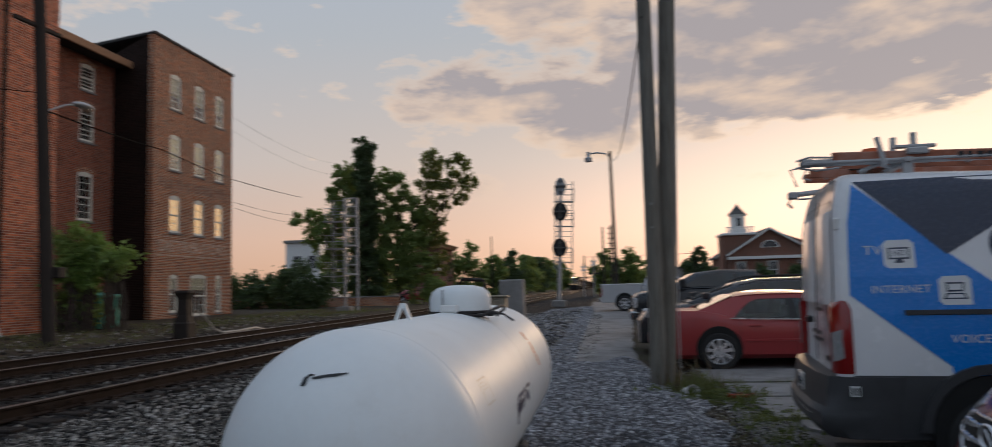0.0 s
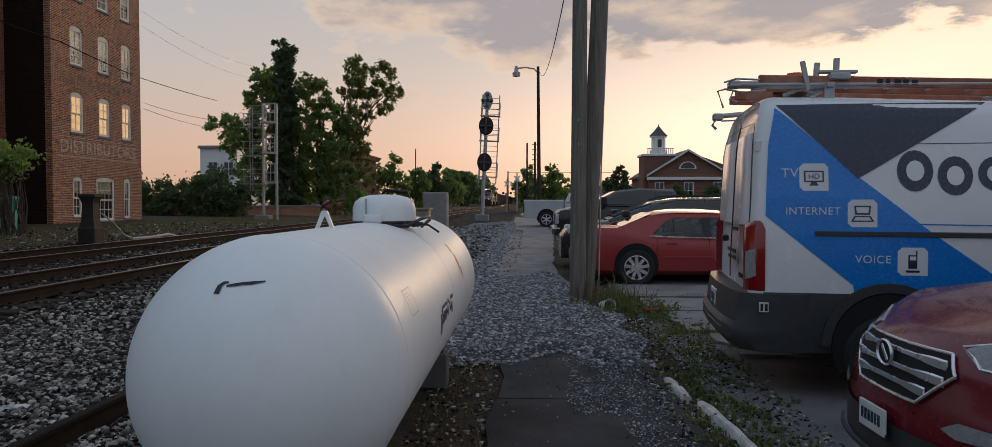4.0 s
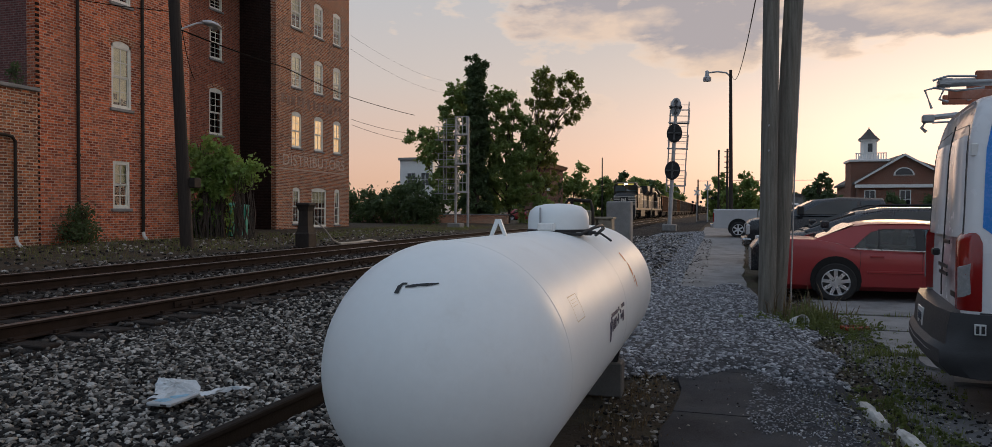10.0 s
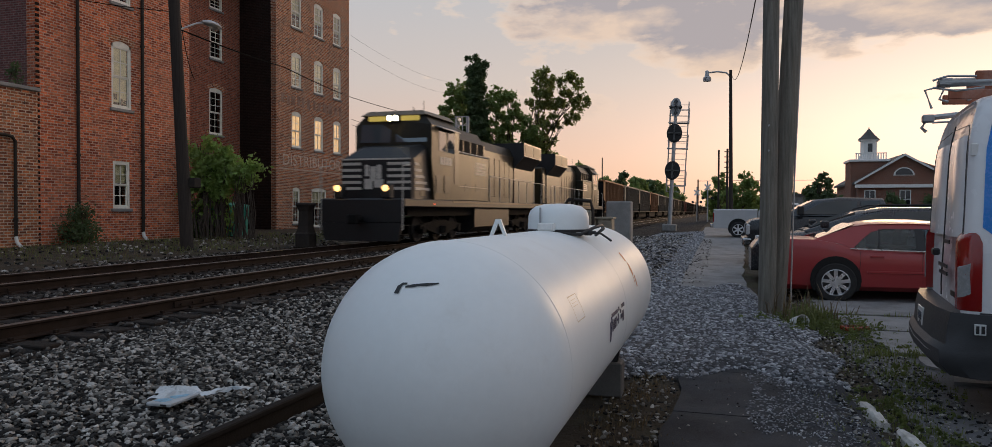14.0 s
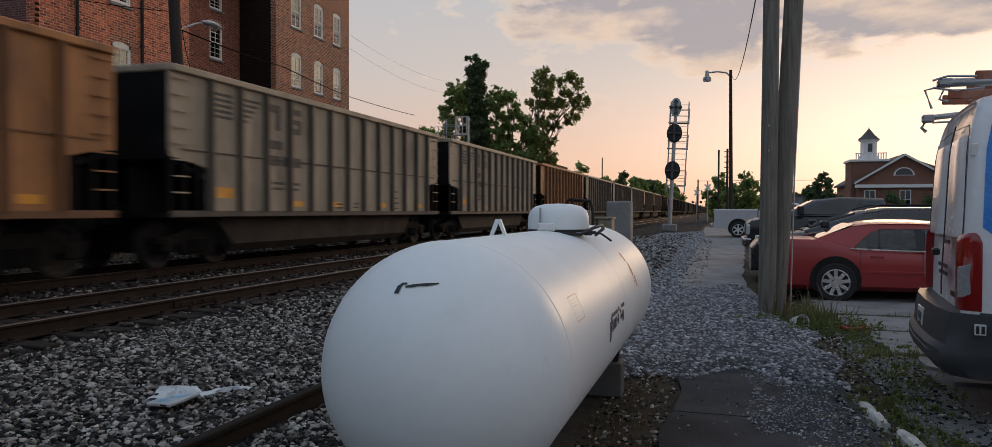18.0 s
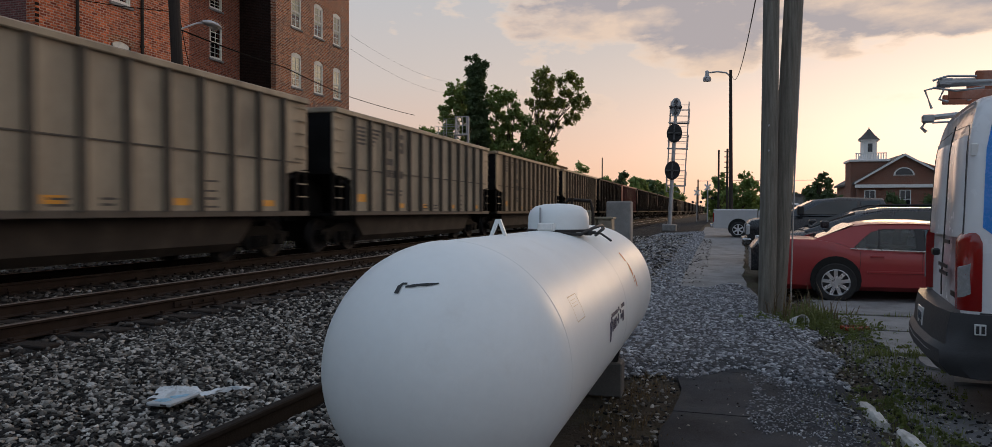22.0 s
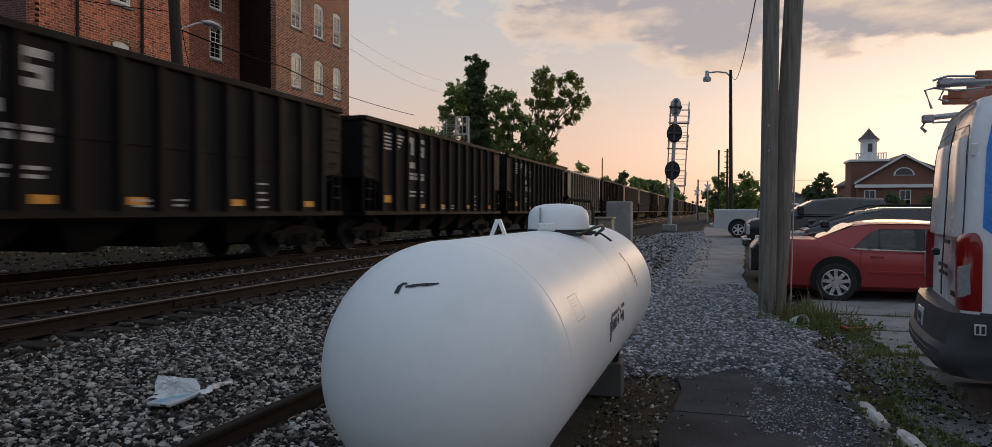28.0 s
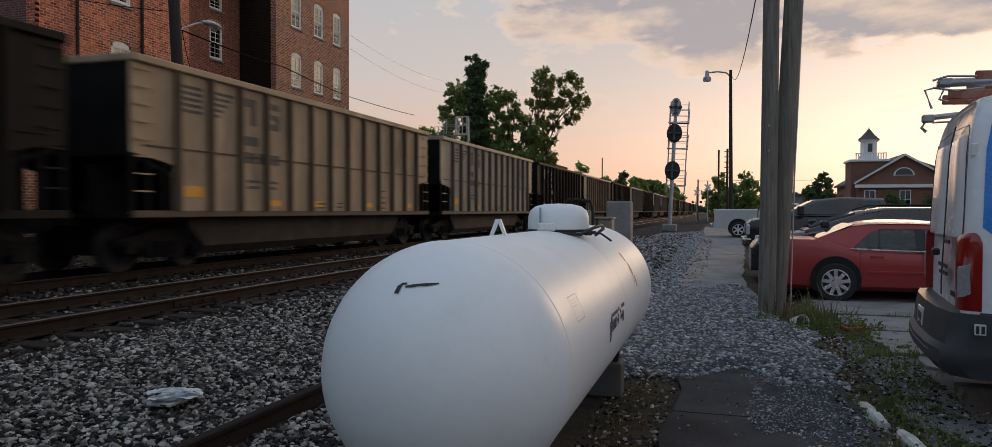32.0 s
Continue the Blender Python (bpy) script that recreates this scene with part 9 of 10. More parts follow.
grass("dry_stalks", "thin dry stalks round the foot of the poles", [(rng.gauss(1.1, 0.3), rng.gauss(11.2, 0.4), 0.1, 0.1, 9, rng.uniform(0.2, 0.55)) for _ in range(14)] + [(-1.15 + rng.gauss(0, 0.2), rng.uniform(14, 26), 0.12, 0.3, 16, 0.1) for _ in range(22)], M["straw"], 7)
back = [(rng.uniform(-20.2, -14.4), rng.uniform(8, 48), 0.35, 0.5, 40, rng.uniform(0.08, 0.22)) for _ in range(230)]
grass("trackside_grass", "rough brown-green grass in front of the mill", back, M["grass"], 8)
grass("trackside_straw", "dry grass in front of the mill", [(rng.uniform(-20.2, -14.0), rng.uniform(8, 52), 0.35, 0.5, 30, rng.uniform(0.06, 0.16)) for _ in range(170)], M["straw"], 9)
under = [(rng.gauss(-0.62, 0.13), rng.uniform(4.3, 8.0), 0.06, 0.1, 16, rng.uniform(0.03, 0.07)) for _ in range(70)]
grass("moss_weeds", "low brown weeds beneath the tank's edge", under, M["straw"], 10)


# ---------------- far buildings ----------------
def quad_window(parent, x0, x1, z0, z1, y, mat_frame, pane):
    bm = BM()
    t = 0.1
    box(bm, x0 - t, x1 + t, y - 0.06, y - 0.001, z1, z1 + t)
    box(bm, x0 - t, x1 + t, y - 0.06, y - 0.001, z0 - t, z0)
    box(bm, x0 - t, x0, y - 0.06, y - 0.001, z0, z1)
    box(bm, x1, x1 + t, y - 0.06, y - 0.001, z0, z1)
    box(bm, (x0 + x1) / 2 - 0.03, (x0 + x1) / 2 + 0.03, y - 0.05, y - 0.002, z0, z1)
    box(bm, x0, x1, y - 0.05, y - 0.002, (z0 + z1) / 2 - 0.03, (z0 + z1) / 2 + 0.03)
    w = part("window", bm, mat_frame, parent)
    bm = BM()
    box(bm, x0, x1, y - 0.03, y - 0.001, z0, z1)
    part("pane", bm, pane, w)
    return w


M["brick_hall"] = brickwork("orange_brick", (0.27, 0.085, 0.045), (0.21, 0.066, 0.038), (0.26, 0.19, 0.15))
M["slate"] = surface("grey_shingle_roof", (0.10, 0.095, 0.09), 0.85, vary=0.25, scale=1, fine=6, bump=0.2)
hall = thing("town_hall", "red brick hall with white cupola and pedimented gable", "building", pose(1.15, 0, 0))
HY = 95.0
bm = BM()
prism(bm, [(14.2, 0.2), (26.5, 0.2), (26.5, 5.2), (19.05, 8.0), (14.2, 5.2)], "y", HY, HY + 16)
part("main_wall", bm, M["brick_hall"], hall)
bm = BM()
for s, (x0, x1) in ((-1, (13.8, 19.05)), (1, (19.05, 24.6))):
    prism(bm, [(x0, 5.0 if s < 0 else 8.25), (x1, 8.25 if s < 0 else 5.0), (x1, 8.0 if s < 0 else 4.75), (x0, 4.75 if s < 0 else 8.0)], "y", HY - 0.4, HY + 16.2)
part("roof", bm, M["slate"], hall)
bm = BM()
prism(bm, [(13.8, 4.75), (19.05, 8.0), (24.6, 4.75), (24.6, 4.98), (19.05, 8.26), (13.8, 4.98)], "y", HY - 0.5, HY - 0.405)
box(bm, 13.9, 25.2, HY - 0.45, HY - 0.005, 4.35, 4.72)
part("cornice", bm, M["white"], hall, "white painted cornice and rake")
for x in (15.0, 18.7, 22.4, 24.6):
    quad_window(hall, x, x + 1.0, 2.0, 4.0, HY, M["white"], M["glass"])
bm = BM()
pts = [(19.05 + 1.1 * math.cos(t), 5.75 + 0.95 * math.sin(t)) for t in [math.pi * k / 14 for k in range(15)]]
prism(bm, pts, "y", HY - 0.06, HY - 0.003)
lun = part("lunette", bm, M["white"], hall, "half-round window in the gable")
bm = BM()
pts = [(19.05 + 0.9 * math.cos(t), 5.83 + 0.75 * math.sin(t)) for t in [math.pi * k / 14 for k in range(15)]]
prism(bm, pts, "y", HY - 0.09, HY - 0.062)
part("pane", bm, M["glass"], lun)
# tower
bm = BM()
box(bm, 13.6, 17.6, HY + 1.0, HY + 5, 0.2, 7.45)
part("tower_wall", bm, M["brick_hall"], hall)
bm = BM()
box(bm, 13.4, 17.8, HY + 0.8, HY + 5.2, 7.45, 7.75, 0.05)
part("tower_cornice", bm, M["white"], hall)
for i in range(13):
    x = 14.2 + 3.2 * i / 12
    part("baluster", cyl(BM(), (x, HY + 1.2, 7.75), (x, HY + 1.2, 8.5), 0.06, n=6), M["white"], hall)
bm = BM()
box(bm, 14.1, 17.5, HY + 1.14, HY + 1.26, 8.42, 8.52)
part("hand_rail", bm, M["white"], hall)
bm = BM()
lathe(bm, [(1.05, 7.7), (1.05, 8.3), (0.92, 8.35), (0.92, 9.95), (1.15, 10.05), (1.15, 10.2), (0.004, 10.2)], 8, "z", (15.85, HY + 3, 0))
lan = part("lantern", bm, M["white"], hall, "white octagonal lantern")
bm = BM()
lathe(bm, [(1.25, 10.2), (0.72, 10.72), (0.28, 11.25), (0.06, 11.55), (0.03, 11.75), (0.004, 11.78)], 8, "z", (15.85, HY + 3, 0))
part("lantern_roof", bm, M["slate"], lan)
bm = BM()
box(bm, 15.6, 16.1, HY + 2.08, HY + 2.12, 8.7, 9.7)
part("lantern_window", bm, M["glass"], lan)
for i, (x, h) in enumerate(((18.2, 3.4), (22.0, 3.2))):
    scrub("hall_shrub", "dark clipped shrub before the brick hall", [(x, HY - 4, h * 0.5, 1.5, 1.2, h * 0.5, 700), (x + 0.4, HY - 4, h * 0.8, 0.9, 0.9, h * 0.25, 350)], 0.25, M["leaf_dark"], 120 + i)

house = thing("white_building", "pale flat-roofed building behind the trees", "building")
bm = BM()
box(bm, -45.4, -40.2, 100, 112, 0.3, 8.9)
part("wall", bm, M["white"], house)
bm = BM()
box(bm, -45.6, -40.0, 99.7, 112.2, 8.9, 9.3)
part("parapet", bm, M["concrete"], house)
for i, x in enumerate((-44.2, -42.0)):
    quad_window(house, x, x + 1.2, 5.2, 7.0, 100, M["white"], M["glass"])
shop = thing("brick_building", "tan brick building with dark cornice beyond the trees", "building")
bm = BM()
box(bm, -24.2, -20.9, 92, 100, 0.3, 7.0)
part("wall", bm, M["brick_hall"], shop)
bm = BM()
prism(bm, [(-24.5, 7.0), (-20.6, 7.0), (-20.2, 7.5), (-24.9, 7.5)], "y", 91.6, 100.4)
part("cornice", bm, M["eave"], shop)
quad_window(shop, -22.0, -21.0, 4.2, 6.0, 92, M["white"], M["blind"])
shed = thing("low_warehouse", "low grey warehouse far down the line", "building")
bm = BM()
box(bm, 9.0, 20.0, 118, 130, 0.3, 3.9)
part("wall", bm, M["concrete"], shed)
bm = BM()
box(bm, 8.7, 20.3, 117.7, 130.3, 3.9, 4.15)
part("roof", bm, M["slate"], shed)

# low brick wall across the tracks
bm = BM()
box(bm, -33, -17.3, 60, 60.3, 0.2, 1.15)
finish("garden_wall", bm, M["brick_old"], None, "low brown brick wall behind the tracks", category="wall", kind="structure")
bm = BM()
box(bm, -33.1, -17.2, 59.95, 60.35, 1.15, 1.25, 0.02)
finish("wall_coping", bm, M["concrete"], None, "flat stone coping on the low wall", category="trim", kind="structure")

# ---------------- trackside things ----------------
# switch machine with its pipe
sw = thing("switch_stand", "black cast-iron switch stand beside the far track", "switch stand", pose(-13.35, 21.8, 0.26) @ Matrix.Diagonal((0.78, 0.78, 1.08, 1.0)))
bm = BM()
box(bm, -0.34, 0.34, -0.34, 0.34, 0.0, 0.5, 0.05)
part("base", bm, M["iron"], sw)
bm = BM()
loft(bm, [[(x * k, y * k, z) for x, y in ((-0.30, -0.28), (0.30, -0.28), (0.30, 0.28), (-0.30, 0.28))] for k, z in ((1.0, 0.5), (0.8, 0.7), (0.72, 1.15), (0.95, 1.3))])
part("housing", bm, M["iron"], sw)
bm = BM()
box(bm, -0.34, 0.34, -0.30, 0.30, 1.3, 1.42, 0.04)
part("cap", bm, M["iron"], sw)
for x in (-0.25, 0.25):
    bm = BM()
    box(bm, x - 0.06, x + 0.06, -0.5, 0.5, -0.06, 0.06, 0.01)
    part("tie_foot", bm, M["tie"], sw)
M["cab_pale"] = surface("dusty_pale_plastic", (0.42, 0.38, 0.32), 0.6, vary=0.2, bump=0.1)
hose = thing("pale_pipe", "dusty pale plastic pipe lying by the switch stand", "pipe")
bm = BM()
tube(bm, [(-13.2, 22.1, 1.2), (-13.05, 22.5, 0.9), (-12.95, 22.9, 0.5), (-12.9, 23.6, 0.30), (-12.95, 24.6, 0.29), (-13.05, 25.5, 0.30)], 0.028, 8)
part("pipe", bm, M["cab_pale"], hose, smooth=True)
bm = BM()
tube(bm, [(-12.9, 23.3, 0.36), (-12.8, 24.3, 0.36), (-12.85, 25.6, 0.40), (-12.95, 26.4, 0.30)], 0.045, 8)
part("end_piece", bm, M["cab_pale"], hose, smooth=True)

M["green_bin"] = surface("faded_green_bin_paint", (0.05, 0.33, 0.24), 0.55, vary=0.2, bump=0.1, dirt=(0.05, 0.09, 0.07), dirt_amount=0.3)
bin_ = thing("waste_bin", "faded green steel waste container against the mill", "waste container", pose(-20.0, 26.6, 0.37) @ Matrix.Diagonal((0.62, 0.7, 1.0, 1.0)))
bm = BM()
loft(bm, [[(x * k, y * k, z) for x, y in ((-0.9, -0.85), (0.9, -0.85), (0.9, 0.85), (-0.9, 0.85))] for k, z in ((0.92, 0.08), (1.0, 1.3))])
part("body", bm, M["green_bin"], bin_)
bm = BM()
prism(bm, [(-0.95, 1.3), (0.95, 1.3), (0.95, 1.38), (-0.95, 1.55)], "y", -0.9, 0.9)
part("lid", bm, M["green_bin"], bin_)
for y in (-0.5, 0.0, 0.5):
    bm = BM()
    box(bm, 0.9, 0.97, y - 0.04, y + 0.04, 0.1, 1.28)
    part("rib", bm, M["green_bin"], bin_)
for x in (-0.7, 0.7):
    bm = BM()
    box(bm, x - 0.08, x + 0.08, -0.75, 0.75, 0.0, 0.09)
    part("skid", bm, M["iron"], bin_)

# concrete and cabinets at the end of the siding, beyond the tank
bump = thing("concrete_wall_block", "upright grey concrete slab at the end of the siding", "concrete block", pose(-2.76, 21.0, gz(-2.6, 21)))
bm = BM()
box(bm, -0.32, 0.36, -0.3, 0.3, -0.05, 1.66, 0.03)
part("slab", bm, M["concrete"], bump)
cab_ = thing("steel_cabinet", "tan steel equipment cabinet with dark stains", "cabinet", pose(-2.95, 18.6, gz(-2.95, 18.6)))
M["cab_tan"] = surface("tan_cabinet_paint", (0.30, 0.26, 0.19), 0.6, vary=0.2, bump=0.1, dirt=(0.08, 0.06, 0.05), dirt_amount=0.35, dirt_scale=3)
for x0, x1 in ((-0.42, -0.03), (0.0, 0.36)):
    bm = BM()
    box(bm, x0, x1, -0.25, 0.25, 0.0, 1.22, 0.015)
    dr = part("case", bm, M["cab_tan"], cab_)
    bm = BM()
    box(bm, x0 + 0.03, x1 - 0.03, -0.262, -0.248, 0.08, 1.16, 0.006)
    part("door", bm, M["cab_tan"], dr)
bm = BM()
box(bm, -0.46, 0.40, -0.29, 0.29, 1.22, 1.27, 0.01)
part("lid", bm, M["cab_tan"], cab_)
mach = thing("hand_crank_frame", "dark steel frame with pipework behind the tank", "machine frame", pose(-3.55, 18.2, gz(-3.5, 18.2)))
bm = BM()
tube(bm, [(-0.30, 0, 0.0), (-0.22, 0, 1.55), (-0.1, 0, 1.72), (0.45, 0, 1.68), (0.5, 0, 1.5), (0.52, 0, 0.0)], 0.045, 8)
part("frame", bm, M["iron"], mach, smooth=True)
bm = BM()
box(bm, -0.15, 0.48, -0.12, 0.12, 0.9, 1.45, 0.03)
part("gear_case", bm, M["cab_tan"], mach)
bm = BM()
tube(bm, [(0.02, -0.15, 1.75), (0.0, -0.18, 1.45), (0.1, -0.16, 1.2), (0.12, -0.15, 0.6)], 0.05, 8)
part("pipe", bm, M["iron"], mach, smooth=True)

# crossing sign, poles and lamps down the line
cross = thing("crossing_sign", "white crossbuck sign with lamps at a level crossing", "crossing sign", pose(-1.4, 85, 0.3))
bm = BM()
cyl(bm, (0, 0, 0), (0, 0, 4.6), 0.07, n=10)
part("post", bm, M["steel"], cross)
for a in (45, -45):
    bm = BM()
    box(bm, -0.46, 0.46, -0.09, -0.07, -0.09, 0.09, 0.0)
    part("board", bm, M["white"], cross, m=pose(0, 0 if a > 0 else -0.025, 3.9, 0, a, 0))
bm = BM()
for s in (-1, 1):
    cyl(bm, (s * 0.5, -0.05, 2.7), (s * 0.5, -0.25, 2.7), 0.16, n=12)
box(bm, -0.5, 0.5, -0.04, 0.04, 2.66, 2.74)
part("flashers", bm, M["black"], cross)
crs2 = copy_thing(cross, pose(-2.9, 97, 0.0))
for x, y, h, r, lab in ((-0.25, 86, 8.4, 0.12, "slim timber pole by the level crossing"), (0.72, 92, 9.0, 0.15, "dark timber pole with brackets down the line"), (-17.0, 110, 9.5, 0.10, "thin pole among the lineside trees")):
    p_ = thing("utility_pole", lab, "utility pole")
    part("shaft", wood_pole(BM(), (x, y, 0.25), (x, y, h), r, r * 0.8, seed=int(h * 10)), M["darkpole"], p_, smooth=True)
    if h > 8.8 and x > 0:
        for k in range(7):
            bm = BM()
            box(bm, x - 0.35, x + 0.35, y - 0.06, y + 0.06, h - 0.4 - k * 0.62, h - 0.3 - k * 0.62)
            part("bracket", bm, M["darkpole"], p_)
M["amber"] = lamp_mat("amber_lamp_glow", (1.0, 0.42, 0.08), 6.0)
for x, y, z in ((1.72, 100, 3.55), (10.2, 78, 3.0)):
    l_ = thing("amber_lamp", "glowing amber street light down the road", "street light")
    bm = BM()
    lathe(bm, [(0.004, z - 0.16), (0.16, z - 0.1), (0.2, z), (0.16, z + 0.1), (0.004, z + 0.16)], 12, "z", (x, y, 0))
    part("globe", bm, M["amber"], l_, smooth=True)
    bm = BM()
    cyl(bm, (x, y, 0.3), (x, y, z - 0.12), 0.05, n=8)
    part("post", bm, M["darkpole"], l_)
tl_ = thing("traffic_signals", "dark traffic signals hanging on a span wire", "traffic signals")
for i, x in enumerate((3.1, 3.9, 4.7)):
    bm = BM()
    box(bm, x - 0.18, x + 0.18, 104.8, 105.2, 4.6, 5.6, 0.04)
    part("signal_head", bm, M["black"], tl_)
bm = BM()
cyl(bm, (-3, 105, 5.7), (12, 105, 5.7), 0.03, n=5)
part("span_wire", bm, M["black"], tl_)
for x in (-3, 12):
    bm = BM()
    cyl(bm, (x, 105, 0.25), (x, 105, 5.9), 0.09, n=8)
    part("post", bm, M["darkpole"], tl_)
gl = thing("globe_lamp_post", "slim lamp post with a white globe across the tracks", "street lamp", pose(-19.9, 80, 0.3))
bm = BM()
cyl(bm, (0, 0, 0), (0, 0, 3.6), 0.05, n=8)
part("post", bm, M["darkpole"], gl)
bm = BM()
lathe(bm, [(0.004, 3.55), (0.2, 3.65), (0.24, 3.85), (0.18, 4.05), (0.004, 4.1)], 12, "z")
part("globe", bm, M["white"], gl, smooth=True)
car("distant_red_car", "small red car parked beyond the tracks", M["car_red"], pose(-24.2, 84, 0.33, 0, 0, 0), 4.4, 1.8,
    [(0.0, 0.88, 0.85), (0.5, 0.98, 0.95), (3.3, 0.98, 0.92), (4.2, 0.9, 0.78), (4.4, 0.8, 0.6)],
    [(0.4, 0.80, 0.70, 0.93, 0.95), (1.0, 0.82, 0.62, 0.93, 1.38), (2.2, 0.82, 0.62, 0.93, 1.40), (3.2, 0.8, 0.7, 0.9, 0.94)], [[(0.9, 0.98), (1.1, 1.3), (2.1, 1.31), (2.8, 0.97)]], (0.8, 3.5), 0.31)

# litter by the poles
M["plastic"] = surface("thin_white_plastic", (0.68, 0.70, 0.72), 0.4, vary=0.12, scale=8, bump=0.1)
cup = thing("white_cup", "crushed white foam cup lying in the grass", "litter", pose(0.98, 10.35, gz(1, 10) + 0.06, 80, 20, 30))
bm = BM()
lathe(bm, [(0.004, -0.09), (0.07, -0.09), (0.10, 0.09), (0.108, 0.10), (0.094, 0.09), (0.066, -0.08)], 16, "z")
part("body", bm, M["plastic"], cup, smooth=True)
bm = BM()
box(bm, -0.16, 0.16, -0.07, 0.07, 0.0, 0.05, 0.01)
finish("red_carton", bm, M["tail_red"], None, "small red and white carton lying on the slabs", category="litter", m=pose(1.62, 10.1, gz(1.6, 10) + 0.035, 0, 0, 20))


# ---------------- stones ----------------
def stones(name, label, spots, mat, seed):
    """Broken stones strewn on the ground: spots of (x0, x1, y0, y1, number, size, keep) where keep tells whether a place is covered."""
    rng = np.random.default_rng(seed)
    ico = [(0, 0, 1), (0.894, 0, 0.447), (0.276, 0.851, 0.447), (-0.724, 0.526, 0.447), (-0.724, -0.526, 0.447), (0.276, -0.851, 0.447), (0.724, 0.526, -0.447), (-0.276, 0.851, -0.447), (-0.894, 0, -0.447), (-0.276, -0.851, -0.447), (0.724, -0.526, -0.447)]
    ico = np.array(ico)
    tri = [(0, 1, 2), (0, 2, 3), (0, 3, 4), (0, 4, 5), (0, 5, 1), (1, 6, 2), (2, 6, 7), (2, 7, 3), (3, 7, 8), (3, 8, 4), (4, 8, 9), (4, 9, 5), (5, 9, 10), (5, 10, 1), (1, 10, 6)]
    tri = np.array(tri)
    V, F = [], []
    n0 = 0
    for x0, x1, y0, y1, n, size, keep in spots:
        xs, ys = rng.uniform(x0, x1, n), rng.uniform(y0, y1, n)
        ok = np.array([keep(a, b) for a, b in zip(xs, ys)])
        xs, ys = xs[ok], ys[ok]
        n = len(xs)
        zs = np.array([gz(a, b) + max(pad_height(a, b), cover_height(a, b)) for a, b in zip(xs, ys)])
        s = size * rng.uniform(0.55, 1.35, n)
        dims = s[:, None] * rng.uniform(0.6, 1.25, (n, 3)) * np.array([1.12, 0.80, 0.58])
        p = ico[None] * rng.uniform(0.58, 1.28, (n, 11, 1)) * dims[:, None]
        a, t = rng.uniform(0, 6.283, n), rng.normal(size=n) * 0.5
        ca, sa, ct, st = np.cos(a), np.sin(a), np.cos(t), np.sin(t)
        x, y, z = p[..., 0], p[..., 1], p[..., 2]
        y, z = y * ct[:, None] - z * st[:, None], y * st[:, None] + z * ct[:, None]
        x, y = x * ca[:, None] - y * sa[:, None], x * sa[:, None] + y * ca[:, None]
        q = np.stack([x + xs[:, None], y + ys[:, None], z + (zs + s * rng.uniform(0.05, 0.45, n))[:, None]], -1)
        V.append(q.reshape(-1, 3))
        F.append((tri[None] + (np.arange(n) * 11)[:, None, None] + n0).reshape(-1, 3))
        n0 += n * 11
    V, F = np.concatenate(V), np.concatenate(F)
    me = bpy.data.meshes.new(name)
    me.vertices.add(len(V))
    me.vertices.foreach_set("co", V.ravel())
    me.loops.add(F.size)
    me.loops.foreach_set("vertex_index", F.ravel().astype(np.int32))
    me.polygons.add(len(F))
    me.polygons.foreach_set("loop_start", np.arange(0, F.size, 3, dtype=np.int32))
    me.update(calc_edges=True)
    me.materials.append(mat)
    return tagged(new(name, me), label, "gravel", "", "stuff")


def off_rails(x, y):
    return min(abs(x + 7.6 - s * 0.7525) for s in (-1, 1)) > 0.10 and min(abs(x + 11.4 - s * 0.7525) for s in (-1, 1)) > 0.10 and abs(x + 3.05) > 0.06


def bed(x, y):
    """Ballast lies between the ties and beside them, thinner on the ties."""
    if not off_rails(x, y):
        return False
    for xc in (-7.6, -11.4):
        if abs(x - xc) < 1.3:
            return abs(((y + 10) / 0.52 + 0.5) % 1.0 - 0.5) > 0.27
    return True


def pad(x, y):
    """The heap of crushed stone spilled over the path."""
    e = 0.25 * math.sin(3.1 * x + 1) + 0.18 * math.sin(7.3 * x)
    return 7.05 + e < y < 14.2 + e * 1.6 and -1.2 < x < 1.12 - max(0, y - 9.5) * 0.13 + 0.1 * math.sin(4 * y)


BED_EDGE = -6.24
stones("ballast_stones", "loose grey and white broken ballast stones", [
    (BED_EDGE, -1.6, 1.6, 8.0, 33000, 0.026, lambda x, y: off_rails(x, y)),
    (BED_EDGE, -1.6, -3.0, 1.6, 3500, 0.040, lambda x, y: off_rails(x, y)),
    (BED_EDGE, -1.3, 8.0, 18.0, 19000, 0.032, lambda x, y: off_rails(x, y)),
    (-6.1, -1.3, 18.0, 40.0, 3500, 0.055, bed)], M["stone"], 1)
stones("track_ballast", "dark oil-stained ballast between and beside the rails", [
    (-14.0, -6.0, -2.0, 3.0, 2500, 0.045, bed),
    (-14.0, -6.0, 3.0, 20.0, 13000, 0.042, bed),
    (-14.0, -6.0, 18.0, 40.0, 5500, 0.055, bed)], M["stone_oily"], 4)
stones("crushed_stone", "blue-grey crushed stone spilled over the path", [
    (-1.3, 1.3, 6.6, 14.6, 24000, 0.023, pad),
    (0.1, 1.1, 3.4, 7.3, 5000, 0.009, lambda x, y: x > 0.62 - 0.14 * (y - 4) + 0.15 * math.sin(3 * y) + 0.1 * math.sin(17 * x)),
    (-1.35, -0.75, 13, 40, 4200, 0.03, lambda x, y: True),
    (-3.5, -0.9, 8.0, 45, 7500, 0.04, lambda x, y: True)], M["stone_blue"], 2)
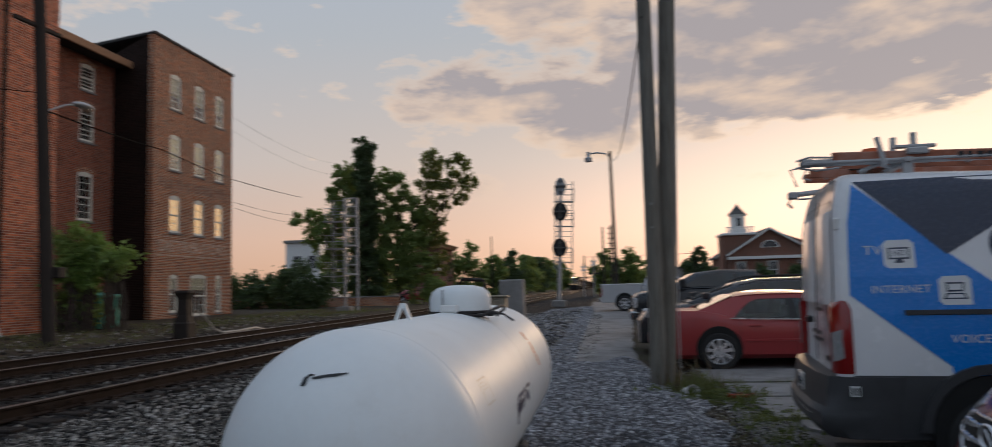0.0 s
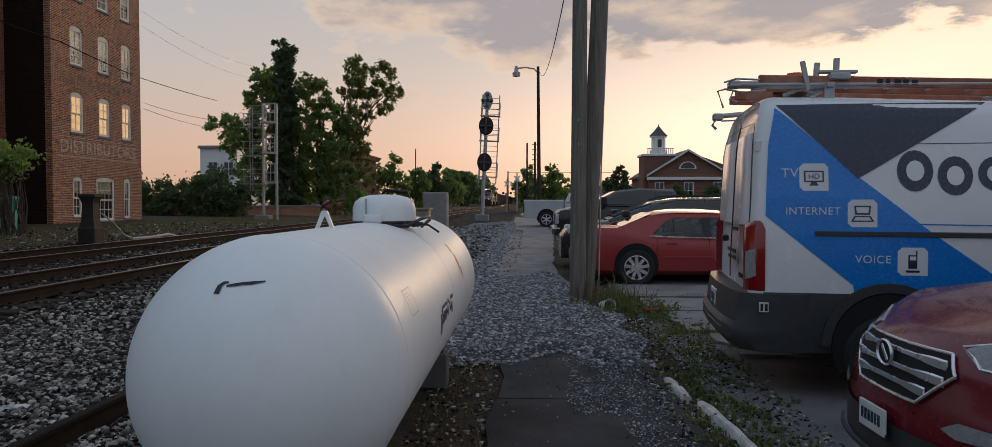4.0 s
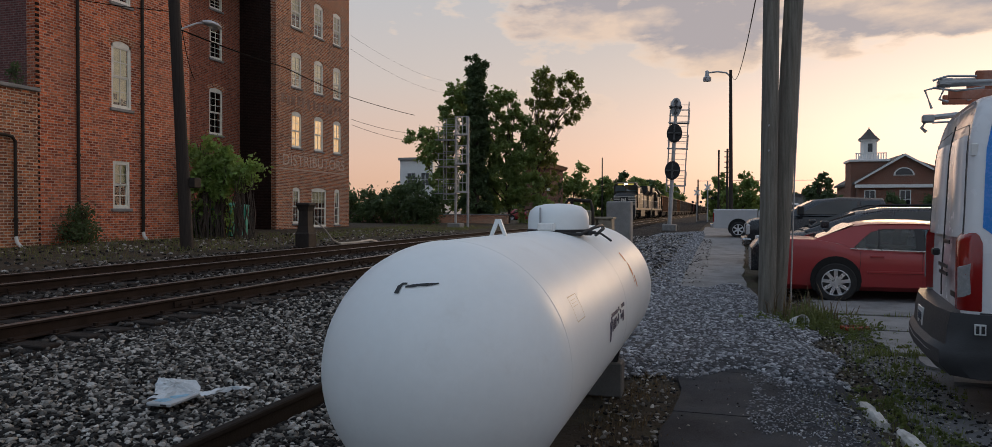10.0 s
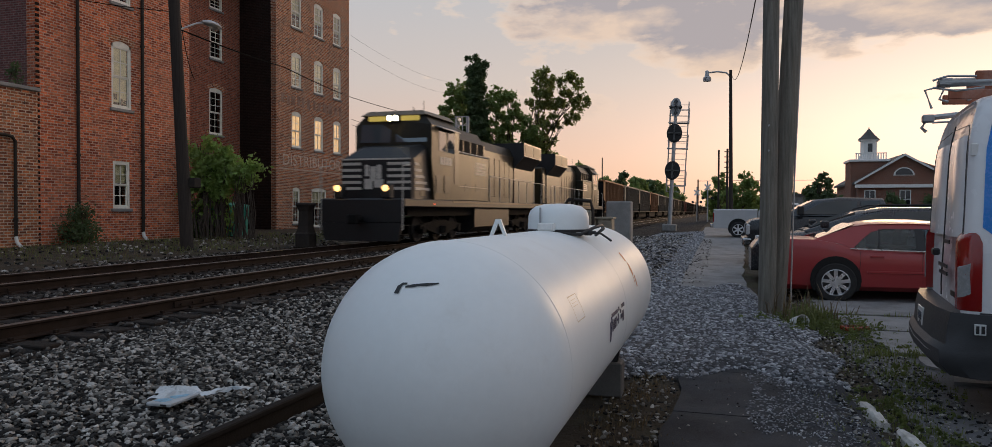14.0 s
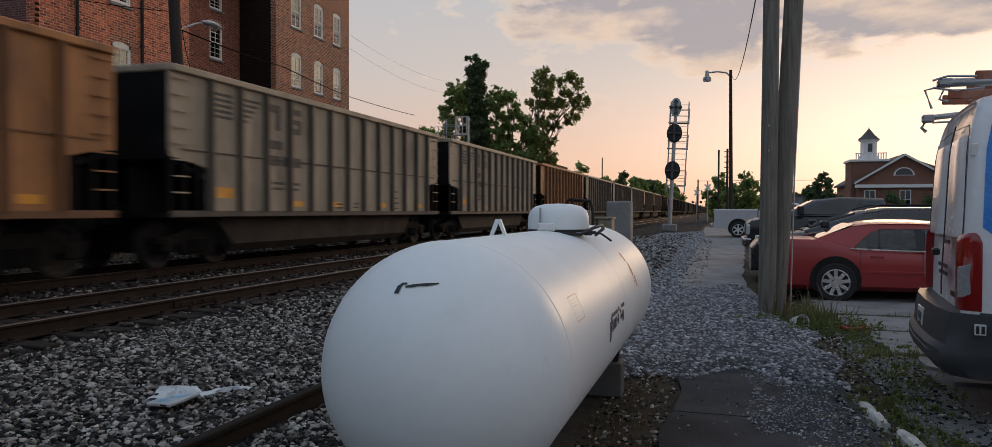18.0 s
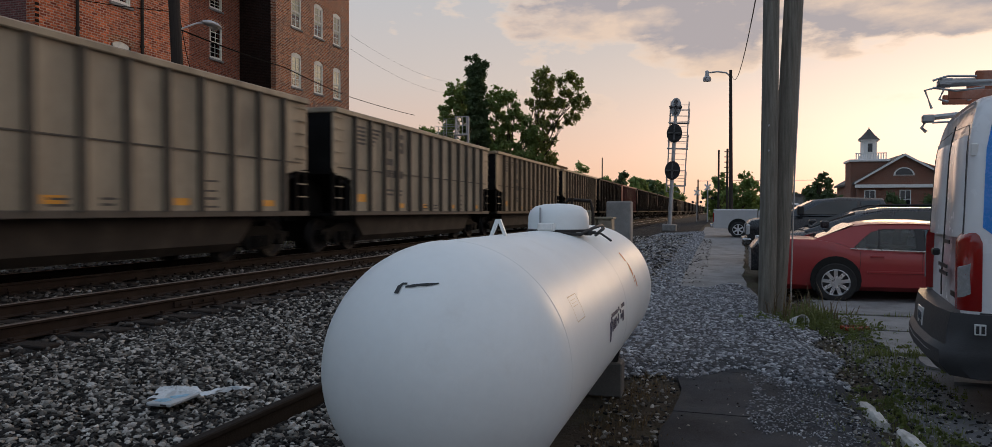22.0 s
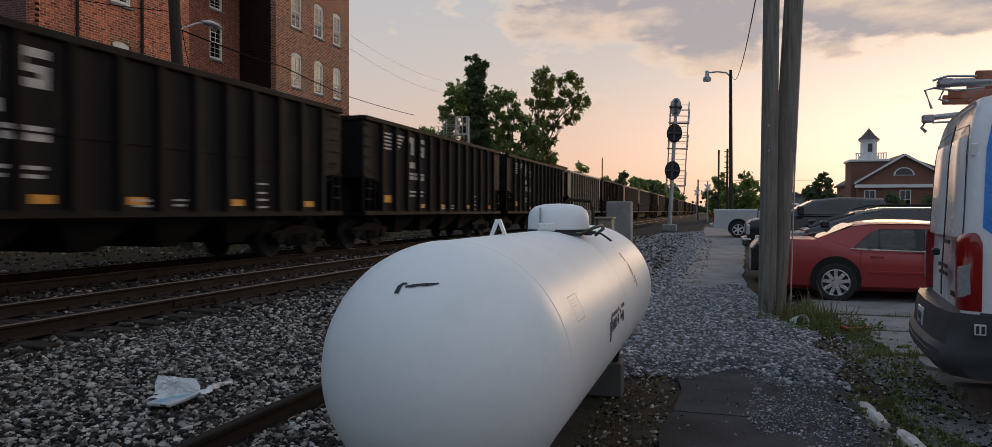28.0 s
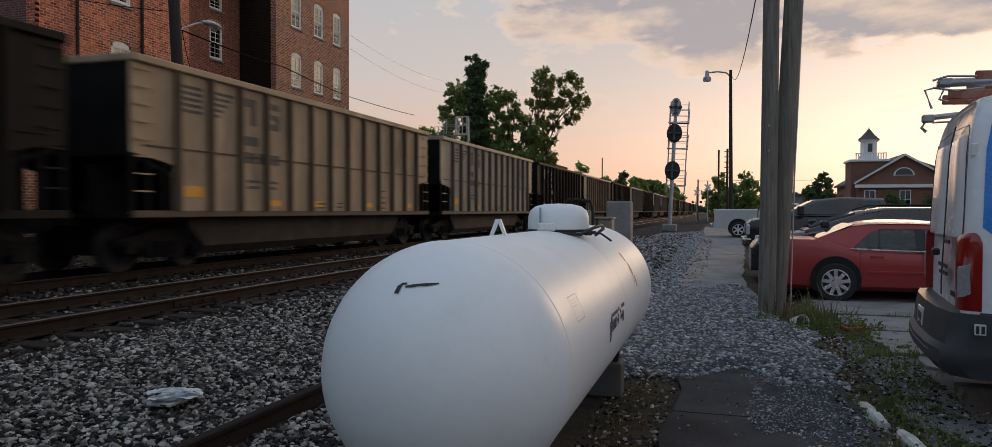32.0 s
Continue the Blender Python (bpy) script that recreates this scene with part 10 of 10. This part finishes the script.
stones("verge_rubble", "pale broken stones in the grass verge", [
    (0.9, 1.9, 4.0, 10.5, 2600, 0.017, lambda x, y: True), (-0.9, -0.35, 3.5, 8.0, 700, 0.018, lambda x, y: True), (-0.3, 1.0, 3.4, 7.2, 220, 0.009, lambda x, y: True), (1.3, 4.0, 3.5, 9.5, 1800, 0.012, lambda x, y: math.sin(5 * x) + math.sin(4 * y) > 0.2), (-1.5, -0.3, 14, 34, 800, 0.022, lambda x, y: True), (0.9, 1.5, 11.5, 30, 900, 0.03, lambda x, y: True), (-19.5, -13.5, 8, 40, 1500, 0.05, lambda x, y: True)], M["stone"], 3)


# ---------------- wind-blown plastic bag on the ballast ----------------
M["bag"] = surface("thin_white_plastic_film", (0.60, 0.62, 0.63), 0.35, vary=0.1, scale=9, fine=40, bump=0.3, dirt=(0.35, 0.55, 0.72), dirt_amount=0.15, dirt_scale=6)


def film(outline, seed, rough=0.02, n=7):
    """A crumpled sheet of film: an outline pulled toward its middle in rings, each crease lifted."""
    rn = random.Random(seed)
    cx, cy = sum(p[0] for p in outline) / len(outline), sum(p[1] for p in outline) / len(outline)
    fine = []
    for (x0, y0), (x1, y1) in zip(outline, outline[1:] + outline[:1]):
        for i in range(3):
            fine.append((x0 + (x1 - x0) * i / 3, y0 + (y1 - y0) * i / 3))
    bm = BM()
    rings = []
    for k in range(n):
        f = 1 - k / n
        rings.append([bm.verts.new((cx + (x - cx) * f, cy + (y - cy) * f, rn.uniform(-rough, rough) + 0.03 * (1 - f))) for x, y in fine])
    skin(bm, rings, caps=False)
    c = bm.verts.new((cx, cy, 0.03))
    for i in range(len(fine)):
        bm.faces.new((rings[-1][i], rings[-1][(i + 1) % len(fine)], c))
    return bm


BAG = thing("plastic_bag", "torn white plastic bag round a flat printed packet on the ballast", "plastic bag", pose(-3.94, 4.58, 0.105, 0, 0, 41))
M["packet"] = surface("pale_printed_card", (0.40, 0.42, 0.43), 0.5, vary=0.15, scale=14, bump=0.1)
M["packet_blue"] = surface("pale_blue_print", (0.22, 0.40, 0.52), 0.5, vary=0.3, scale=20, bump=0.0)
PACKET = part("packet", box(BM(), -0.112, 0.112, -0.16, 0.16, 0.0, 0.026, 0.006), M["packet"], BAG, "flat pale packet with blue print", m=pose(0, 0, 0, 2, -2, -42))
for outline in ([(-0.09, -0.11), (0.02, -0.12), (0.05, -0.06), (-0.02, -0.03), (-0.08, -0.05)], [(-0.04, 0.0), (0.04, -0.03), (0.08, 0.05), (0.06, 0.11), (0.0, 0.09), (-0.05, 0.05)]):
    part("print_patch", prism(BM(), outline, "z", 0.026, 0.0272), M["packet_blue"], PACKET)
part("bar_code", box(BM(), 0.02, 0.075, -0.1612, -0.16, 0.006, 0.020), M["black"], PACKET)
part("sheet", film([(-0.20, 0.02), (-0.10, -0.03), (0.0, 0.02), (0.10, 0.0), (0.19, -0.03), (0.20, 0.05), (0.12, 0.12), (0.03, 0.17), (-0.07, 0.16), (-0.16, 0.11)], 1, 0.014), M["bag"], BAG, smooth=True, m=pose(0.01, 0.03, 0.022, 0, 0, 0))
BAG_FLAP = part("flap", film([(-0.17, 0.0), (-0.06, -0.015), (0.06, 0.0), (0.165, 0.0), (0.16, 0.06), (0.12, 0.115), (0.04, 0.13), (-0.02, 0.145), (-0.10, 0.15), (-0.165, 0.16), (-0.18, 0.10), (-0.165, 0.05)], 2, 0.011), M["bag"], BAG, smooth=True)
BAG_TAIL = part("tail", film([(0.0, -0.045), (0.05, -0.06), (0.10, -0.03), (0.20, -0.025), (0.30, -0.03), (0.35, -0.06), (0.39, -0.04), (0.38, 0.0), (0.36, 0.05), (0.32, 0.02), (0.20, 0.022), (0.10, 0.025), (0.03, 0.045), (-0.01, 0.02)], 3, 0.011), M["bag"], BAG, smooth=True)


def bag_rows():
    lift = [(0, 8), (8.3, 8), (8.8, 66), (9.6, 70), (10.4, 9), (18.0, 9), (18.6, 80), (19.2, 70), (20.4, 10), (20.8, 82), (21.2, 76), (21.8, 8), (24.6, 9), (25.0, 40), (25.4, 8), (27.8, 9), (28.1, 85), (28.4, 160), (29.0, 172), (32.0, 170)]
    walk(BAG_FLAP, [(t, pose(0.025, 0.08 - 0.11 * max(0.0, a - 90) / 80, 0.034, 0, 0, -14) @ pose(0, 0, 0, a, 0, 0)) for t, a in lift])
    swing = [(0, 0), (27.8, 0), (28.1, 75), (28.4, 150), (32.0, 155)]
    walk(BAG_TAIL, [(t, pose(0.185, -0.02, 0.035 + 0.03 * a / 155, 0, 0, 14 + a)) for t, a in swing])


# ---------------- what moves ----------------
def motions():
    walk(lead, train_rows(LEAD_Y))
    walk(trail, [(t, m @ pose(0, LOCO_LEN, 0, 0, 0, 180)) for t, m in train_rows(LEAD_Y + LOCO_LEN)])
    bag_rows()
    for ob, y in TRAIN:
        walk(ob, train_rows(y))


motions()
